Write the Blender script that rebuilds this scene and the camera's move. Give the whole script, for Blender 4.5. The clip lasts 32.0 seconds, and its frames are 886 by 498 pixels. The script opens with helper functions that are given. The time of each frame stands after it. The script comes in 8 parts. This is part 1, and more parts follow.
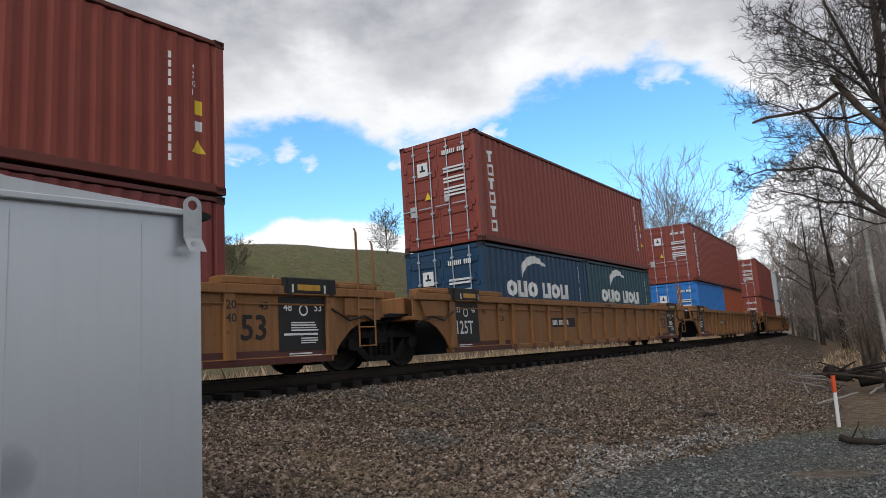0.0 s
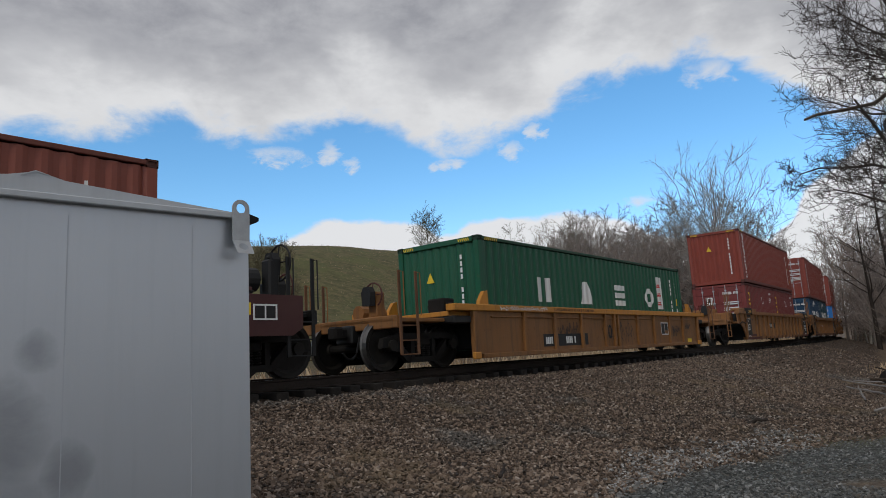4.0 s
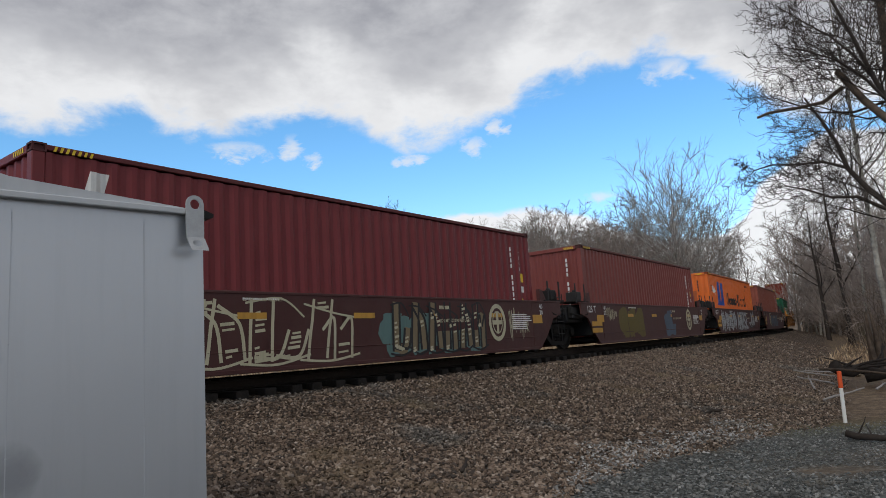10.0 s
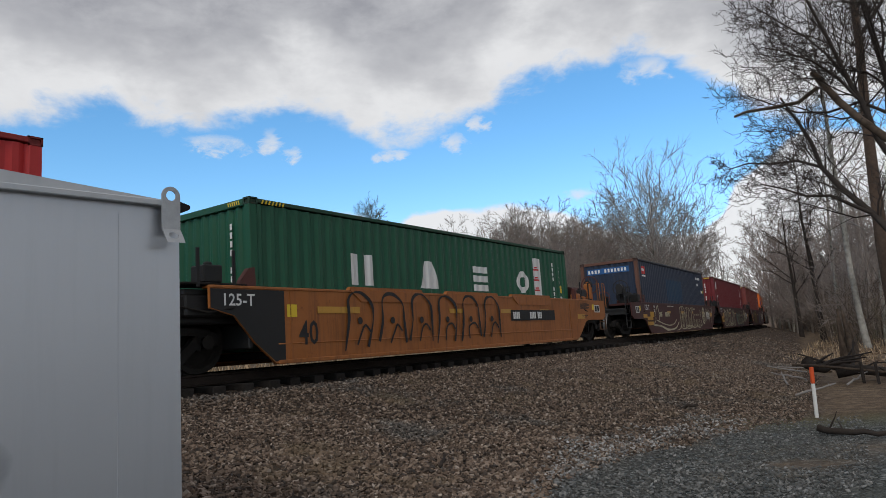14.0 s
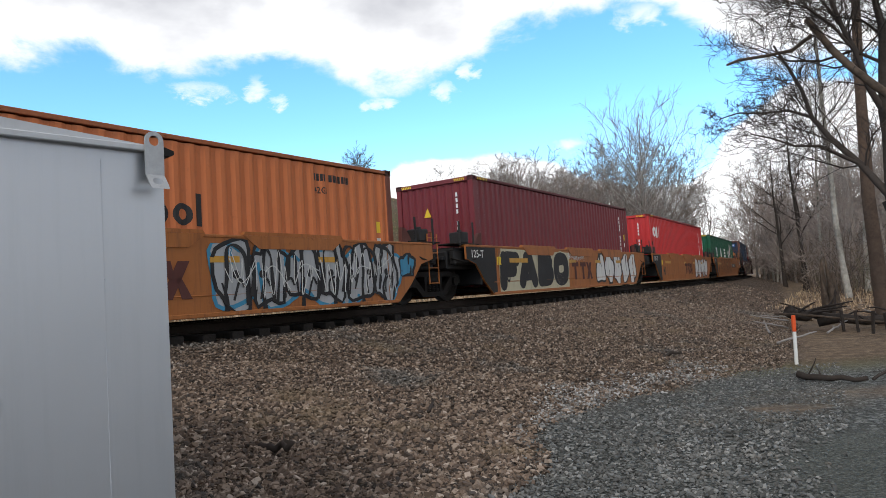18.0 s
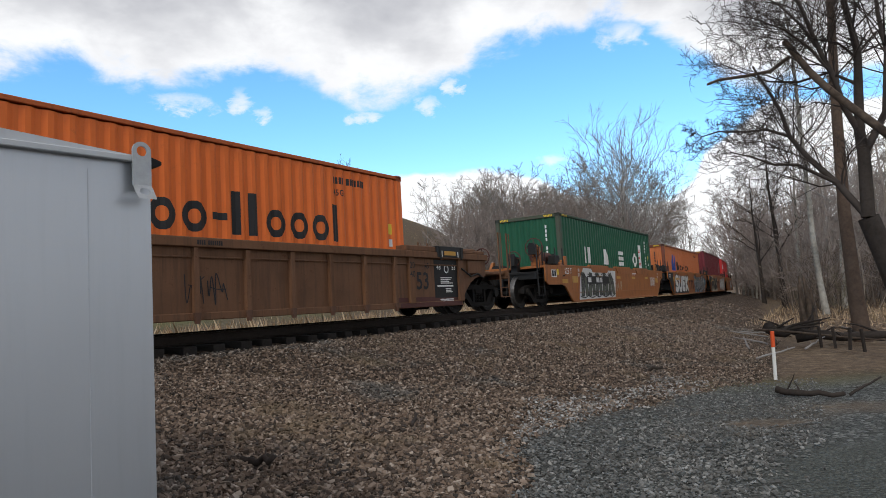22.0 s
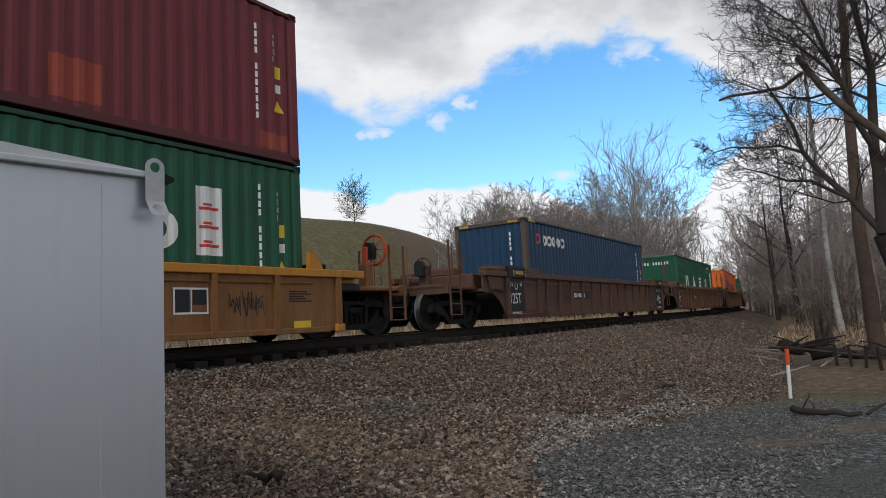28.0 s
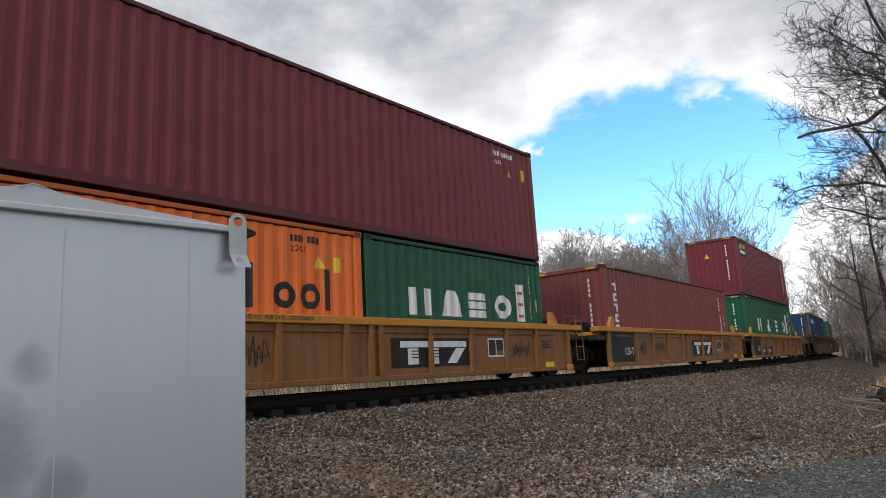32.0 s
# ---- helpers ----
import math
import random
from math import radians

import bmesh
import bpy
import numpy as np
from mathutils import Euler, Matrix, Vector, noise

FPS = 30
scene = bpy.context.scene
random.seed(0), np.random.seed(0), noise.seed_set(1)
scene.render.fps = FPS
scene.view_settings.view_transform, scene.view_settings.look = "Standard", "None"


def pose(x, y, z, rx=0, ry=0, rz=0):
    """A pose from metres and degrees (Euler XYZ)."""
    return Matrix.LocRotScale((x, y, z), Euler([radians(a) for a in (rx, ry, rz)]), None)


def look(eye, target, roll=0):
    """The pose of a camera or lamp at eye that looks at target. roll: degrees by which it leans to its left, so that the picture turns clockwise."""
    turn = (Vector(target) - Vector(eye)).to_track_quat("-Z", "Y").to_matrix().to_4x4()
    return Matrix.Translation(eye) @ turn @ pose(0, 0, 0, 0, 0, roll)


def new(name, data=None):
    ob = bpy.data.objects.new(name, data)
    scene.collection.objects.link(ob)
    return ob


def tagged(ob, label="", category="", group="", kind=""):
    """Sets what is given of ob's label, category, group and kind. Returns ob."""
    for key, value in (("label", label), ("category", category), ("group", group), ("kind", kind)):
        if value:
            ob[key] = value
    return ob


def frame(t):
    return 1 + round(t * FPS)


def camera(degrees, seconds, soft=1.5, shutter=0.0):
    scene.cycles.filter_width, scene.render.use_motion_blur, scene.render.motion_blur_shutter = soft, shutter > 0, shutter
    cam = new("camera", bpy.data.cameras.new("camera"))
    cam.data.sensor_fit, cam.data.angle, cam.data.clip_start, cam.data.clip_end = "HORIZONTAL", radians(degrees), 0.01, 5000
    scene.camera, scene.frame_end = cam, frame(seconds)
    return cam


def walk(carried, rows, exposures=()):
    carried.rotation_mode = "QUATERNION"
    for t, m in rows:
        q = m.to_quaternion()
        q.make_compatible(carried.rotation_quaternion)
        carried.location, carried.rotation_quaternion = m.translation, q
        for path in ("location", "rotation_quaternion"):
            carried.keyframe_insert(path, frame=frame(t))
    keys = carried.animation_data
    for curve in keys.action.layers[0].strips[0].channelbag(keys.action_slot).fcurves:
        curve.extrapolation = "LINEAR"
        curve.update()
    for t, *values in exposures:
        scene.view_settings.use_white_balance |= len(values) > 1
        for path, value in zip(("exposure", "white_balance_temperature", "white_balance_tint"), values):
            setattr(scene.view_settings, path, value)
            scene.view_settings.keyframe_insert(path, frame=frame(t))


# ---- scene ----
cam = camera(67.0, 32.0, 0.8, 0.0)
PATH = [
    (0, pose(-0.004, -0.009, 1.605, 98.78, 3.67, -0.54)),
    (0.5, pose(-0.003, -0.015, 1.608, 98.66, 3.46, -0.34)),
    (1, pose(-0.006, -0.005, 1.607, 98.45, 3.73, -0.42)),
    (1.5, pose(-0.004, -0.014, 1.605, 98.50, 3.77, 0.16)),
    (2, pose(-0.000, -0.014, 1.608, 98.96, 3.69, 0.02)),
    (2.5, pose(-0.003, -0.018, 1.606, 99.60, 3.74, 0.94)),
    (3, pose(-0.007, -0.009, 1.604, 99.05, 3.49, 2.24)),
    (3.5, pose(-0.013, -0.006, 1.610, 98.94, 3.19, 2.17)),
    (4, pose(-0.017, -0.008, 1.609, 99.10, 3.22, 2.96)),
    (4.5, pose(-0.013, -0.009, 1.608, 99.03, 3.33, 3.06)),
    (6.5, pose(-0.011, -0.012, 1.615, 98.23, 3.34, 2.25)),
    (7, pose(0.007, 0.000, 1.604, 97.85, 3.75, 1.03)),
    (7.5, pose(0.007, 0.006, 1.602, 98.09, 3.91, 0.45)),
    (8, pose(0.003, 0.008, 1.608, 98.09, 3.75, 0.21)),
    (8.5, pose(0.006, -0.010, 1.607, 98.43, 3.87, -0.24)),
    (9, pose(0.000, -0.004, 1.609, 98.82, 3.96, -0.12)),
    (9.5, pose(-0.001, -0.004, 1.607, 98.79, 3.79, 0.10)),
    (10, pose(0.005, -0.000, 1.610, 98.54, 3.90, -0.12)),
    (10.5, pose(0.001, -0.003, 1.609, 98.23, 3.76, -0.05)),
    (11, pose(-0.004, 0.002, 1.606, 98.20, 3.47, -0.11)),
    (11.5, pose(-0.003, 0.002, 1.603, 98.17, 3.40, 0.16)),
    (12, pose(0.003, 0.006, 1.608, 97.80, 3.49, 0.09)),
    (12.5, pose(0.000, 0.011, 1.602, 98.02, 3.74, -0.35)),
    (13, pose(0.006, 0.005, 1.603, 98.04, 3.74, -0.81)),
    (13.5, pose(0.005, 0.007, 1.603, 98.00, 3.86, -1.59)),
    (14, pose(0.005, 0.011, 1.601, 98.08, 3.79, -1.89)),
    (14.5, pose(-0.000, 0.004, 1.604, 98.14, 3.64, -2.46)),
    (16.5, pose(0.008, 0.006, 1.604, 97.54, 3.58, -0.49)),
    (17, pose(0.001, 0.007, 1.592, 96.45, 3.09, 1.52)),
    (17.5, pose(0.012, -0.008, 1.597, 94.08, 2.39, -0.04)),
    (18, pose(0.008, 0.023, 1.588, 93.75, 3.75, -2.85)),
    (18.5, pose(0.007, 0.015, 1.589, 93.69, 3.46, -3.73)),
    (19, pose(-0.002, 0.021, 1.585, 95.13, 3.94, -3.95)),
    (19.5, pose(0.003, 0.000, 1.588, 95.95, 3.91, -4.55)),
    (20, pose(0.000, -0.013, 1.590, 96.27, 3.76, -3.62)),
    (20.5, pose(-0.002, 0.008, 1.579, 95.08, 4.43, -3.33)),
    (21, pose(-0.003, 0.005, 1.592, 95.14, 3.89, -2.93)),
    (21.5, pose(-0.008, 0.012, 1.589, 95.05, 3.35, -3.76)),
    (22, pose(-0.011, -0.003, 1.580, 94.88, 3.37, -4.34)),
    (22.5, pose(-0.005, 0.000, 1.583, 93.51, 3.33, -4.21)),
    (23, pose(0.000, -0.007, 1.579, 91.55, 3.33, -3.62)),
    (23.5, pose(-0.008, -0.007, 1.585, 92.12, 3.32, -3.01)),
    (24, pose(0.001, -0.005, 1.584, 93.79, 3.43, -2.56)),
    (24.5, pose(0.001, -0.010, 1.586, 94.12, 3.28, -2.31)),
    (25, pose(-0.004, 0.002, 1.584, 93.92, 3.19, -3.08)),
    (25.5, pose(-0.003, 0.004, 1.590, 94.22, 3.19, -3.64)),
    (27.5, pose(-0.009, -0.007, 1.595, 95.93, 3.16, -4.03)),
    (28, pose(-0.010, 0.004, 1.590, 96.20, 3.07, -3.43)),
    (28.5, pose(-0.012, -0.003, 1.593, 97.36, 2.91, -4.15)),
    (29, pose(-0.014, -0.009, 1.600, 97.39, 2.74, -4.33)),
    (29.5, pose(-0.011, -0.002, 1.596, 97.93, 3.19, -4.33)),
    (30, pose(-0.005, -0.011, 1.594, 97.98, 3.04, -3.03)),
    (30.5, pose(-0.013, -0.003, 1.584, 98.77, 3.13, 0.97)),
    (31, pose(-0.015, -0.019, 1.585, 99.83, 2.97, 2.54)),
    (31.5, pose(-0.023, -0.004, 1.594, 100.22, 2.78, 3.48)),
    (32, pose(-0.026, -0.006, 1.591, 100.58, 3.20, 2.58)),
]
EXPOSURES = [(0, 0.14), (1, 0.66), (2, 0.0), (4, -0.3), (7, -0.06), (9, -0.1), (11, -0.08), (12, -0.1), (13, -0.2), (14, -0.2), (17, -0.06), (18, 0.42), (19, 0.16), (20, 0.08), (21, 0.05), (22, 0.18), (23, 0.68), (24, 0.42), (25, 0.36), (27, 0.1), (28, -0.04), (29, 0.58), (30, 0.38), (31, -0.1), (31.5, 0.1), (32, 0.33)]
walk(cam, PATH, EXPOSURES)

# ---- world and sun ----
RAIL_Z = 1.38
SUN_ELEV, SUN_AZ = 40.0, -152.0      # degrees; azimuth clockwise from +y


def build_world():
    world = bpy.data.worlds.new("world")
    scene.world = world
    world.use_nodes = True
    nt = world.node_tree
    nt.nodes.clear()
    N, L = nt.nodes.new, nt.links.new

    def val(sock, v):
        if hasattr(v, "is_linked"):
            L(v, sock)
        else:
            sock.default_value = v

    def m(op, a, b=0.0, c=0.0, clamp=False):
        n = N("ShaderNodeMath")
        n.operation, n.use_clamp = op, clamp
        for s, v in zip(n.inputs, (a, b, c)):
            val(s, v)
        return n.outputs[0]

    def smooth(x, lo, hi):
        n = N("ShaderNodeMapRange")
        n.interpolation_type = "SMOOTHSTEP"
        val(n.inputs["Value"], x)
        val(n.inputs["From Min"], lo)
        val(n.inputs["From Max"], hi)
        return n.outputs[0]

    def mix(f, a, b):
        n = N("ShaderNodeMix")
        n.data_type = "RGBA"
        val(n.inputs[0], f)
        val(n.inputs[6], a)
        val(n.inputs[7], b)
        return n.outputs[2]

    def fbm(vec, scale, detail, rough, dist=0.0):
        n = N("ShaderNodeTexNoise")
        L(vec, n.inputs["Vector"])
        n.inputs["Scale"].default_value, n.inputs["Detail"].default_value = scale, detail
        n.inputs["Roughness"].default_value, n.inputs["Distortion"].default_value = rough, dist
        return n.outputs[0]

    sky = N("ShaderNodeTexSky")
    sky.sky_type, sky.sun_disc = "NISHITA", False
    sky.sun_elevation, sky.sun_rotation = radians(SUN_ELEV), radians(SUN_AZ)
    sky.air_density, sky.dust_density, sky.ozone_density = 1.0, 0.3, 2.5
    hsv = N("ShaderNodeHueSaturation")
    hsv.inputs["Hue"].default_value = 0.494
    hsv.inputs["Saturation"].default_value = 1.24
    hsv.inputs["Value"].default_value = 2.0
    L(sky.outputs[0], hsv.inputs["Color"])
    geo = N("ShaderNodeTexCoord")
    sep = N("ShaderNodeSeparateXYZ")
    L(geo.outputs["Generated"], sep.inputs[0])
    x, y, z = sep.outputs
    el = m("MULTIPLY", m("ARCSINE", z), 57.29578)
    az = m("MULTIPLY", m("ARCTAN2", x, y), 57.29578)
    comb = N("ShaderNodeCombineXYZ")
    L(m("MULTIPLY", az, 0.030), comb.inputs[0])
    L(m("MULTIPLY", el, 0.055), comb.inputs[1])
    v = comb.outputs[0]
    n1, n2, n3 = fbm(v, 1.6, 8, 0.6, 0.25), fbm(v, 5.0, 6, 0.62, 0.2), fbm(v, 2.4, 5, 0.55, 0.1)
    wob = m("ADD", m("MULTIPLY", m("SUBTRACT", n2, 0.5), 6.5), m("MULTIPLY", m("SUBTRACT", n1, 0.5), 4.5))

    def skyline(stops):
        """An elevation that changes with the azimuth, through the given (azimuth, elevation) stops."""
        n = N("ShaderNodeValToRGB")
        L(m("DIVIDE", m("ADD", az, 180.0), 360.0), n.inputs[0])
        els = n.color_ramp.elements
        while len(els) < len(stops):
            els.new(0.5)
        for e, (a0, e0) in zip(els, stops):
            e.position = (a0 + 180.0) / 360.0
            e.color = (e0 / 40.0,) * 3 + (1,)
        return m("MULTIPLY", n.outputs[0], 40.0)

    # the great grey bank over the line
    edge = skyline(((-80, 17), (-37, 17.6), (-31, 18.0), (-25, 19.3), (-19.5, 18.4), (-14, 18.8), (-9.5, 20.3), (-6, 19.8), (-3, 17.4), (3, 18.4), (9, 20.4), (16, 22.3), (21, 22.6), (25, 19.5), (30, 15), (60, 14)))
    over = m("ADD", m("SUBTRACT", el, edge), wob)
    bank = smooth(over, -0.9, 1.3)
    # low white cumulus on the horizon
    lowtop = m("ADD", skyline(((-60, 9), (-21, 7.5), (-17.5, 9.4), (-16, 10.8), (-12.4, 12.0), (-8, 11.9), (-4.5, 11.5), (-2.4, 10.0), (0, 11.0), (4, 11.5), (8, 11.4), (13, 10.5), (16, 9.0), (20, 7.5), (24.5, 7.6), (26.5, 10.8), (29, 12.4), (32, 14), (60, 12))), m("MULTIPLY", m("SUBTRACT", n3, 0.5), 1.8))
    low = m("MULTIPLY", smooth(m("ADD", m("SUBTRACT", lowtop, el), m("MULTIPLY", m("SUBTRACT", n2, 0.5), 2.2)), -0.2, 0.4), 0.97)
    # small puffs in the blue band
    puff = 0.0
    n4, n5 = fbm(v, 11.0, 6, 0.65, 0.5), fbm(v, 14.0, 6, 0.65, 0.3)
    for a0, e0, ra, re in ((-16.5, 17.3, 2.3, 0.75), (-11.9, 17.5, 1.1, 1.0), (-10.2, 16.5, 1.0, 0.5), (-1.5, 16.3, 1.4, 0.55), (3.8, 17.0, 1.1, 0.85), (6.2, 18.5, 1.0, 0.9), (14.3, 11.7, 1.6, 0.55), (21.3, 21.1, 2.2, 1.1)):
        wa, we = m("ADD", az, m("MULTIPLY", m("SUBTRACT", n4, 0.5), 5.0)), m("ADD", el, m("MULTIPLY", m("SUBTRACT", n5, 0.5), 2.4))
        q = m("ADD", m("POWER", m("ABSOLUTE", m("DIVIDE", m("SUBTRACT", wa, a0), ra)), 2.0), m("POWER", m("ABSOLUTE", m("DIVIDE", m("SUBTRACT", we, e0), re)), 2.0))
        q = smooth(m("ADD", m("SUBTRACT", 1.0, q), m("MULTIPLY", m("SUBTRACT", n5, 0.5), 2.5)), -0.3, 1.5)
        puff = m("MAXIMUM", puff, q)
    puff = m("MULTIPLY", puff, 0.8)
    cover = m("MAXIMUM", m("MAXIMUM", bank, low), puff)
    # shading of the bank: white at its rim, grey in its belly
    belly = smooth(m("ADD", over, m("MULTIPLY", m("SUBTRACT", n3, 0.5), 16.0)), 1.0, 8.5)
    tone = mix(belly, (0.95, 0.96, 0.98, 1), (0.40, 0.41, 0.455, 1))
    tone = mix(m("MULTIPLY", m("SUBTRACT", n2, 0.35), 1.6, 0, True), tone, (0.80, 0.81, 0.84, 1))
    tone = mix(m("MULTIPLY", low, m("SUBTRACT", 1.0, bank)), tone, (1.0, 1.0, 1.015, 1))
    bright = N("ShaderNodeVectorMath")
    bright.operation = "SCALE"
    L(tone, bright.inputs[0])
    bright.inputs["Scale"].default_value = CLOUD
    out = mix(cover, hsv.outputs[0], bright.outputs[0])
    bg = N("ShaderNodeBackground")
    L(out, bg.inputs["Color"])
    bg.inputs["Strength"].default_value = SKY
    w = N("ShaderNodeOutputWorld")
    L(bg.outputs[0], w.inputs["Surface"])


SKY, CLOUD = 0.11, 8.6
build_world()
sun = new("sun", bpy.data.lights.new("sun", "SUN"))
sun.data.energy, sun.data.angle, sun.data.color = 1.25, radians(12), (1.0, 0.96, 0.9)
_a, _e = radians(SUN_AZ), radians(SUN_ELEV)
sun.matrix_world = look((0, 0, 0), (-math.sin(_a) * math.cos(_e), -math.cos(_a) * math.cos(_e), -math.sin(_e)))
tagged(sun, "sun behind thin cloud", "sun", kind="structure")

# ---- materials ----
MATS = {}


def shader(name):
    mt = bpy.data.materials.new(name)
    mt.use_nodes = True
    nt = mt.node_tree
    return mt, nt, nt.nodes["Principled BSDF"]


def _noise(nt, vec, scale, detail=4, rough=0.6, dist=0.0):
    n = nt.nodes.new("ShaderNodeTexNoise")
    if vec is not None:
        nt.links.new(vec, n.inputs["Vector"])
    n.inputs["Scale"].default_value, n.inputs["Detail"].default_value = scale, detail
    n.inputs["Roughness"].default_value, n.inputs["Distortion"].default_value = rough, dist
    return n.outputs[0]


def _ramp(nt, fac, stops):
    n = nt.nodes.new("ShaderNodeValToRGB")
    nt.links.new(fac, n.inputs[0])
    els = n.color_ramp.elements
    while len(els) < len(stops):
        els.new(0.5)
    for e, (p, c) in zip(els, stops):
        e.position = p
        e.color = (*c, 1) if len(c) == 3 else c
    return n.outputs[0]


def _mix(nt, fac, a, b, kind="MIX"):
    n = nt.nodes.new("ShaderNodeMix")
    n.data_type, n.blend_type = "RGBA", kind
    for s, v in ((n.inputs[0], fac), (n.inputs[6], a), (n.inputs[7], b)):
        if hasattr(v, "is_linked"):
            nt.links.new(v, s)
        else:
            s.default_value = v if isinstance(v, (int, float)) else (*v, 1) if len(v) == 3 else v
    return n.outputs[2]


def _math(nt, op, a, b=0.0, clamp=False):
    n = nt.nodes.new("ShaderNodeMath")
    n.operation, n.use_clamp = op, clamp
    for s, v in zip(n.inputs, (a, b)):
        if hasattr(v, "is_linked"):
            nt.links.new(v, s)
        else:
            s.default_value = v
    return n.outputs[0]


def _vec(nt, kind="Object", scale=(1, 1, 1)):
    tc = nt.nodes.new("ShaderNodeTexCoord")
    mp = nt.nodes.new("ShaderNodeMapping")
    nt.links.new(tc.outputs[kind], mp.inputs[0])
    info = nt.nodes.new("ShaderNodeObjectInfo")
    sh = nt.nodes.new("ShaderNodeVectorMath")
    sh.operation = "ADD"
    mul = nt.nodes.new("ShaderNodeVectorMath")
    mul.operation = "SCALE"
    mul.inputs[0].default_value = (37.0, 19.0, 11.0)
    nt.links.new(info.outputs["Random"], mul.inputs["Scale"])
    nt.links.new(mp.outputs[0], sh.inputs[0])
    if kind == "Object":
        nt.links.new(mul.outputs[0], sh.inputs[1])
    mp.inputs["Scale"].default_value = scale
    return sh.outputs[0]


def _bump(nt, bsdf, height, strength, distance=0.01):
    b = nt.nodes.new("ShaderNodeBump")
    b.inputs["Strength"].default_value, b.inputs["Distance"].default_value = strength, distance
    nt.links.new(height, b.inputs["Height"])
    nt.links.new(b.outputs[0], bsdf.inputs["Normal"])


def paint(name, color, rough=0.5, metal=0.0, dirt=0.35, streak=0.4, rust=0.0, dirt_color=(0.05, 0.038, 0.03), vary=0.1, bump=0.15):
    """Weathered paint: blotches, downward streaks, specks of rust."""
    if name in MATS:
        return MATS[name]
    mt, nt, bs = shader(name)
    v, vs = _vec(nt), _vec(nt, scale=(1, 1, 0.06))
    big, fine, run = _noise(nt, v, 1.3, 5, 0.6), _noise(nt, v, 22, 4, 0.7), _noise(nt, vs, 9.0, 5, 0.7)
    lite = tuple(min(1, c * (1 + vary) + 0.02 * vary) for c in color)
    dark = tuple(c * (1 - vary) for c in color)
    col = _mix(nt, _ramp(nt, big, [(0.3, (0, 0, 0)), (0.7, (1, 1, 1))]), dark, lite)
    info = nt.nodes.new("ShaderNodeObjectInfo")
    col = _mix(nt, _math(nt, "MULTIPLY", info.outputs["Random"], 0.12), col, tuple(min(1, c * 0.7 + 0.08) for c in color))
    d = _math(nt, "MULTIPLY", _ramp(nt, run, [(0.48, (0, 0, 0)), (0.72, (1, 1, 1))]), streak)
    col = _mix(nt, d, col, dirt_color)
    g = _math(nt, "MULTIPLY", _ramp(nt, big, [(0.45, (0, 0, 0)), (0.75, (1, 1, 1))]), _math(nt, "MULTIPLY", fine, dirt))
    col = _mix(nt, g, col, dirt_color)
    if rust:
        spot = _math(nt, "MULTIPLY", _ramp(nt, _noise(nt, v, 6.5, 6, 0.75), [(0.60, (0, 0, 0)), (0.66, (1, 1, 1))]), rust)
        col = _mix(nt, spot, col, (0.10, 0.035, 0.016))
    nt.links.new(col, bs.inputs["Base Color"])
    r = _math(nt, "ADD", _math(nt, "MULTIPLY", fine, 0.25), rough - 0.12)
    nt.links.new(r, bs.inputs["Roughness"])
    bs.inputs["Metallic"].default_value = metal
    bs.inputs["Specular IOR Level"].default_value = 0.28
    if bump:
        _bump(nt, bs, fine, bump, 0.004)
    MATS[name] = mt
    return mt


def plain(name, color, rough=0.7, metal=0.0, vary=0.25, scale=14.0, bump=0.2, emit=0.0):
    """A surface with grain at two scales."""
    if name in MATS:
        return MATS[name]
    mt, nt, bs = shader(name)
    v = _vec(nt)
    a, b = _noise(nt, v, scale, 5, 0.7), _noise(nt, v, scale * 0.12, 4, 0.6)
    f = _math(nt, "ADD", _math(nt, "MULTIPLY", a, 0.5), _math(nt, "MULTIPLY", b, 0.5))
    col = _mix(nt, _ramp(nt, f, [(0.32, (0, 0, 0)), (0.68, (1, 1, 1))]), tuple(c * (1 - vary) for c in color), tuple(min(1, c * (1 + vary)) for c in color))
    nt.links.new(col, bs.inputs["Base Color"])
    bs.inputs["Roughness"].default_value, bs.inputs["Metallic"].default_value = rough, metal
    bs.inputs["Specular IOR Level"].default_value = 0.22
    if bump:
        _bump(nt, bs, a, bump, 0.01)
    MATS[name] = mt
    return mt


# ---- shared tools ----
HEAD0, RADIUS, TX, TY = radians(53.995), 481.33, 5.048, 23.562


def track(s, d=0.0):
    """Place on the line at s metres along it, d metres to its right, and the heading."""
    h = HEAD0 + s / RADIUS
    x = TX + (math.sin(h) - math.sin(HEAD0)) * RADIUS
    y = TY - (math.cos(h) - math.cos(HEAD0)) * RADIUS
    return x + d * math.sin(h), y - d * math.cos(h), h


CX, CY = TX - math.sin(HEAD0) * RADIUS, TY + math.cos(HEAD0) * RADIUS


def along(x, y):
    """s and d of a place (the inverse of track)."""
    a = math.atan2(y - CY, x - CX) + math.pi / 2
    return (a - HEAD0) * RADIUS, math.hypot(x - CX, y - CY) - RADIUS


def mesh(name, bm, material=None, smooth=False):
    me = bpy.data.meshes.new(name)
    bm.normal_update()
    bm.to_mesh(me)
    bm.free()
    if material:
        me.materials.append(material)
    if smooth:
        me.shade_smooth()
    return me


def part(name, bm, material, parent, label="", at=None, smooth=False):
    """One mesh object under a thing or a part; bm may be a finished mesh."""
    me = bm if isinstance(bm, bpy.types.Mesh) else mesh(name, bm, material, smooth)
    ob = new(name, me)
    ob.parent = parent
    if at is not None:
        ob.matrix_basis = at
    if label:
        ob["label"] = label
    return ob


def thing(name, label, category, group="", kind="", at=None):
    ob = new(name)
    ob.empty_display_size = 0.2
    if at is not None:
        ob.matrix_basis = at
    return tagged(ob, label, category, group, kind)


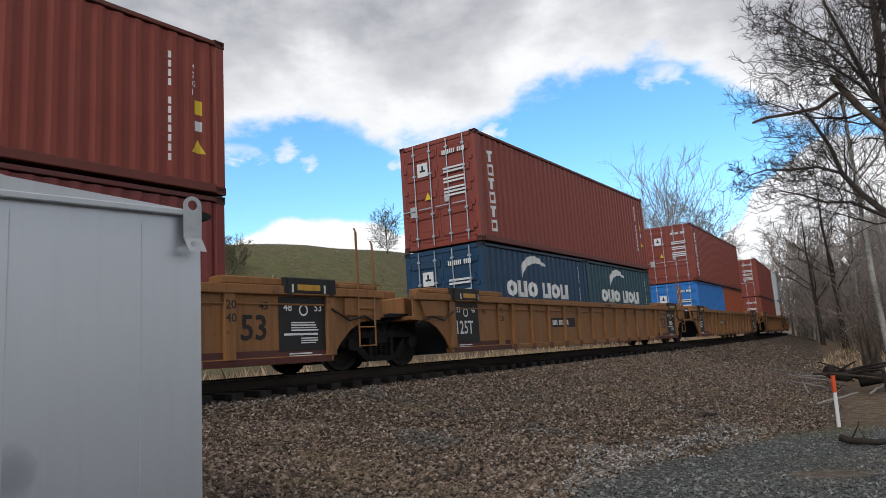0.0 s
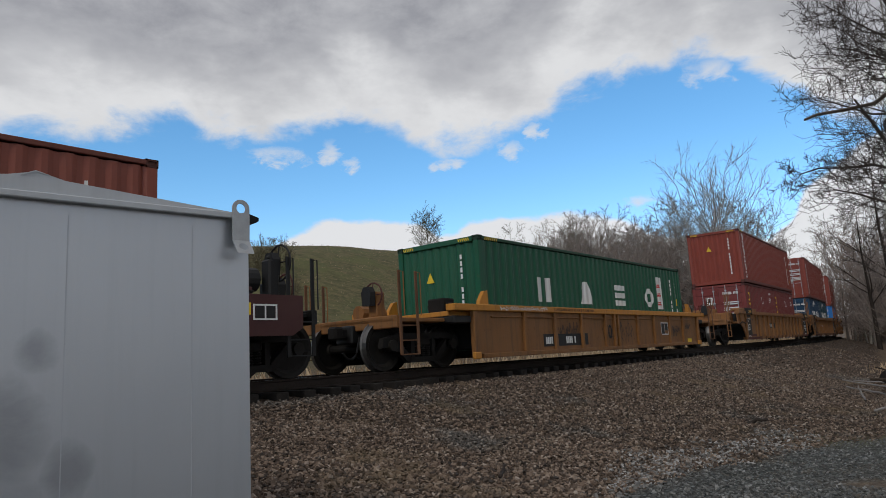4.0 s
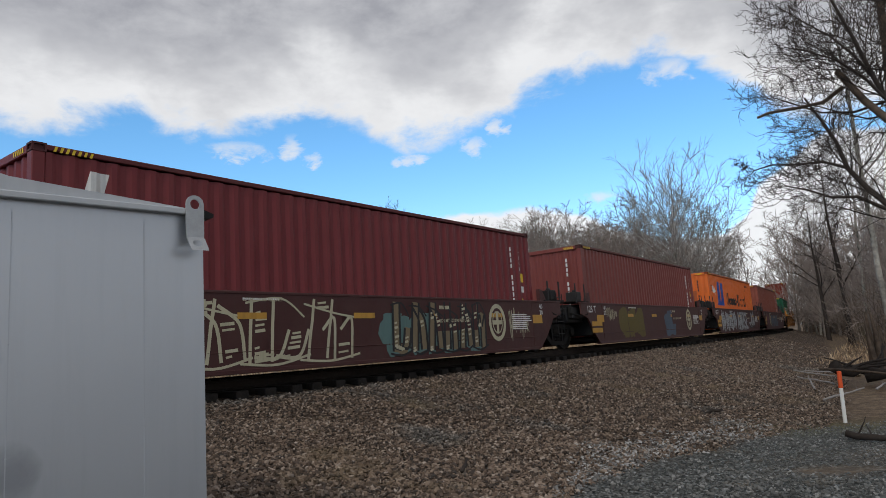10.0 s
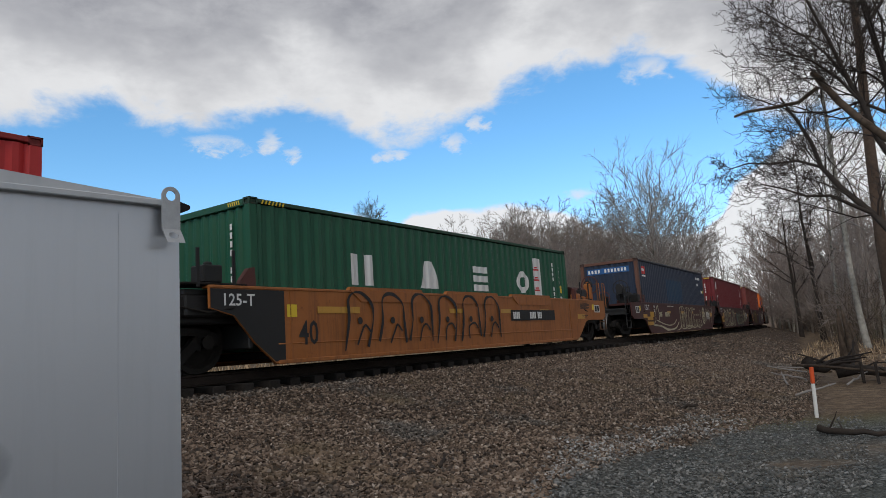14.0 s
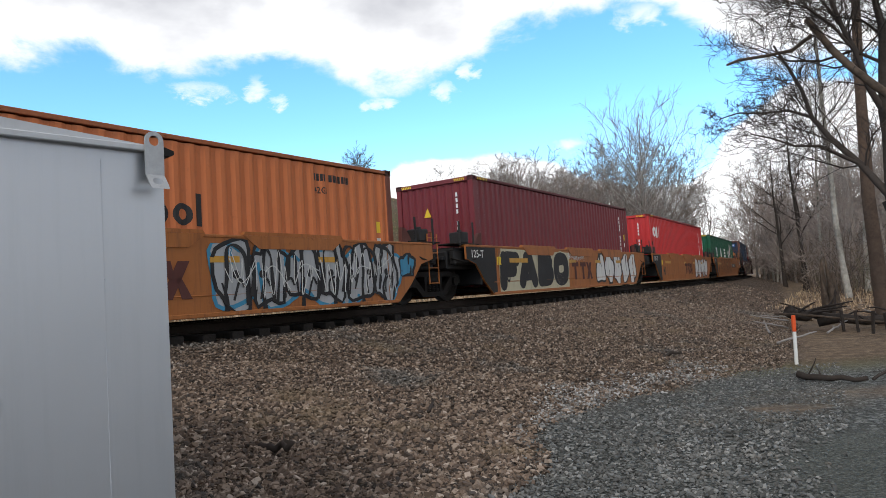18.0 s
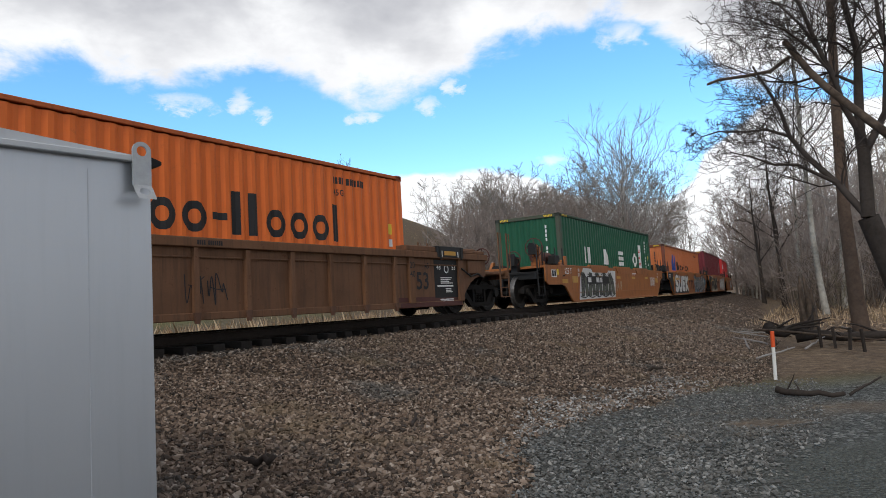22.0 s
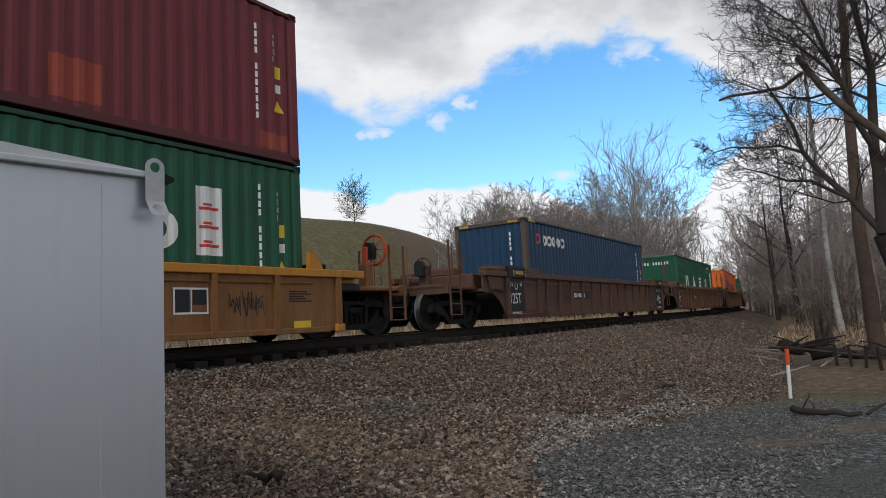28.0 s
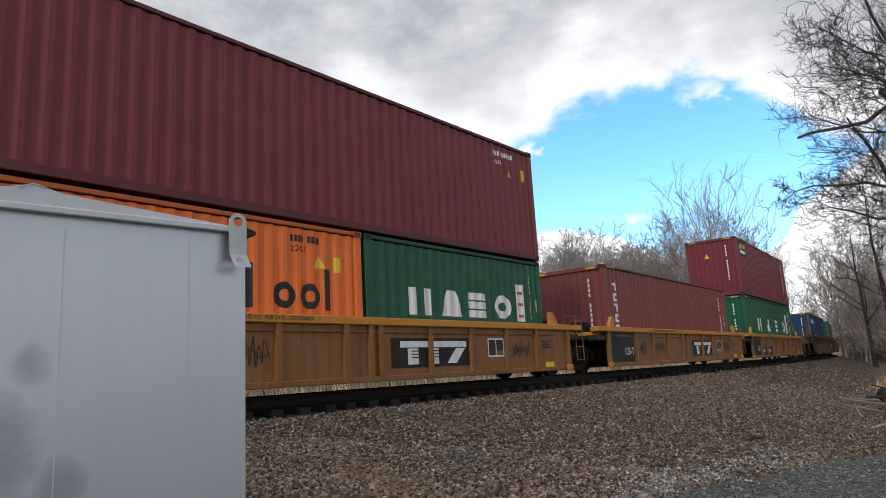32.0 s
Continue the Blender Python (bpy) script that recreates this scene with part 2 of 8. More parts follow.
def box(bm, x0, x1, y0, y1, z0, z1, bevel=0.0):
    """A box in bm, its edges bevelled."""
    vs = [bm.verts.new(p) for p in ((x0, y0, z0), (x1, y0, z0), (x1, y1, z0), (x0, y1, z0), (x0, y0, z1), (x1, y0, z1), (x1, y1, z1), (x0, y1, z1))]
    fs = [bm.faces.new([vs[i] for i in f]) for f in ((3, 2, 1, 0), (4, 5, 6, 7), (0, 1, 5, 4), (1, 2, 6, 5), (2, 3, 7, 6), (3, 0, 4, 7))]
    if bevel:
        es = list({e for f in fs for e in f.edges})
        bmesh.ops.bevel(bm, geom=es, offset=bevel, segments=1, affect="EDGES")
    return fs


def boxes(*rows, bevel=0.0):
    bm = bmesh.new()
    for r in rows:
        box(bm, *r, bevel=bevel)
    return bm


def tube(bm, pts, r, n=6, r1=None):
    """A tapered tube along pts."""
    pts = [Vector(p) for p in pts]
    r1 = r if r1 is None else r1
    rings = []
    for i, p in enumerate(pts):
        a, b = pts[max(i - 1, 0)], pts[min(i + 1, len(pts) - 1)]
        t = (b - a).normalized()
        u = t.cross(Vector((0, 0, 1)) if abs(t.z) < 0.9 else Vector((1, 0, 0))).normalized()
        w = t.cross(u)
        k = r + (r1 - r) * i / max(len(pts) - 1, 1)
        rings.append([bm.verts.new(p + (u * math.cos(j * math.tau / n) + w * math.sin(j * math.tau / n)) * k) for j in range(n)])
    for q0, q1 in zip(rings, rings[1:]):
        for j in range(n):
            bm.faces.new((q0[j], q0[(j + 1) % n], q1[(j + 1) % n], q1[j]))
    bm.faces.new(rings[0][::-1])
    bm.faces.new(rings[-1])
    return bm


def prism(bm, outline, y0, y1, axis="y"):
    """An outline in the xz plane, extruded from y0 to y1 (or, axis x: in the yz plane along x)."""
    put = (lambda a, b, c: (a, c, b)) if axis == "y" else ((lambda a, b, c: (c, a, b)) if axis == "x" else (lambda a, b, c: (a, b, c)))
    A = [bm.verts.new(put(a, b, y0)) for a, b in outline]
    B = [bm.verts.new(put(a, b, y1)) for a, b in outline]
    bm.faces.new(A)
    bm.faces.new(B[::-1])
    n = len(A)
    for i in range(n):
        bm.faces.new((A[i], B[i], B[(i + 1) % n], A[(i + 1) % n]))
    bmesh.ops.recalc_face_normals(bm, faces=bm.faces[:])
    return bm

# ---- ground, ballast, track ----
def lerp(x, xs, ys):
    return float(np.interp(x, xs, ys))


def ground_z(x, y):
    s, d = along(x, y)
    if d >= 0:
        toe = lerp(s, (-40, 0, 30, 80), (6.3, 6.6, 5.2, 4.5))
        z = lerp(d, (0, 1.12, 1.34, 1.8, toe, toe + 1.5, toe + 40, toe + 400), (1.10, 1.10, 1.06, 1.0, 0.08, 0.0, 0.0, -2.0))
        rise = lerp(d, (toe, toe + 10, toe + 22, toe + 60), (0, 0.25, 1.6, 8.5)) * lerp(s, (16, 48), (0, 1))
        z += rise
    else:
        e = -d
        z = lerp(e, (0, 1.9, 4.0, 8.0), (1.10, 1.10, 0.75, 0.95))
        # grassy hill beyond the line
        x1, y1 = x, y
        top = lerp(math.degrees(math.atan2(x1, y1)), (-60, -40, -28, -17, -13, -10, -7, -3, 0, 4, 8, 14, 22, 40), (11.8, 12.6, 13.9, 16.0, 16.9, 17.4, 17.8, 18.9, 19.2, 18.5, 13.8, 9.5, 6, 4))
        k = min(max((e - 9.0) / 52.0, 0), 1)
        z += top * (k * k * (3 - 2 * k)) * 0.97
    far = math.hypot(x, y)
    n = noise.noise((x * 0.15, y * 0.15, 0)) * 0.12 + noise.noise((x * 0.7, y * 0.7, 3)) * 0.03
    if abs(d) > 2.2:
        z += n * min(1, (abs(d) - 2.2) / 4)
    if far > 400:
        z += min((far - 400) / 1500, 1) * 18 * (0.5 + noise.noise((x * 0.002, y * 0.002, 5)))
    return z


def ground_material():
    mt, nt, bs = shader("ballast_and_grass")
    tc = nt.nodes.new("ShaderNodeTexCoord")
    v = tc.outputs["Object"]
    at = nt.nodes.new("ShaderNodeAttribute")
    at.attribute_name = "zone"
    z = nt.nodes.new("ShaderNodeSeparateColor")
    nt.links.new(at.outputs["Color"], z.inputs[0])
    grey, grass, dry = z.outputs
    vo = nt.nodes.new("ShaderNodeTexVoronoi")
    vo.inputs["Scale"].default_value = 19.0
    nt.links.new(v, vo.inputs["Vector"])
    vd = nt.nodes.new("ShaderNodeTexVoronoi")
    vd.feature = "DISTANCE_TO_EDGE"
    vd.inputs["Scale"].default_value = 19.0
    nt.links.new(v, vd.inputs["Vector"])
    hs = nt.nodes.new("ShaderNodeSeparateColor")
    nt.links.new(vo.outputs["Color"], hs.inputs[0])
    # dark ballast tones: shade among the loose stones is put into them
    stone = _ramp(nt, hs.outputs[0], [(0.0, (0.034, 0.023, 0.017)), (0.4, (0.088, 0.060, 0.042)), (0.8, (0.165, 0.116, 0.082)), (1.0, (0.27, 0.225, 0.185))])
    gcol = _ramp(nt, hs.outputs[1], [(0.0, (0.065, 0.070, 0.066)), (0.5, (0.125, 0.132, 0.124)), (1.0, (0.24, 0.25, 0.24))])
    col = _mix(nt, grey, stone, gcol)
    # painted shade in the gaps between stones, multiplied into the colour
    gap_shade = _ramp(nt, vd.outputs["Distance"], [(0.0, (0.3, 0.3, 0.3)), (0.18, (1.1, 1.1, 1.1))])
    col = _mix(nt, 1.0, col, gap_shade, "MULTIPLY")
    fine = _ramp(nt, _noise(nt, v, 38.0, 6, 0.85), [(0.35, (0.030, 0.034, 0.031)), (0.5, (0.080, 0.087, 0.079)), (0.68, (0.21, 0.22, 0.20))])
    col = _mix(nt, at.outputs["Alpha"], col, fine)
    gn, gb = _noise(nt, v, 5.0, 8, 0.8), _noise(nt, v, 0.22, 5, 0.7)
    gr = _ramp(nt, gn, [(0.32, (0.024, 0.031, 0.014)), (0.5, (0.072, 0.074, 0.031)), (0.68, (0.165, 0.146, 0.076))])
    tuft = _noise(nt, v, 1.1, 7, 0.75, 0.6)
    gr = _mix(nt, _ramp(nt, tuft, [(0.44, (0, 0, 0)), (0.60, (0.85, 0.85, 0.85))]), gr, (0.165, 0.128, 0.066))
    gr = _mix(nt, _ramp(nt, gb, [(0.45, (0, 0, 0)), (0.62, (0.7, 0.7, 0.7))]), gr, (0.105, 0.112, 0.042))
    col = _mix(nt, grass, col, gr)
    dr = _ramp(nt, gn, [(0.28, (0.034, 0.025, 0.017)), (0.5, (0.125, 0.088, 0.058)), (0.72, (0.29, 0.215, 0.14))])
    col = _mix(nt, dry, col, dr)
    nt.links.new(col, bs.inputs["Base Color"])
    bs.inputs["Roughness"].default_value = 0.95
    bs.inputs["Specular IOR Level"].default_value = 0.2
    h = _mix(nt, _math(nt, "MAXIMUM", grass, dry), _ramp(nt, vd.outputs["Distance"], [(0.0, (0, 0, 0)), (0.35, (1, 1, 1))]), gn)
    _bump(nt, bs, h, 0.9, 0.03)
    return mt


def zone_of(x, y):
    """How far the ground is grey road gravel, green grass, dry leaves and straw."""
    s, d = along(x, y)
    n = noise.noise((x * 0.35, y * 0.35, 9)) + 0.5 * noise.noise((x * 1.3, y * 1.3, 4))
    grey = grass = dry = 0.0
    if d >= 0:
        toe = lerp(s, (-40, 0, 30, 80), (6.3, 6.6, 5.2, 4.5))
        line = lerp(y, (4.0, 5.5, 7.2, 8.2, 10.3, 11.2), (-0.7, 0.75, 1.3, 2.4, 4.75, 5.9))
        grey = lerp(x - line + n * 0.3, (-0.12, 0.22), (0, 1)) * lerp(y, (10.6, 11.4), (1, 0))
        wood = lerp(x - 0.565 * y + n * 0.35, (-0.1, 0.5), (0, 1)) * lerp(y, (10.3, 11.6), (0, 1))
        dry = max(wood, lerp(n, (0.42, 0.6), (0, 0.6)) * lerp(y, (8, 11), (0, 1)) * grey)
        dry = max(dry, lerp(d - toe + n * 0.6, (0.2, 1.5), (0, 1)) * lerp(s, (10, 18), (0, 1)))
        grass = lerp(abs(y - 11.0 - 0.3 * n), (0.3, 1.1), (0.55, 0)) * lerp(x, (4.2, 5.2), (0, 1)) * lerp(x, (8, 10), (1, 0))
        dry *= 1 - grass
        dry = max(dry, lerp(math.hypot((x - 3.95) / 0.55, (y - 7.35) / 0.3) + n * 0.8, (0.5, 1.2), (0.75, 0)), lerp(math.hypot((x - 5.6) / 0.9, (y - 8.2) / 0.4) + n * 0.8, (0.5, 1.2), (0.6, 0)))
    else:
        e = -d
        dry = lerp(e + n * 0.8, (2.2, 3.6), (0, 1))
        grass = lerp(e + n * 3, (10, 17), (0, 1)) * lerp(math.degrees(math.atan2(x, y)) + 4 * n, (-3, 2), (1, 0.25))
        dry *= 1 - grass
    return grey, grass, dry


def packed(x, y):
    """How far the road is rolled fine gravel, free of loose stone."""
    n = noise.noise((x * 0.6, y * 0.6, 2)) * 0.35
    return lerp(x - lerp(y, (4.0, 5.4, 6.1, 6.4), (1.9, 2.9, 3.7, 4.8)) + n, (-0.15, 0.45), (0, 1)) * lerp(y + n, (6.3, 6.9), (1, 0))


def dust(x, y):
    """Share of pale dusty stones: a ragged band where the ballast meets the road."""
    n = noise.noise((x * 0.8, y * 0.8, 6))
    band = 1.0 - abs(y - (6.9 + 1.02 * (x - 1.2)) - 0.45 - 0.6 * n) / 1.0
    n2 = noise.noise((x * 2.3, y * 2.3, 8))
    return max(0.0, min(0.5, band * 0.85 + 0.45 * n2)) * lerp(x, (0.9, 1.5, 4.6, 5.6), (0, 1, 1, 0))


def grid_mesh(name, us, vs, put):
    nu, nv = len(us), len(vs)
    pts = [put(u, v) for u in us for v in vs]
    faces = [(i * nv + j, (i + 1) * nv + j, (i + 1) * nv + j + 1, i * nv + j + 1) for i in range(nu - 1) for j in range(nv - 1)]
    me = bpy.data.meshes.new(name)
    me.from_pydata(pts, [], faces)
    return me


def build_ground():
    def spread(vals, lo, hi, k):
        out = list(vals)
        step = vals[1] - vals[0]
        a, b = vals[0], vals[-1]
        st = step
        while a > lo:
            st *= k
            a -= st
            out.insert(0, a)
        st = step
        while b < hi:
            st *= k
            b += st
            out.append(b)
        return out
    ss = spread([-30 + 0.5 * i for i in range(141)], -700, 620, 1.22)
    ds = spread([-14 + 0.35 * i for i in range(75)], -420, 900, 1.13)

    def put(s, d):
        x, y, h = track(s, d)
        return (x, y, ground_z(x, y))
    me = grid_mesh("ground", ss, ds, put)
    at = me.color_attributes.new("zone", "FLOAT_COLOR", "POINT")
    flat = []
    for v in me.vertices:
        g = zone_of(v.co.x, v.co.y)
        flat += [g[0], g[1], g[2], packed(v.co.x, v.co.y)]
    at.data.foreach_set("color", flat)
    me.shade_smooth()
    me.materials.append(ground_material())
    me.flip_normals()
    ob = new("ground", me)
    tagged(ob, "stone ballast, grey road gravel, dead leaves and a grassy hill", "ground", kind="structure")
    # the plain beyond
    bm = bmesh.new()
    bmesh.ops.create_circle(bm, cap_ends=True, radius=4500, segments=48)
    far = new("backdrop", mesh("backdrop", bm, plain("far_land", (0.10, 0.10, 0.06), 1.0, bump=0)))
    far.location.z = -6
    tagged(far, "flat brown land reaching the horizon", "land", kind="structure")


RAIL = [(-0.07, 0), (0.07, 0), (0.07, 0.012), (0.012, 0.03), (0.009, 0.135), (0.036, 0.145), (0.036, 0.172), (0.028, 0.18), (-0.028, 0.18), (-0.036, 0.172), (-0.036, 0.145), (-0.009, 0.135), (-0.012, 0.03), (-0.07, 0.012)]


def build_track():
    steel = plain("rail_steel", (0.028, 0.020, 0.016), 0.7, 0.2, 0.4, 20)
    top = plain("rail_head", (0.16, 0.155, 0.15), 0.4, 0.8, 0.1, 30, 0.05)
    line = thing("railway_track", "rusty steel rails on dark wooden sleepers in ballast", "railway track", kind="structure")
    for side in (-0.7525, 0.7525):
        pts, faces = [], []
        n = len(RAIL)
        ss = [-70 + 2.0 * i for i in range(260)]
        for s in ss:
            x, y, h = track(s)
            for a, b in RAIL:
                dd = side + a
                pts.append((x + dd * math.sin(h), y - dd * math.cos(h), RAIL_Z - 0.18 + b))
        for i in range(len(ss) - 1):
            for j in range(n):
                faces.append((i * n + j, i * n + (j + 1) % n, (i + 1) * n + (j + 1) % n, (i + 1) * n + j))
        me = bpy.data.meshes.new("rail")
        me.from_pydata(pts, [], faces)
        me.materials.append(steel)
        me.materials.append(top)
        for i, p in enumerate(me.polygons):
            p.material_index = 1 if i % n == 7 else 0
        part("rail", me, None, line)
    wood = plain("sleeper_wood", (0.026, 0.022, 0.019), 0.95, 0, 0.5, 30, 0.6)
    bm = boxes((-0.115, 0.115, -1.3, 1.3, -0.17, 0.0), bevel=0.012)
    tie = mesh("sleeper", bm, wood)
    plate = mesh("tie_plate", boxes((-0.1, 0.1, -0.17, 0.17, 0.0, 0.016), bevel=0.004), steel)
    i = 0
    s = -34.0
    while s < 118:
        x, y, h = track(s)
        j = random.uniform(-0.05, 0.05)
        ob = part("sleeper", tie, None, line, at=pose(x + j * math.sin(h), y - j * math.cos(h), RAIL_Z - 0.182 + random.uniform(-0.008, 0.004), 0, 0, math.degrees(h) + random.uniform(-1, 1)))
        s += 0.52
        i += 1
    return line


def build_stones():
    """Loose crushed stone on the shoulder, one by one where the camera is near."""
    rng = np.random.default_rng(5)
    base = []
    for k in range(6):
        bm = bmesh.new()
        bmesh.ops.create_cube(bm, size=1.0)
        for v in bm.verts:
            v.co += Vector(rng.uniform(-0.22, 0.22, 3))
        bmesh.ops.bevel(bm, geom=bm.edges[:], offset=0.16, segments=1, affect="EDGES") if k < 2 else None
        bmesh.ops.triangulate(bm, faces=bm.faces[:])
        base.append((np.array([v.co[:] for v in bm.verts]), np.array([[v.index for v in f.verts] for f in bm.faces])))
        bm.free()
    for k in range(5):
        o = np.array([(1, 0, 0), (-1, 0, 0), (0, 1, 0), (0, -1, 0), (0, 0, 1), (0, 0, -1)]) * 0.62 + rng.uniform(-0.2, 0.2, (6, 3))
        base.append((o, np.array([(0, 2, 4), (2, 1, 4), (1, 3, 4), (3, 0, 4), (2, 0, 5), (1, 2, 5), (3, 1, 5), (0, 3, 5)])))
    def strewn(count, grey):
        """Places of loose stones and their distance."""
        rr = np.where(np.arange(count) % 10 < 3, rng.uniform(3.6, 9.5, count), np.sqrt(rng.uniform(9.0 ** 2, 27.0 ** 2, count)))
        rr = np.where(np.arange(count) % 10 == 9, rng.uniform(26.0, 48.0, count), rr)
        if grey:
            rr = rng.uniform(3.6, 17.0, count)
        aa = np.radians(rng.uniform(-25, 33, count))
        xs, ys = rr * np.sin(aa), rr * np.cos(aa)
        ds = np.hypot(xs - CX, ys - CY) - RADIUS
        ok = (ds > 1.36) & (ds < 8.3) if not grey else (ds > 6.2) & (ds < 10.5)
        return xs[ok], ys[ok], rr[ok]

    piles = {"ballast_stone": [], "dusty_stone": [], "road_gravel": []}
    for grey, count in ((False, 250000), (True, 60000)):
        xs, ys, rr = strewn(count, grey)
        pick = rng.random((len(xs), 3))
        for x, y, r, q in zip(xs.tolist(), ys.tolist(), rr.tolist(), pick.tolist()):
            g = zone_of(x, y)
            if (q[0] < g[0]) != grey or g[2] > 0.6 or q[1] < packed(x, y) * 0.96:
                continue
            dusty = not grey and q[2] < dust(x, y)
            piles["road_gravel" if grey else "dusty_stone" if dusty else "ballast_stone"].append((x, y, r, ground_z(x, y)))
    for name, spots in piles.items():
        grey = name == "road_gravel"
        S = np.array(spots)
        n = len(S)
        r = S[:, 2]
        kind = np.where((r < 5.5) & (not grey), rng.integers(0, 6, n), np.where(r < 8, rng.integers(2, 11, n), rng.integers(6, 11, n)))
        size = rng.uniform(0.016, 0.040, n) if grey else rng.uniform(0.026, 0.056, n) * np.where(r < 9, 1.0, np.where(r < 26, 1.12, 1.7))
        dims = size[:, None] * np.stack([np.full(n, 1.12), rng.uniform(0.42, 0.85, n), rng.uniform(0.34, 0.62, n)], 1)
        ax, ay, az = rng.normal(0, 0.42, n), rng.normal(0, 0.42, n), rng.uniform(-3.14, 3.14, n)
        lift = S[:, 3] + dims[:, 2] * rng.uniform(0.15, 1.1, n)
        V, F, off = [], [], 0
        for k in range(len(base)):
            at = np.nonzero(kind == k)[0]
            if not len(at):
                continue
            vv, ff = base[k]
            q = vv[None] * dims[at][:, None]
            cx, sx, cy, sy, cz, sz = (f(w[at])[:, None] for w in (ax, ay, az) for f in (np.cos, np.sin))
            X, Y, Z = q[..., 0], q[..., 1], q[..., 2]
            Y, Z = Y * cx - Z * sx, Y * sx + Z * cx
            X, Z = X * cy + Z * sy, Z * cy - X * sy
            X, Y = X * cz - Y * sz, X * sz + Y * cz
            V.append(np.stack([X + S[at, 0][:, None], Y + S[at, 1][:, None], Z + lift[at][:, None]], -1).reshape(-1, 3))
            F.append((ff[None] + (off + np.arange(len(at)) * len(vv))[:, None, None]).reshape(-1, 3))
            off += len(at) * len(vv)
        V, F = np.concatenate(V), np.concatenate(F)
        me = bpy.data.meshes.new(name)
        me.vertices.add(len(V))
        me.vertices.foreach_set("co", V.ravel())
        me.loops.add(len(F) * 3)
        me.loops.foreach_set("vertex_index", F.ravel().astype(np.int32))
        me.polygons.add(len(F))
        me.polygons.foreach_set("loop_start", np.arange(0, len(F) * 3, 3, dtype=np.int32))
        me.update(calc_edges=True)
        me.validate()
        me.shade_flat()
        mt, nt, bs = shader(name)
        geo = nt.nodes.new("ShaderNodeNewGeometry")
        stops = [(0.0, (0.017, 0.012, 0.009)), (0.25, (0.070, 0.046, 0.032)), (0.60, (0.175, 0.119, 0.083)), (0.90, (0.280, 0.208, 0.155)), (1.0, (0.46, 0.38, 0.31))]
        cool = [(0.0, (0.034, 0.036, 0.034)), (0.4, (0.080, 0.082, 0.078)), (0.8, (0.150, 0.150, 0.140)), (1.0, (0.30, 0.30, 0.28))]
        if grey:
            cool = [(0.0, (0.11, 0.11, 0.105)), (0.5, (0.22, 0.22, 0.21)), (1.0, (0.42, 0.42, 0.40))]
            stops = [(0.0, (0.060, 0.062, 0.060)), (0.4, (0.105, 0.109, 0.106)), (0.8, (0.165, 0.170, 0.165)), (1.0, (0.33, 0.33, 0.315))]
        if name == "dusty_stone":
            stops = [(0.0, (0.10, 0.095, 0.088)), (0.5, (0.23, 0.225, 0.215)), (1.0, (0.50, 0.49, 0.47))]
        rnd = geo.outputs["Random Per Island"]
        tc = nt.nodes.new("ShaderNodeTexCoord")
        patch = _ramp(nt, _noise(nt, tc.outputs["Object"], 0.55, 4, 0.6), [(0.55, (0, 0, 0)), (0.68, (0.7, 0.7, 0.7))])
        tan = _ramp(nt, _noise(nt, tc.outputs["Object"], 0.9, 3, 0.6, 0.3), [(0.58, (0, 0, 0)), (0.70, (0.5, 0.5, 0.5))])
        col = _mix(nt, patch, _ramp(nt, rnd, stops), _ramp(nt, rnd, cool))
        col = _mix(nt, tan, col, (0.19, 0.135, 0.072))
        col = _mix(nt, _math(nt, "MULTIPLY", _noise(nt, tc.outputs["Object"], 60, 4, 0.7), 0.4), col, (0.07, 0.058, 0.046))
        nt.links.new(col, bs.inputs["Base Color"])
        bs.inputs["Roughness"].default_value = 0.85
        me.materials.append(mt)
        tagged(new(name, me), "loose crushed %s" % {"road_gravel": "grey road gravel", "dusty_stone": "pale dusty stones at the road's edge", "ballast_stone": "brown ballast stones on the shoulder"}[name], "gravel", kind="stuff")


# ---- equipment cabinet ----
CAB_X, CAB_Y, CAB_YAW, CAB_TOP = -1.158, 3.33, 45.0, 2.40


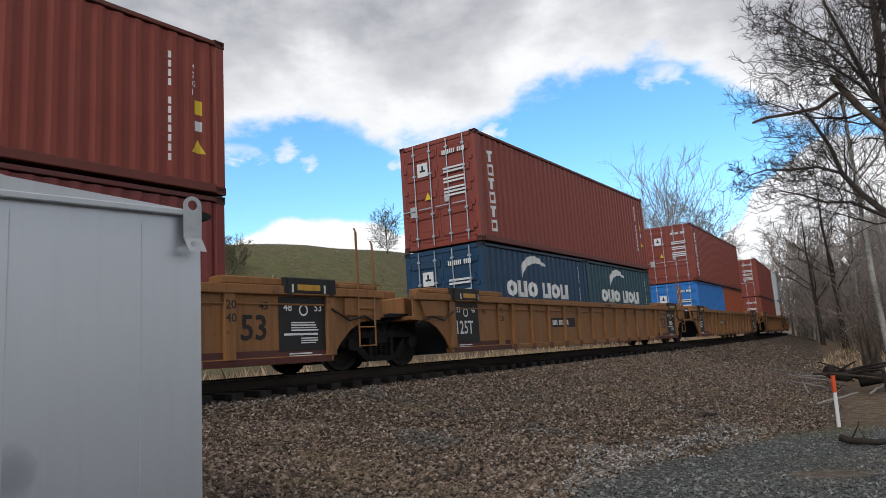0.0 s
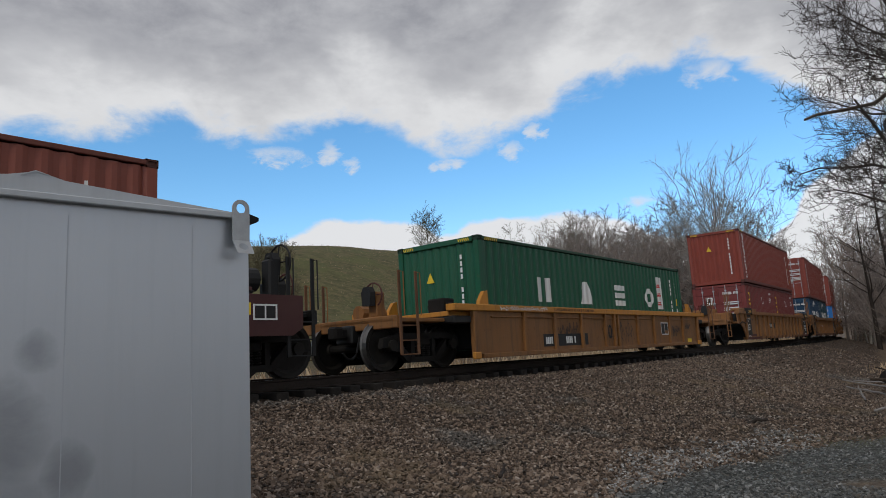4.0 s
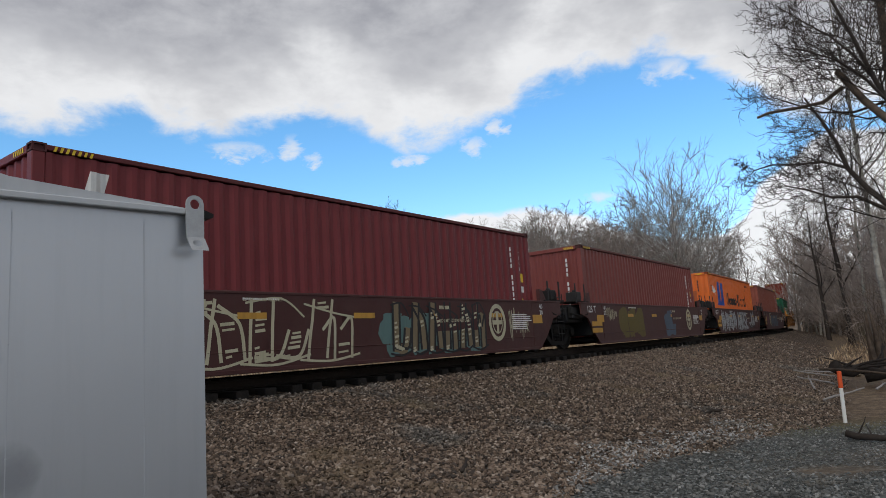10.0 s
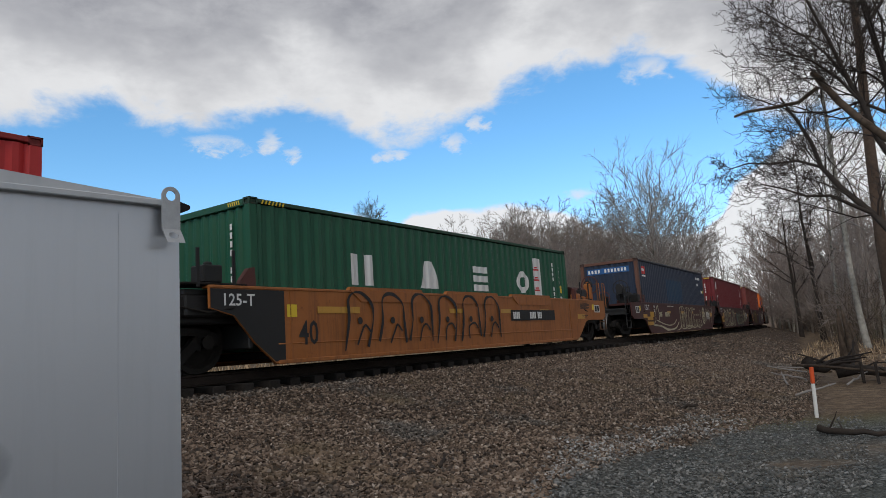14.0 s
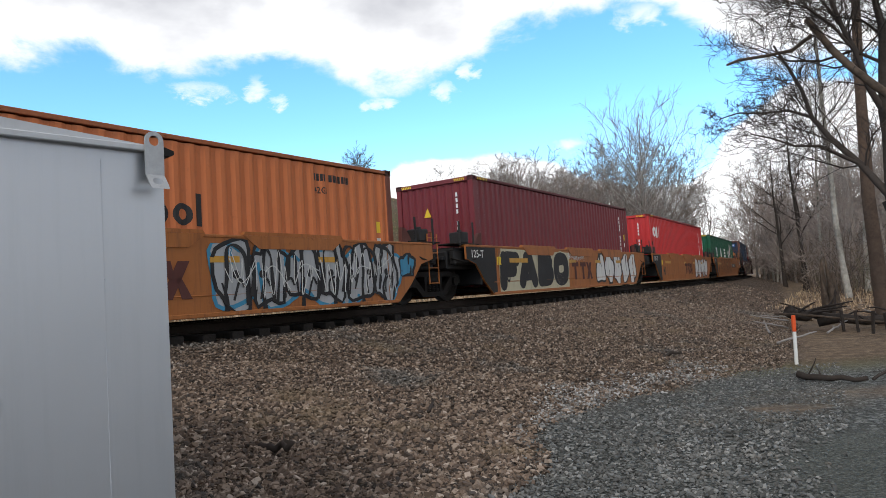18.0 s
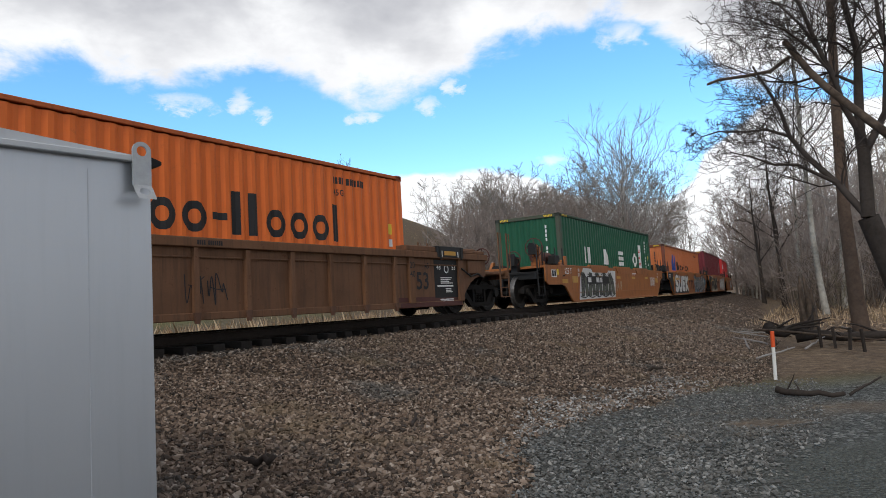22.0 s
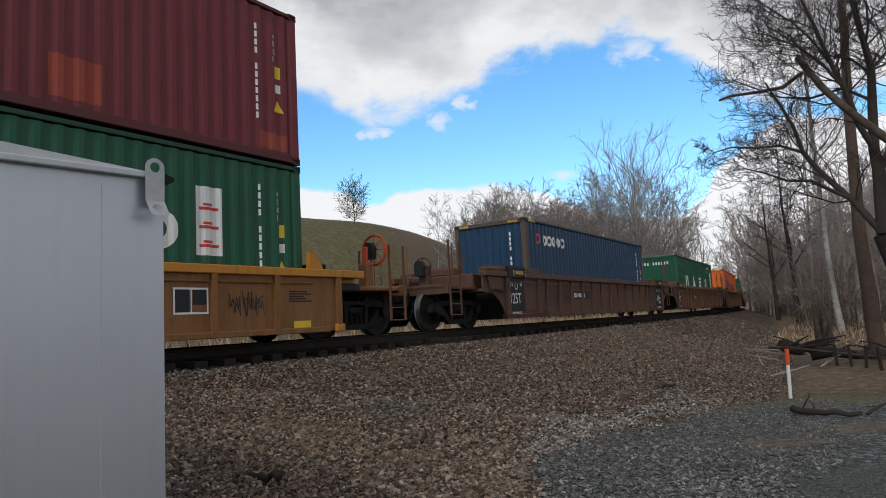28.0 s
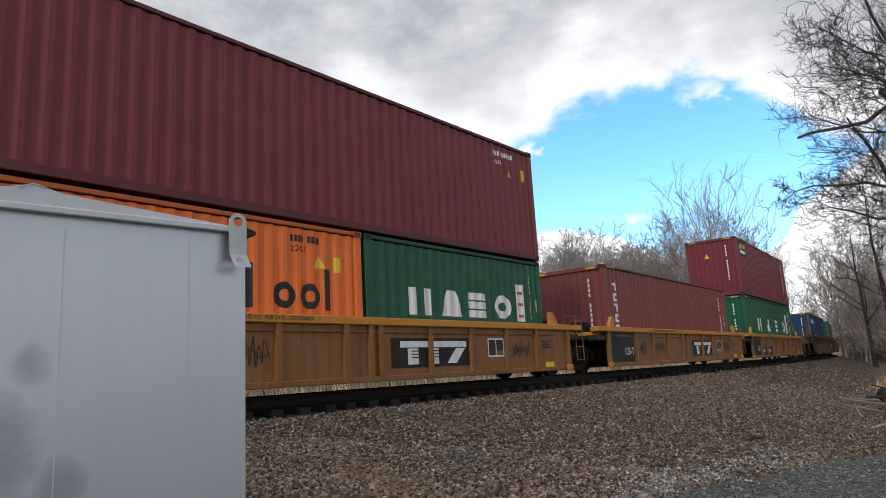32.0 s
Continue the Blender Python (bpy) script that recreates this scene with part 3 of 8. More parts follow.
def stained_steel():
    """The cabinet's grey paint with smoky smudges and faint runs low on the wall."""
    mt, nt, bs = shader("stained_cabinet_grey")
    tc = nt.nodes.new("ShaderNodeTexCoord")
    v = tc.outputs["Object"]
    big, mid, fine = _noise(nt, v, 0.9, 4, 0.55), _noise(nt, v, 3.1, 5, 0.6, 0.4), _noise(nt, v, 45, 4, 0.7)
    run = _noise(nt, _vec(nt, scale=(1, 1, 0.05)), 14.0, 4, 0.7)
    col = _mix(nt, big, (0.41, 0.425, 0.45), (0.49, 0.505, 0.53))
    col = _mix(nt, _math(nt, "MULTIPLY", _ramp(nt, run, [(0.5, (0, 0, 0)), (0.75, (1, 1, 1))]), 0.12), col, (0.26, 0.265, 0.28))
    sep = nt.nodes.new("ShaderNodeSeparateXYZ")
    nt.links.new(v, sep.inputs[0])
    soot = None
    for x0, z0, rx, rz in ((-1.02, 1.42, 0.16, 0.22), (-0.80, 1.22, 0.10, 0.15), (-1.25, 1.60, 0.12, 0.25), (-0.92, 1.72, 0.10, 0.10), (-1.05, 1.05, 0.25, 0.16)):
        dx = _math(nt, "DIVIDE", _math(nt, "SUBTRACT", sep.outputs[0], x0), rx)
        dz = _math(nt, "DIVIDE", _math(nt, "SUBTRACT", sep.outputs[2], z0), rz)
        q = _math(nt, "SUBTRACT", 1.0, _math(nt, "ADD", _math(nt, "MULTIPLY", dx, dx), _math(nt, "MULTIPLY", dz, dz)))
        q = _math(nt, "ADD", q, _math(nt, "MULTIPLY", _math(nt, "SUBTRACT", mid, 0.5), 3.0))
        q = _ramp(nt, q, [(0.0, (0, 0, 0)), (0.95, (0.55, 0.55, 0.55))])
        soot = q if soot is None else _math(nt, "MAXIMUM", soot, q)
    col = _mix(nt, soot, col, (0.20, 0.205, 0.22))
    nt.links.new(col, bs.inputs["Base Color"])
    nt.links.new(_math(nt, "ADD", _math(nt, "MULTIPLY", fine, 0.12), 0.36), bs.inputs["Roughness"])
    bs.inputs["Metallic"].default_value = 0.75
    _bump(nt, bs, fine, 0.03, 0.002)
    return mt


def build_cabinet():
    """Origin at the front right foot: x to the left along the gable wall, y into depth."""
    grey = paint("cabinet_grey", (0.43, 0.446, 0.478), 0.5, 0.0, dirt=0.75, streak=0.10, vary=0.11, bump=0.05, dirt_color=(0.16, 0.155, 0.15))
    edge = paint("cabinet_roof", (0.47, 0.485, 0.505), 0.5, 0.0, dirt=0.2, streak=0.1, vary=0.05, bump=0.05)
    galv = plain("lug_steel", (0.36, 0.37, 0.38), 0.45, 0.3, 0.15, 40, 0.1)
    black = plain("black_rubber", (0.012, 0.012, 0.012), 0.7)
    concrete = plain("concrete", (0.33, 0.32, 0.30), 0.9, 0, 0.2, 12, 0.4)
    m = Matrix.Translation((CAB_X, CAB_Y, 0)) @ Matrix.Rotation(radians(CAB_YAW), 4, "Z")
    cab = thing("equipment_cabinet", "grey painted steel railway equipment cabinet with a low gable roof", "cabinet", at=m)
    w, dep, z0, z1, rise = 1.92, 2.4, 0.12, CAB_TOP, 0.085
    # local: x runs from -w (left) to 0 (right corner), y from 0 (gable wall) to dep
    t = 0.04
    front = bmesh.new()
    prism(front, [(-w, z0), (0, z0), (0, 2.372), (-w, 2.372)], 0, t)
    part("front_wall", front, stained_steel(), cab)
    back = bmesh.new()
    prism(back, [(-w, z0), (0, z0), (0, 2.372), (-w, 2.372)], dep - t, dep)
    part("back_wall", back, grey, cab)
    part("side_wall", boxes((-t, 0, t, dep - t, z0, 2.365)), grey, cab)
    part("side_wall", boxes((-w, -w + t, t, dep - t, z0, 2.365)), grey, cab)
    # low gable: a shallow pitch, steeper just below the ridge cap
    slope = [(-0.055, 2.384), (-0.53, 2.420), (-0.85, 2.446), (-0.965, 2.474)]
    line = slope + [(-w - a, b) for a, b in slope[::-1]]
    for y in (-0.022, dep - 0.01):
        gb = bmesh.new()
        prism(gb, [(-w + 0.05, 2.374), (-0.05, 2.374)] + line, y, y + 0.032)
        part("gable_panel", gb, edge, cab, "folded steel gable panel")
    for sg in (0, 1):
        pts = slope if sg == 0 else [(-w - a, b) for a, b in slope]
        roof = bmesh.new()
        prism(roof, pts + [(a, b - 0.012) for a, b in pts[::-1]], 0.012, dep - 0.012)
        part("roof_sheet", roof, edge, cab)
    cap = bmesh.new()
    prism(cap, [(-1.02, 2.452), (-0.965, 2.477), (-0.91, 2.462), (-0.91, 2.458), (-0.965, 2.472), (-1.02, 2.448)], -0.026, dep)
    part("ridge_cap", cap, edge, cab)
    part("fascia", boxes((-w + 0.05, -0.066, -0.042, -0.001, 2.352, 2.382), bevel=0.004), edge, cab, "folded steel eave trim")
    part("fascia", boxes((-w + 0.05, -0.066, dep + 0.001, dep + 0.042, 2.352, 2.382), bevel=0.004), edge, cab, "folded steel eave trim")
    for x in (-0.29, -0.83, -1.36):
        sm = boxes((x - 0.002, x + 0.002, -0.0015, 0.001, z0, z1 - 0.22 if x == -0.26 else z1 - 0.10))
        zz = 0.4
        while zz < z1 - 0.35:
            bmesh.ops.create_uvsphere(sm, u_segments=6, v_segments=4, radius=0.004, matrix=Matrix.Translation((x, -0.003, zz)))
            zz += 0.45
        part("seam", sm, grey, cab, "vertical panel seam with small rivets")
    # lifting lug: plate, round head, two holes, kinked foot
    part("lifting_lug", lug_mesh(galv), None, cab, "bent steel lifting lug with two round holes", at=pose(-0.064, -0.056, 2.238, 0, 0, 0))
    part("lifting_lug", bpy.data.meshes["lifting_lug"], None, cab, "bent steel lifting lug with two round holes", at=pose(-w + 0.064, -0.056, 2.238, 0, 0, 0))
    for q in (0.35, 0.95, 1.6):
        bolt = bmesh.new()
        bmesh.ops.create_uvsphere(bolt, u_segments=10, v_segments=6, radius=0.022, matrix=Matrix.Translation((-0.30 - 0.02 * q, q, 2.402)) @ Matrix.Diagonal((1, 1, 0.6, 1)))
        part("roof_bolt", bolt, galv, cab, "domed roof bolt", smooth=True)
    stop = bmesh.new()
    prism(stop, [(0.0, 2.345), (0.05, 2.352), (0.06, 2.36), (0.06, 2.376), (0.0, 2.395)], 0.0, 0.14)
    part("eave_stop", stop, black, cab, "black rubber eave stop")
    pad = tagged(new("concrete_pad", mesh("concrete_pad", boxes((-w - 0.15, 0.15, -0.15, dep + 0.15, -0.3, 0.12), bevel=0.02), concrete)), "concrete pad under the cabinet", "slab")
    pad.matrix_basis = m


def lug_mesh(material):
    """Flat strap 0.09 wide with a round head and two real holes; its foot is bent outwards."""
    bm = bmesh.new()
    w, n, th = 0.045, 24, 0.010

    def plate(outer, hole, put):
        rows = []
        for lift in (0.0, th):
            rows.append(([bm.verts.new(put(a, b, lift)) for a, b in outer], [bm.verts.new(put(a, b, lift)) for a, b in hole]))
        (o0, h0), (o1, h1) = rows
        for i in range(n):
            j = (i + 1) % n
            bm.faces.new((o0[i], o0[j], h0[j], h0[i]))
            bm.faces.new((o1[j], o1[i], h1[i], h1[j]))
            bm.faces.new((o0[j], o0[i], o1[i], o1[j]))
            bm.faces.new((h0[i], h0[j], h1[j], h1[i]))

    def round_to_box(cz, r, top, bottom):
        """An outline with as many points as the hole: arc above or square, seen from the hole's centre."""
        out = []
        for i in range(n):
            a = i * math.tau / n
            c, s = math.cos(a), math.sin(a)
            if s >= 0 and top is None:
                out.append((w * c, cz + w * s))
            else:
                lim = (top - cz) if s > 0 else (cz - bottom)
                k = min(w / max(abs(c), 1e-6), lim / max(abs(s), 1e-6))
                out.append((k * c, cz + k * s))
        return out
    hole = lambda cz, r: [(r * math.cos(i * math.tau / n), cz + r * math.sin(i * math.tau / n)) for i in range(n)]
    plate(round_to_box(0.165, 0.025, None, 0.0), hole(0.165, 0.025), lambda a, b, l: (a, l, b))
    # foot: the same strap bent towards the viewer
    plate(round_to_box(-0.043, 0.024, 0.0, -0.086), hole(-0.043, 0.024), lambda a, b, l: (a, l * 0.8 + b * 0.62, l * 0.5 + b * 0.86))
    bmesh.ops.recalc_face_normals(bm, faces=bm.faces[:])
    me = mesh("lifting_lug", bm, material)
    me.shade_flat()
    return me


build_ground()
build_track()
build_cabinet()

# ---- the train: shared pieces ----
RUN = (329.427, -183.725, 790.01, -1672.08, 1832.61, -1001.557, 214.651)


def travel(t):
    """Metres that the train has gone since the start."""
    u = t / 32.0
    return sum(c * u ** (i + 1) for i, c in enumerate(RUN))


TRAIN, WHEELSETS = [], []
STEEL = plain("truck_steel", (0.011, 0.0095, 0.0085), 0.8, 0.0, 0.45, 18, 0.3)
TREAD = plain("wheel_steel", (0.016, 0.014, 0.012), 0.7, 0.1, 0.4, 12, 0.2)
BLACK = paint("car_black", (0.009, 0.009, 0.0095), 0.6, dirt=0.25, streak=0.2, dirt_color=(0.03, 0.022, 0.016))
WHITE = paint("marking_white", (0.72, 0.72, 0.70), 0.6, dirt=0.3, streak=0.25, vary=0.05, bump=0)
INK = paint("marking_black", (0.015, 0.015, 0.016), 0.6, dirt=0.1, streak=0.1, bump=0)
AMBER = paint("reflector_amber", (0.50, 0.26, 0.03), 0.4, dirt=0.3, streak=0.3, bump=0)
YELLOW = paint("marking_yellow", (0.75, 0.52, 0.03), 0.5, dirt=0.2, streak=0.2, bump=0)
BLUE = paint("marking_blue", (0.012, 0.06, 0.32), 0.5, dirt=0.1, streak=0.15, bump=0)
CRIMSON = paint("marking_red", (0.55, 0.04, 0.04), 0.5, dirt=0.1, streak=0.15, bump=0)
OXIDE = paint("red_oxide", (0.085, 0.025, 0.020), 0.7, dirt=0.4, streak=0.3, bump=0.1)
_TEXT = {}


def text_faces(s):
    """The outlines of a word as triangles, one unit high, starting at x = 0."""
    if s not in _TEXT:
        cu = bpy.data.curves.new("word", "FONT")
        cu.body, cu.resolution_u, cu.offset = s, 2, 0.014
        ob = new("word", cu)
        me = bpy.data.meshes.new_from_object(ob.evaluated_get(bpy.context.evaluated_depsgraph_get()))
        co = [(v.co.x, v.co.y) for v in me.vertices]
        lo, hi = min(c[1] for c in co), max(c[1] for c in co)
        left, right = min(c[0] for c in co), max(c[0] for c in co)
        _TEXT[s] = ([((a - left) / (hi - lo), (b - lo) / (hi - lo)) for a, b in co], [tuple(p.vertices) for p in me.polygons], (right - left) / (hi - lo))
        bpy.data.objects.remove(ob)
        bpy.data.meshes.remove(me)
        bpy.data.curves.remove(cu)
    return _TEXT[s]


def word(s, x, z, h, squeeze=1.0):
    """Faces of a word at x, z, its letters h high."""
    co, fs, w = text_faces(s)
    return [[(x + co[i][0] * h * squeeze, z + co[i][1] * h) for i in f] for f in fs]


def rect(x0, x1, z0, z1):
    return [(x0, z0), (x1, z0), (x1, z1), (x0, z1)]


def disc(x, z, r, rz=None, n=18):
    rz = rz or r
    return [(x + r * math.cos(i * math.tau / n), z + rz * math.sin(i * math.tau / n)) for i in range(n)]


def ring(x, z, r, rz, t, n=18):
    """A ring of quads."""
    a, b = disc(x, z, r, rz, n), disc(x, z, r - t, rz - t, n)
    return [[a[i], a[(i + 1) % n], b[(i + 1) % n], b[i]] for i in range(n)]


def frame_of(x0, x1, z0, z1, t):
    return [rect(x0, x1, z0, z0 + t), rect(x0, x1, z1 - t, z1), rect(x0, x0 + t, z0 + t, z1 - t), rect(x1 - t, x1, z0 + t, z1 - t)]


def ribbon(pts, w):
    """A brush stroke: quads along pts, w wide (a number, or one for each point)."""
    out, n = [], len(pts)
    ws = [w] * n if isinstance(w, (int, float)) else w
    L, R = [], []
    for i in range(n):
        a, b = pts[max(i - 1, 0)], pts[min(i + 1, n - 1)]
        dx, dz = b[0] - a[0], b[1] - a[1]
        k = ws[i] / 2 / max(math.hypot(dx, dz), 1e-6)
        L.append((pts[i][0] - dz * k, pts[i][1] + dx * k))
        R.append((pts[i][0] + dz * k, pts[i][1] - dx * k))
    for i in range(n - 1):
        out.append([L[i], R[i], R[i + 1], L[i + 1]])
    return out


def curve(ctrl, n=6):
    """A smooth line through control points."""
    out = []
    P = [ctrl[0], *ctrl, ctrl[-1]]
    for i in range(1, len(P) - 2):
        for j in range(n):
            t = j / n
            out.append(tuple(0.5 * (2 * P[i][k] + (P[i + 1][k] - P[i - 1][k]) * t + (2 * P[i - 1][k] - 5 * P[i][k] + 4 * P[i + 1][k] - P[i + 2][k]) * t * t + (3 * P[i][k] - P[i - 1][k] - 3 * P[i + 1][k] + P[i + 2][k]) * t ** 3) for k in (0, 1)))
    out.append(ctrl[-1])
    return out


def code_bars(x, z, h, n, vertical=False, gap=0.35):
    """A row of plain bars in place of a number."""
    out = []
    for i in range(n):
        if i == 4:
            continue
        w = h * (0.34 if vertical else 0.42)
        if vertical:
            out.append(rect(x, x + w, z - i * h * (1 + gap), z - i * h * (1 + gap) + h))
        else:
            out.append(rect(x + i * w * (1 + gap), x + i * w * (1 + gap) + w, z, z + h))
    return out


def lines_of(x, z, w, n, h=0.03, seed=0):
    """Small illegible lines of print."""
    rng = random.Random(seed)
    return [rect(x, x + w * rng.uniform(0.6, 1.0), z - i * h * 1.9, z - i * h * 1.9 + h) for i in range(n)]


# corrugated steel: outer land, slope, inner land, slope
PERIOD, DEPTH = 0.278, 0.036


def wave(u):
    """Depth of the corrugation at u metres from a land's start."""
    k = (u % PERIOD) / PERIOD
    return 0.0 if k < 0.26 else (k - 0.26) / 0.24 * DEPTH if k < 0.5 else DEPTH if k < 0.76 else (1 - k) / 0.24 * DEPTH


def wave_breaks(x0, x1):
    out, i = [], 0
    while True:
        for k in (0.0, 0.26, 0.5, 0.76):
            x = x0 + (i + k) * PERIOD
            if x >= x1 - 1e-6:
                return out
            out.append(x)
        i += 1


SKIN = 1.205       # half width to the outer land of a side


def decal(name, polys, material, parent, half=None, lift=0.004, y=None, label=""):
    """Paint on a side: half: the half length of a corrugated side; else flat at y."""
    bm = bmesh.new()
    for i, p in enumerate(polys):
        step = (i % 9) * 0.0003 if name.startswith("graffiti") else 0.0
        vs = [bm.verts.new((a, -step, b)) for a, b in p]
        try:
            bm.faces.new(vs)
        except ValueError:
            pass
    if half is not None:
        big = [f for f in bm.faces if len(f.verts) > 4]
        if big:
            bmesh.ops.triangulate(bm, faces=big)
        x0 = -half + 0.17
        lo, hi = min(v.co.x for v in bm.verts), max(v.co.x for v in bm.verts)
        for b in wave_breaks(x0, half - 0.17):
            if lo < b < hi:
                bmesh.ops.bisect_plane(bm, geom=bm.verts[:] + bm.edges[:] + bm.faces[:], plane_co=(b, 0, 0), plane_no=(1, 0, 0))
        for v in bm.verts:
            v.co.y = -SKIN - lift + (wave(v.co.x - x0) if x0 < v.co.x < half - 0.17 else 0)
    else:
        for v in bm.verts:
            v.co.y += y - lift
    for f in bm.faces:
        f.normal_update()
        if f.normal.y > 0:
            f.normal_flip()
    if name in APART:
        bmesh.ops.remove_doubles(bm, verts=bm.verts[:], dist=1e-4)
        left, isles = set(bm.faces), []
        while left:
            todo, isle = [left.pop()], []
            while todo:
                f = todo.pop()
                isle.append(f)
                for e in f.edges:
                    for g in e.link_faces:
                        if g in left:
                            left.remove(g)
                            todo.append(g)
            isles.append(isle)
        if 1 < len(isles) <= 16:
            for isle in isles:
                one, ids = bmesh.new(), {}
                for f in isle:
                    for v in f.verts:
                        if v not in ids:
                            ids[v] = one.verts.new(v.co)
                    one.faces.new([ids[v] for v in f.verts])
                part(name, one, material, parent, label)
            bm.free()
            return None
    ob = part(name, bm, material, parent, label)
    if name in ("number", "stencil", "chord_number", "notice", "notice_print", "size_code", "graffiti_detail", "graffiti_fill", "graffiti_letters", "graffiti_outline", "stripe", "notice_frame"):
        ob["kind"] = "stuff"
    return ob


APART = ("emblem", "patch", "placard", "sticker", "panel_black", "reflector", "script", "tab", "number_board", "graffiti_fill")


def end_decal(name, polys, material, parent, x, lift=0.006, label=""):
    """Paint on the end wall at x (rear end, seen from behind): polys in y, z."""
    bm = bmesh.new()
    for p in polys:
        bm.faces.new([bm.verts.new((x - lift, a, b)) for a, b in p])
    for f in bm.faces:
        f.normal_update()
        if f.normal.x > 0:
            f.normal_flip()
    return part(name, bm, material, parent, label)


# ---- containers ----
_CACHE = {}


def cached(key, make):
    if key not in _CACHE:
        _CACHE[key] = make()
    return _CACHE[key]


def corrugated(x0, x1, z0, z1, y, period=PERIOD):
    """A pressed sheet along x with its thickness."""
    xs = [b for b in wave_breaks(0, (x1 - x0) * PERIOD / period)]
    prof = [(x0 + b * period / PERIOD, wave(b + 1e-7)) for b in xs] + [(x1, 0.0)]
    bm = bmesh.new()
    rows = [[bm.verts.new((x, y + d + t, z)) for x, d in prof] for t, z in ((0, z0), (0, z1), (0.006, z1), (0.006, z0))]
    n = len(prof)
    for a, b in ((0, 1), (1, 2), (2, 3), (3, 0)):
        for i in range(n - 1):
            bm.faces.new((rows[a][i], rows[a][i + 1], rows[b][i + 1], rows[b][i]))
    bmesh.ops.recalc_face_normals(bm, faces=bm.faces[:])
    return bm


def casting_mesh():
    """A corner casting with its three hand holes sunk in."""
    bm = bmesh.new()
    fs = box(bm, -0.089, 0.089, -0.081, 0.081, -0.059, 0.059)
    r = bmesh.ops.inset_individual(bm, faces=fs, thickness=0.032)
    for f in fs:
        c = -f.normal * 0.02
        f.normal_update()
        for v in f.verts:
            v.co -= f.normal * 0.025
    return bm


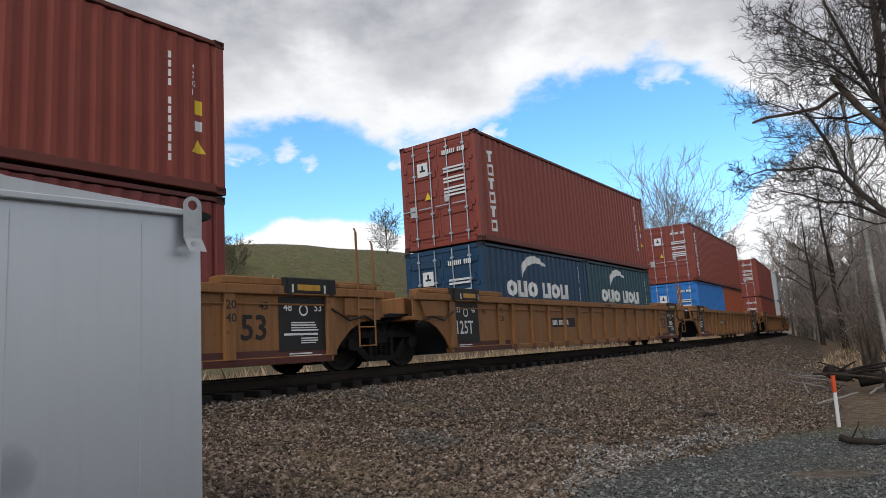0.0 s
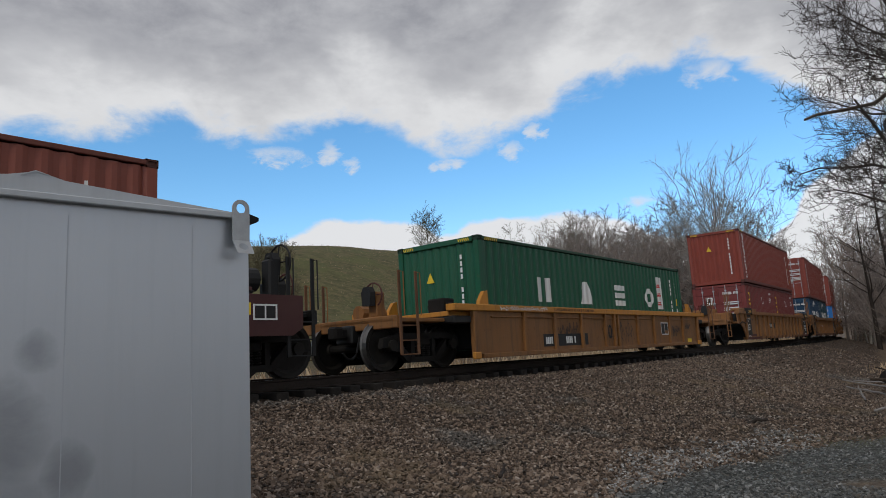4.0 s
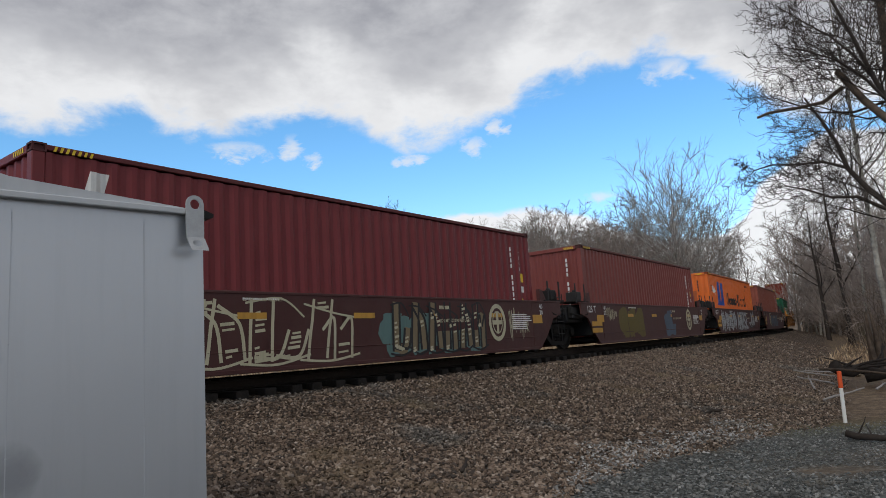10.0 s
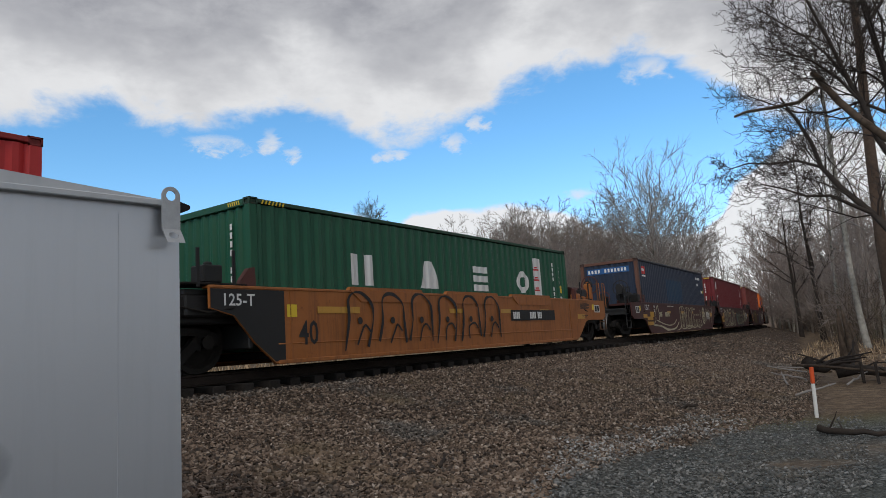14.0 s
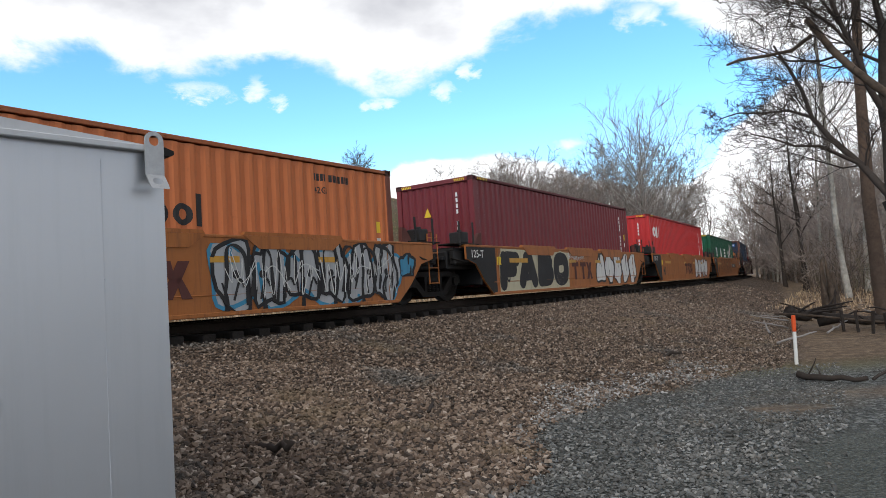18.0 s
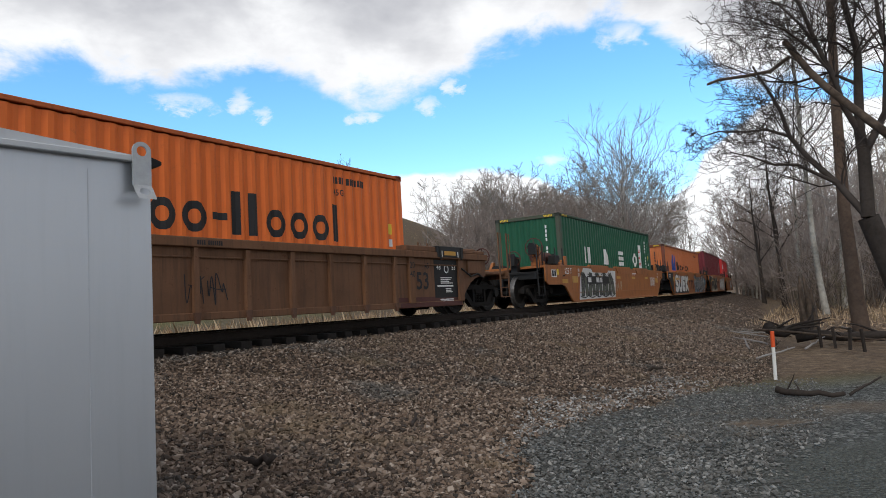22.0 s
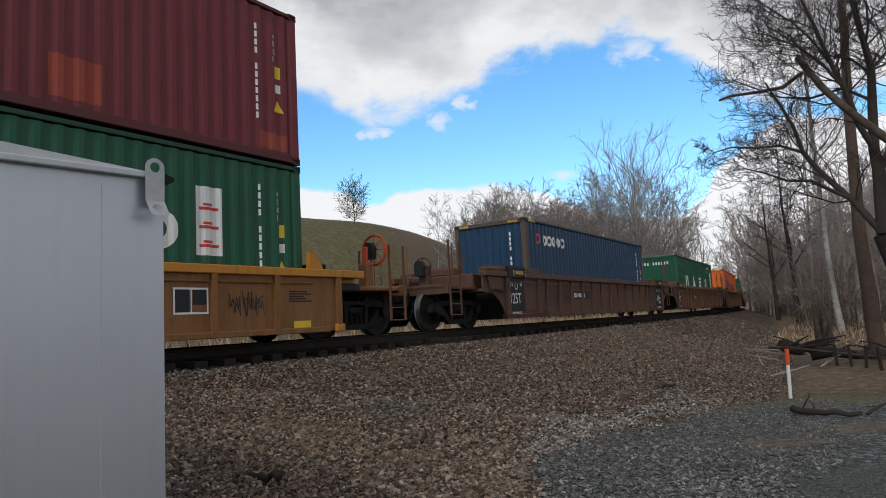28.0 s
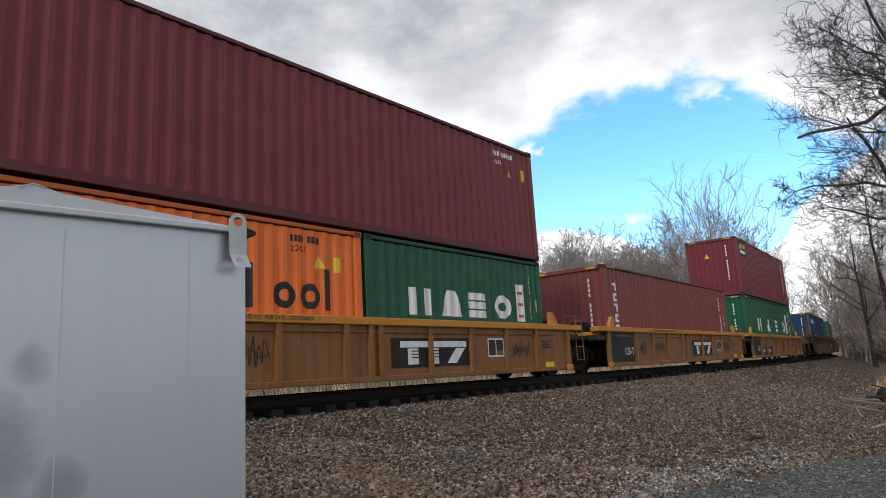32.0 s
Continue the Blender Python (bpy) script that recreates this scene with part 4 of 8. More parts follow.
def container(label, length, height, color, dx=0.0, z0=0.27, doors=False, rust=0.15, group="containers on the train", post=None):
    """A shipping container, its origin under its middle. Returns the thing."""
    L, H = length / 2, height
    body = paint("container_%02d%02d%02d" % tuple(int(c * 99) for c in color), color, 0.5, dirt=0.2, streak=0.16, rust=rust, vary=0.10, dirt_color=(0.045, 0.03, 0.024))
    worn = body if post is None else paint("container_post_%02d%02d%02d" % tuple(int(c * 99) for c in post), post, 0.6, dirt=0.5, streak=0.4, rust=0.5)
    base = post or color
    grimy = paint("casting_%02d%02d%02d" % tuple(int(v * 99) for v in base), tuple(v * 0.4 + 0.012 for v in base), 0.7, dirt=0.6, streak=0.4, rust=0.6)
    # rails darker than the box: grime, plus the edge shadow put into the paint
    rail = paint("rail_%02d%02d%02d" % tuple(int(v * 99) for v in color), tuple(v * 0.62 + 0.006 for v in color), 0.6, dirt=0.6, streak=0.4, rust=0.5)
    c = thing("shipping_container", label, "container", group)
    key = (length, height)

    def put(name, k, make, mat, at=None, lab=""):
        me = cached((name, k, key, mat.name), lambda: mesh(name, make(), mat))
        return part(name, me, None, c, lab, at)
    flip = pose(0, 0, 0, 0, 0, 180)
    side = lambda: corrugated(-L + 0.17, L - 0.17, 0.15, H - 0.11, -SKIN)
    put("side_panel", 0, side, body)
    put("side_panel", 0, side, body, flip)
    roof = lambda: corrugated(-L + 0.1, L - 0.1, -1.14, 1.14, -0.02, 0.21)
    put("roof", 0, roof, body, pose(0, 0, H - 0.045, -90, 0, 0))
    put("floor", 0, lambda: boxes((-L + 0.05, L - 0.05, -1.16, 1.16, 0.02, 0.12)), OXIDE)
    for sg in (-1, 1):
        at = None if sg < 0 else flip
        put("top_rail", 0, lambda: boxes((-L + 0.17, L - 0.17, -1.218, -1.158, H - 0.09, H - 0.015), bevel=0.01), rail, at)
        put("bottom_rail", 0, lambda: boxes((-L + 0.17, L - 0.17, -1.218, -1.15, 0.02, 0.165), bevel=0.01), rail, at)
        put("end_header", 0, lambda: boxes((-L + 0.005, -L + 0.10, -1.05, 1.05, H - 0.13, H - 0.01), bevel=0.01), worn, at)
        put("end_sill", 0, lambda: boxes((-L + 0.005, -L + 0.12, -1.05, 1.05, 0.01, 0.16), bevel=0.01), worn, at)
    for sx in (-1, 1):
        for sy in (-1, 1):
            put("corner_post", 0, lambda: boxes((-0.08, 0.08, -0.075, 0.075, 0.115, H - 0.115), bevel=0.012), worn, pose(sx * (L - 0.085), sy * 1.14, 0))
            for z in (0.059, H - 0.059):
                put("corner_casting", 0, casting_mesh, grimy, pose(sx * (L - 0.089), sy * 1.138, z))
    front = lambda: corrugated(-1.06, 1.06, 0.15, H - 0.12, -0.02, 0.235)
    put("end_panel", 0, front, body, pose(L - 0.06, 0, 0, 0, 0, 90))
    if not doors:
        put("end_panel", 0, front, body, pose(-L + 0.06, 0, 0, 0, 0, -90))
    else:
        def leaf():
            bm = boxes((-0.03, 0.03, -0.53, 0.53, 0.17, H - 0.14))
            n = 5
            for i in range(n):
                z = 0.36 + i * (H - 0.75) / (n - 1)
                box(bm, -0.055, -0.028, -0.47, 0.47, z - 0.10, z + 0.10, 0.02)
            return bm
        chrome = plain("galvanised_rod", (0.42, 0.43, 0.44), 0.4, 0.7, 0.15, 40, 0.05)
        for sy in (-0.535, 0.535):
            d = put("door", 0, leaf, body, pose(-L + 0.045, sy, 0))
            for yy in (-0.32, 0.2):
                def rod():
                    bm = bmesh.new()
                    tube(bm, [(0, 0, 0.06), (0, 0, H - 0.05)], 0.017, 8)
                    for z in (0.3, 0.9, H - 0.9, H - 0.3):
                        box(bm, -0.025, 0.03, -0.05, 0.05, z - 0.03, z + 0.03, 0.006)
                    box(bm, -0.035, -0.02, 0.0, 0.42, 1.05, 1.08, 0.004)
                    return bm
                me = cached(("rod", key), lambda: mesh("locking_bar", rod(), chrome))
                part("locking_bar", me, None, d, "galvanised locking bar with a handle", pose(-0.075, yy, 0))
            for z in (0.4, 1.0, 1.6, 2.2):
                me = cached(("hinge", mat_name(body)), lambda: mesh("hinge", boxes((-0.02, 0.02, -0.05, 0.05, -0.07, 0.07), bevel=0.01), body))
                part("hinge", me, None, d, "", pose(-0.045, -0.52 if sy < 0 else 0.52, z))
    c["half"], c["high"], c["dx"], c["z0"] = L, H, dx, z0
    return c


def mat_name(m):
    return m.name


def mark_code(c, where="right", ink=WHITE, typed="45G1", vertical=True):
    """Number bars, size code and small stickers near the front or rear edge of the near side."""
    L, H = c["half"], c["high"]
    if vertical:
        x = L - 0.95 if where == "right" else -L + 0.75
        decal("number", code_bars(x, H - 0.55, 0.11, 12, True), ink, c, L)
        w = []
        for i, ch in enumerate(typed):
            w += word(ch, x + 0.38, H - 0.62 - i * 0.145, 0.10, 0.8)
        decal("size_code", w, ink, c, L)
    else:
        decal("number", code_bars(L - 2.2, H - 0.42, 0.14, 12), ink, c, L)
        decal("size_code", word(typed, L - 2.2, H - 0.66, 0.13, 0.9), ink, c, L)
    x = L - 0.52
    decal("sticker", [rect(x, x + 0.13, H - 1.35, H - 1.12)], YELLOW, c, L)
    decal("sticker", [rect(x, x + 0.13, H - 1.62, H - 1.46)], WHITE, c, L)
    decal("sticker", [[(x - 0.06, H - 1.98), (x + 0.18, H - 1.98), (x + 0.06, H - 1.76)]], YELLOW, c, L, label="yellow warning triangle")


def mark_end(c, ink=WHITE, tri=True, blue=False):
    """Number bars and a warning triangle on the rear end wall."""
    L, H = c["half"], c["high"]
    end_decal("number", [[(y0, z0) for y0, z0 in p] for p in [rect(-0.72, -0.66, H - 0.5 - i * 0.15, H - 0.39 - i * 0.15) for i in range(12) if i != 4]], ink, c, -L + 0.04)
    if tri:
        end_decal("sticker", [[(0.12, H - 0.95), (0.36, H - 0.95), (0.24, H - 0.70)]], YELLOW, c, -L + 0.04, label="yellow warning triangle")
    stripe = []
    for i in range(6):
        for sg in (-1, 1):
            y = sg * (0.98 - i * 0.055)
            stripe.append([(y, H - 0.105), (y + 0.03, H - 0.105), (y + 0.05, H - 0.035), (y + 0.02, H - 0.035)])
    end_decal("stripe", stripe, YELLOW, c, -L + 0.004)
    top = []
    for i in range(7):
        x = -L + 0.25 + i * 0.075
        top.append([(x, H - 0.10), (x + 0.035, H - 0.10), (x + 0.06, H - 0.03), (x + 0.025, H - 0.03)])
    decal("stripe", top, YELLOW, c, y=-1.2185)


def mark_blocks(c, x0, z0, h, step, ink=WHITE, panel=True, gap=0.98):
    """Four large plain shapes and a tall white panel with red bars."""
    L = c["half"]
    polys = [rect(x0, x0 + 0.22, z0, z0 + h), rect(x0 + 0.42, x0 + 0.64, z0, z0 + h)]
    x = x0 + step
    polys += [[(x, z0), (x + 0.72, z0), (x + 0.50, z0 + h), (x + 0.22, z0 + h)]]
    x = x0 + 2 * step
    polys += [rect(x, x + 0.64, z0 + i * (h - 0.16) / 2, z0 + i * (h - 0.16) / 2 + 0.16) for i in range(3)]
    x = x0 + 3 * step
    polys += ring(x + 0.33, z0 + h / 2, 0.33, h / 2, 0.17)
    decal("emblem", polys, ink, c, L, label="large white company emblem in plain shapes")
    if panel:
        x = x0 + 3 * step + gap
        decal("emblem_panel", [rect(x, x + 0.46, z0 - 0.05, z0 + h + 0.42)], ink, c, L, label="tall white panel")
        decal("script", [rect(x + 0.06, x + 0.40, z0 + 0.08 + i * 0.30, z0 + 0.13 + i * 0.30) for i in range(3)] + [rect(x + 0.12, x + 0.30, z0 + 0.15 + i * 0.30, z0 + 0.19 + i * 0.30) for i in range(3)], CRIMSON, c, L, 0.007, label="red script bars")


def mark_slanted(c, x0, z0, scale=1.0, x1=None):
    """Two slanted blue shapes and a row of black shapes."""
    L = c["half"]
    k = scale * 1.22
    blue = [[(x0, z0), (x0 + 0.62 * k, z0), (x0 + 0.66 * k, z0 + 0.2 * k), (x0 + 0.42 * k, z0 + 0.22 * k), (x0 + 0.70 * k, z0 + 1.15 * k), (x0 + 0.28 * k, z0 + 1.15 * k)],
            [(x0 + 0.72 * k, z0), (x0 + 1.36 * k, z0), (x0 + 1.42 * k, z0 + 0.22 * k), (x0 + 1.16 * k, z0 + 0.22 * k), (x0 + 1.42 * k, z0 + 1.1 * k), (x0 + 1.0 * k, z0 + 1.1 * k)]]
    decal("emblem", blue, BLUE, c, L, label="blue slanted company emblem")
    x = x0 + 2.3 * k if x1 is None else x1
    k *= 1.03
    h, polys = 0.62 * k, []
    z = z0 + 0.02
    sm = h * 0.68
    for kind in (1, 1, 0, 0, 0, 0, 2, 1, 1, 0, 0, 0, 1):
        w = 0.47 * k
        if kind == 1:
            polys.append(rect(x, x + 0.14 * k, z, z + h))
            w = 0.30 * k
        elif kind == 2:
            polys.append(rect(x, x + 0.24 * k, z + sm * 0.45, z + sm * 0.45 + 0.1 * k))
            w = 0.33 * k
        else:
            polys += ring(x + 0.20 * k, z + sm / 2, 0.20 * k, sm / 2, 0.11 * k)
        x += w
    decal("emblem", polys, INK, c, L, label="row of black company emblem shapes")


def mark_stack(c, x, ink=WHITE, n=6, h=0.30, w=0.26, ztop=None):
    """An upright row of white shapes."""
    L, z = c["half"], (ztop or c["high"] - 0.75)
    polys = []
    for i in range(n):
        zz = z - i * (h + 0.07)
        polys += [rect(x, x + w, zz + h - 0.08, zz + h), rect(x + 0.09, x + 0.17, zz, zz + h - 0.08)] if i % 2 == 0 else frame_of(x, x + w, zz, zz + h, 0.075)
    decal("emblem", polys, ink, c, L, label="upright row of white company emblem shapes")


# ---- graffiti ----
def blob(rng, x, z, w, h, n=20, rough=0.16):
    ph, lobes = rng.uniform(0, 6), rng.choice((3, 4, 5))
    out = []
    for i in range(n):
        a = i * math.tau / n
        r = 1 + rough * math.sin(lobes * a + ph) + rough * 0.5 * math.sin(2 * a + ph * 2)
        cx, cz = math.cos(a), math.sin(a)
        sx, sz = abs(cx) ** 0.7 * (1 if cx > 0 else -1), abs(cz) ** 0.7 * (1 if cz > 0 else -1)
        out.append((x + sx * r * w / 2, z + sz * r * h / 2))
    return out


def clip_z(polys, lo, hi):
    return [[(a, min(max(b, lo), hi)) for a, b in p] for p in polys]


def graffiti(car, y, x0, x1, z0, z1, n, seed, fill, line, inner=None, style="bubble"):
    """Spray paint on a flat car side."""
    rng = random.Random(seed)
    fills, outs, dets = [], [], []
    step = (x1 - x0) / n
    h, zc = z1 - z0, (z0 + z1) / 2
    for i in range(n):
        cx = x0 + step * (i + 0.5)
        if style == "bubble":
            b = blob(rng, cx, zc + rng.uniform(-0.04, 0.04), step * 0.95, h * rng.uniform(0.88, 1.0))
            fills.append(b)
            outs += ribbon(b + b[:1], 0.07)
            for k in range(rng.choice((1, 2))):
                xx, up = cx + rng.uniform(-0.2, 0.2) * step, rng.random() < 0.5
                za, zb = (z1, zc + h * rng.uniform(-0.1, 0.15)) if up else (z0, zc + h * rng.uniform(-0.15, 0.1))
                outs += ribbon(curve([(xx, za), (xx + rng.uniform(-0.06, 0.06), (za + zb) / 2), (xx + rng.uniform(-0.1, 0.1), zb)]), [0.10 - 0.006 * j for j in range(13)])
            for k in range(11 if inner else 0):
                zz = z0 + h * (0.1 + 0.075 * k) + rng.uniform(-0.03, 0.03)
                wv = step * rng.uniform(0.12, 0.3)
                xx = cx + rng.uniform(-0.14, 0.14) * step
                dets += ribbon([(xx - wv, zz), (xx + wv, zz + rng.uniform(-0.03, 0.03))], rng.uniform(0.008, 0.022))
        elif style == "block":
            s, g = step, 0.05
            sl = rng.uniform(-0.06, 0.06)
            bars = [(cx - 0.46 * s, cx - 0.10 * s, z0 + 0.05 * h, z1 - 0.04 * h)]
            if rng.random() < 0.75:
                bars.append((cx + 0.10 * s, cx + 0.46 * s, z0 + rng.choice((0.05, 0.05, 0.45)) * h, z1 - rng.choice((0.04, 0.4)) * h))
            for lo in rng.sample((0.05, 0.4, 0.74), 2):
                bars.append((cx - 0.44 * s, cx + 0.44 * s, z0 + lo * h, z0 + (lo + 0.22) * h))
            for x0b, x1b, za, zb in bars:
                j = [rng.uniform(-0.03, 0.03) for k in range(4)]
                q = [(x0b + sl * za + j[0], za + j[1]), (x1b + sl * za + j[2], za + j[3]), (x1b + sl * zb + j[1], zb + j[0]), (x0b + sl * zb + j[3], zb + j[2])]
                dets.append(q)
                mx, mz = sum(v[0] for v in q) / 4, sum(v[1] for v in q) / 4
                fills.append([(v[0] + (g if v[0] > mx else -g), v[1] + (g if v[1] > mz else -g)) for v in q])
        elif style == "wild":
            w = step * 0.36
            lean = rng.uniform(-0.05, 0.18) * step
            strokes = [[(cx - step * 0.27, z0 + h * 0.08), (cx - step * 0.24 + lean * 0.5, zc), (cx - step * 0.2 + lean, z1 - h * 0.04)]]
            kind = rng.randint(0, 2)
            if kind == 0:
                strokes.append([(cx - step * 0.1, z1 - h * 0.12), (cx + step * 0.22, zc + h * 0.1), (cx + step * 0.3, z0 + h * 0.1)])
            elif kind == 1:
                strokes.append([(cx - step * 0.2, z0 + h * 0.16), (cx + step * 0.2, z0 + h * 0.14), (cx + step * 0.4, zc)])
            else:
                strokes.append([(cx + step * 0.02, zc), (cx + step * 0.26, zc + h * 0.2), (cx + step * 0.24, z0 + h * 0.06)])
            for st in strokes:
                c = curve(st)
                fills += ribbon(c, w * 0.95)
                for sd in (-1, 1):
                    e = [(q[0] + sd * w * 0.5, q[1] + 0.02 * math.sin(9 * q[1] + i)) for q in c]
                    outs += ribbon(e, 0.06)
                for q, q2 in zip(c[::2], c[1::2]):
                    if rng.random() < 0.45:
                        dets += ribbon([(q[0] - w * 0.3, q[1]), (q[0] + w * rng.uniform(0.1, 0.34), q[1] + 0.02)], 0.05)
                        dets += ribbon([(q2[0] - w * 0.3, q2[1]), (q2[0] + w * rng.uniform(-0.1, 0.3), q2[1] + 0.02)], 0.035)
            outs += ribbon(curve([(cx - step * 0.6, z0 + h * rng.uniform(0.04, 0.2)), (cx, z0 + h * 0.02), (cx + step * 0.6, z0 + h * rng.uniform(0.04, 0.2))]), 0.04)
            outs += ribbon(curve([(cx - step * 0.5, z1 - h * 0.1), (cx + step * 0.1, z1 - h * rng.uniform(0.02, 0.25)), (cx + step * 0.5, zc + h * 0.2)]), 0.035)
        elif style == "line":
            tall = [(cx - step * 0.45, z0 + h * rng.uniform(0.0, 0.2)), (cx - step * 0.32, zc), (cx - step * 0.3, z1 - h * 0.12), (cx, z1 - h * rng.uniform(0, 0.06)), (cx + step * 0.34, z1 - h * 0.2), (cx + step * 0.38, zc), (cx + step * rng.uniform(0.2, 0.5), z0 + h * rng.uniform(0.0, 0.2))]
            outs += ribbon(curve(tall), [0.028 + 0.05 * abs(math.sin(j * 0.21 + i)) for j in range(37)])
            hook = [(cx - step * 0.1, z0 + h * 0.1), (cx + step * rng.uniform(-0.1, 0.1), z0 + h * 0.34), (cx + step * 0.16, z0 + h * 0.42), (cx + step * 0.3, z0 + h * 0.3)]
            outs += ribbon(curve(hook), 0.045)
            outs.append(disc(cx, zc, 0.07, 0.07, 10))
        else:
            loop = [(cx + step * (-0.45 + 0.13 * k + rng.uniform(-0.1, 0.1)), (z0 if k % 2 else z1) + h * rng.uniform(0.0, 0.45) * (1 if k % 2 else -1)) for k in range(8)]
            outs += ribbon(curve(loop), rng.uniform(0.012, 0.022))
            if rng.random() < 0.6:
                outs += ribbon(curve([(cx - step * 0.3, zc + h * rng.uniform(-0.3, 0.3)), (cx, zc + h * rng.uniform(-0.2, 0.2)), (cx + step * 0.45, zc + h * rng.uniform(-0.4, 0.4))]), 0.014)
    if fills:
        decal("graffiti_fill", clip_z(fills, z0, z1), fill, car, None, 0.004, y, "spray-painted graffiti fill")
    if dets:
        decal("graffiti_detail", clip_z(dets, z0, z1), inner or line, car, None, 0.010, y, "spray-painted graffiti detail")
    if outs:
        decal("graffiti_outline", clip_z(outs, z0, z1), line, car, None, 0.007, y, "spray-painted graffiti outline")


GLYPHS = {
    "A": ([(0, 0), (0.34, 1), (0.62, 1), (1, 0)], [(0.16, 0.34), (0.82, 0.34)]),
    "B": ([(0.08, 0), (0.08, 1)], [(0.08, 1), (0.75, 0.95), (0.82, 0.68), (0.3, 0.54)], [(0.3, 0.54), (0.92, 0.42), (0.88, 0.06), (0.08, 0)]),
    "E": ([(0.92, 1), (0.1, 0.97), (0.08, 0.03), (0.95, 0)], [(0.1, 0.5), (0.75, 0.52)]),
    "F": ([(0.05, 0), (0.1, 1), (1, 0.98)], [(0.1, 0.52), (0.78, 0.55)]),
    "K": ([(0.08, 0), (0.12, 1)], [(0.92, 1), (0.2, 0.5), (1, 0)]),
    "L": ([(0.15, 1), (0.08, 0.05), (0.95, 0)],),
    "M": ([(0, 0), (0.12, 1), (0.5, 0.35), (0.88, 1), (1, 0)],),
    "O": ([(0.5, 1), (0.08, 0.85), (0.05, 0.2), (0.5, 0), (0.95, 0.2), (0.92, 0.85), (0.5, 1)],),
    "S": ([(0.95, 0.9), (0.5, 1), (0.08, 0.85), (0.2, 0.58), (0.8, 0.42), (0.95, 0.15), (0.5, 0), (0.03, 0.1)],),
    "U": ([(0.06, 1), (0.06, 0.2), (0.5, 0), (0.94, 0.2), (0.94, 1)],),
}


def piece(car, y, text, x0, x1, z0, z1, w, fill, line, edge=0.05, lean=0.0, streaks=None, seed=0):
    """Fat sprayed letters: outline under fill, rounded ends, and thin streaks where the can ran dry."""
    rng = random.Random(seed)
    step = (x1 - x0) / len(text)
    under, over, thin = [], [], []
    m = w / 2 + edge
    for i, ch in enumerate(text):
        a, b = x0 + i * step + m * 0.8, x0 + (i + 1) * step - m * 0.8
        lo, hi = z0 + m + rng.uniform(0, 0.05), z1 - m - rng.uniform(0, 0.05)
        for st in GLYPHS[ch]:
            q = [(a + (b - a) * u + lean * (v - 0.5) + rng.uniform(-0.015, 0.015), lo + (hi - lo) * v) for u, v in st]
            q = curve(q, 5) if ch in "BOSUK" else [p for p0, p1 in zip(q, q[1:]) for p in ((p0[0] + (p1[0] - p0[0]) * k / 4, p0[1] + (p1[1] - p0[1]) * k / 4) for k in range(4))] + q[-1:]
            for dst, ww in ((under, w + 2 * edge), (over, w)):
                dst += ribbon(q, ww)
                dst += [disc(*p, ww / 2, None, 12) for p in (q[0], q[-1])]
                if ch not in "BOSUK":
                    dst += [disc(*p, ww / 2, None, 12) for p in q[4:-1:4]]
        if streaks:
            for k in range(9):
                xx, zz = rng.uniform(a, b), rng.uniform(z0 + 0.08, z1 - 0.08)
                thin += ribbon([(xx - 0.12, zz), (xx + rng.uniform(0.02, 0.14), zz + 0.01)], rng.uniform(0.006, 0.016))
    decal("graffiti_outline", clip_z(under, z0, z1), line, car, None, 0.005, y, "spray-painted graffiti outline")
    decal("graffiti_letters", clip_z(over, z0, z1), fill, car, None, 0.009, y, "fat spray-painted graffiti letters")
    if thin:
        decal("graffiti_detail", thin, streaks, car, None, 0.013, y, "spray-painted graffiti detail")


SPRAY = {k: paint("spray_" + k, c, 0.6, dirt=0.25, streak=0.25, vary=0.12, bump=0) for k, c in dict(
    white=(0.62, 0.62, 0.60), silver=(0.36, 0.37, 0.38), black=(0.014, 0.014, 0.016), cream=(0.50, 0.46, 0.32), olive=(0.12, 0.09, 0.02),
    slate=(0.07, 0.10, 0.14), teal=(0.10, 0.18, 0.17), green=(0.16, 0.17, 0.07), khaki=(0.20, 0.15, 0.085), moss=(0.11, 0.12, 0.09), pink=(0.35, 0.10, 0.20), sky=(0.04, 0.22, 0.36)).items()}


# ---- trucks ----
def frame_mesh():
    """A cast side frame: bowed top, bottom tie, two openings and pedestal jaws."""
    bm = bmesh.new()
    y0, y1 = -0.06, 0.06
    prism(bm, [(-1.16, 0.44), (-1.12, 0.62), (-0.70, 0.72), (0.70, 0.72), (1.12, 0.62), (1.16, 0.44), (0.98, 0.44), (0.92, 0.54), (0.62, 0.60), (-0.62, 0.60), (-0.92, 0.54), (-0.98, 0.44)], y0, y1)
    prism(bm, [(-0.44, 0.14), (0.44, 0.14), (0.40, 0.25), (-0.40, 0.25)], y0, y1)
    for s in (-1, 1):
        o = [(0.40, 0.14), (0.44, 0.14), (0.86, 0.50), (0.82, 0.58), (0.70, 0.58), (0.38, 0.27)]
        prism(bm, [(s * a, b) for a, b in o], y0, y1)
        o = [(0.26, 0.24), (0.36, 0.24), (0.36, 0.61), (0.26, 0.61)]
        prism(bm, [(s * a, b) for a, b in o], y0, y1)
        prism(bm, [(s * a, b) for a, b in [(0.72, 0.36), (0.80, 0.36), (0.80, 0.6), (0.72, 0.6)]], y0, y1)
    return bm


def spring_mesh():
    bm = bmesh.new()
    pts = [(0.058 * math.cos(a), 0.058 * math.sin(a), 0.25 + 0.20 * a / (5 * math.tau)) for a in [i * math.tau / 8 for i in range(41)]]
    tube(bm, pts, 0.015, 4)
    return bm


WR = 0.4826


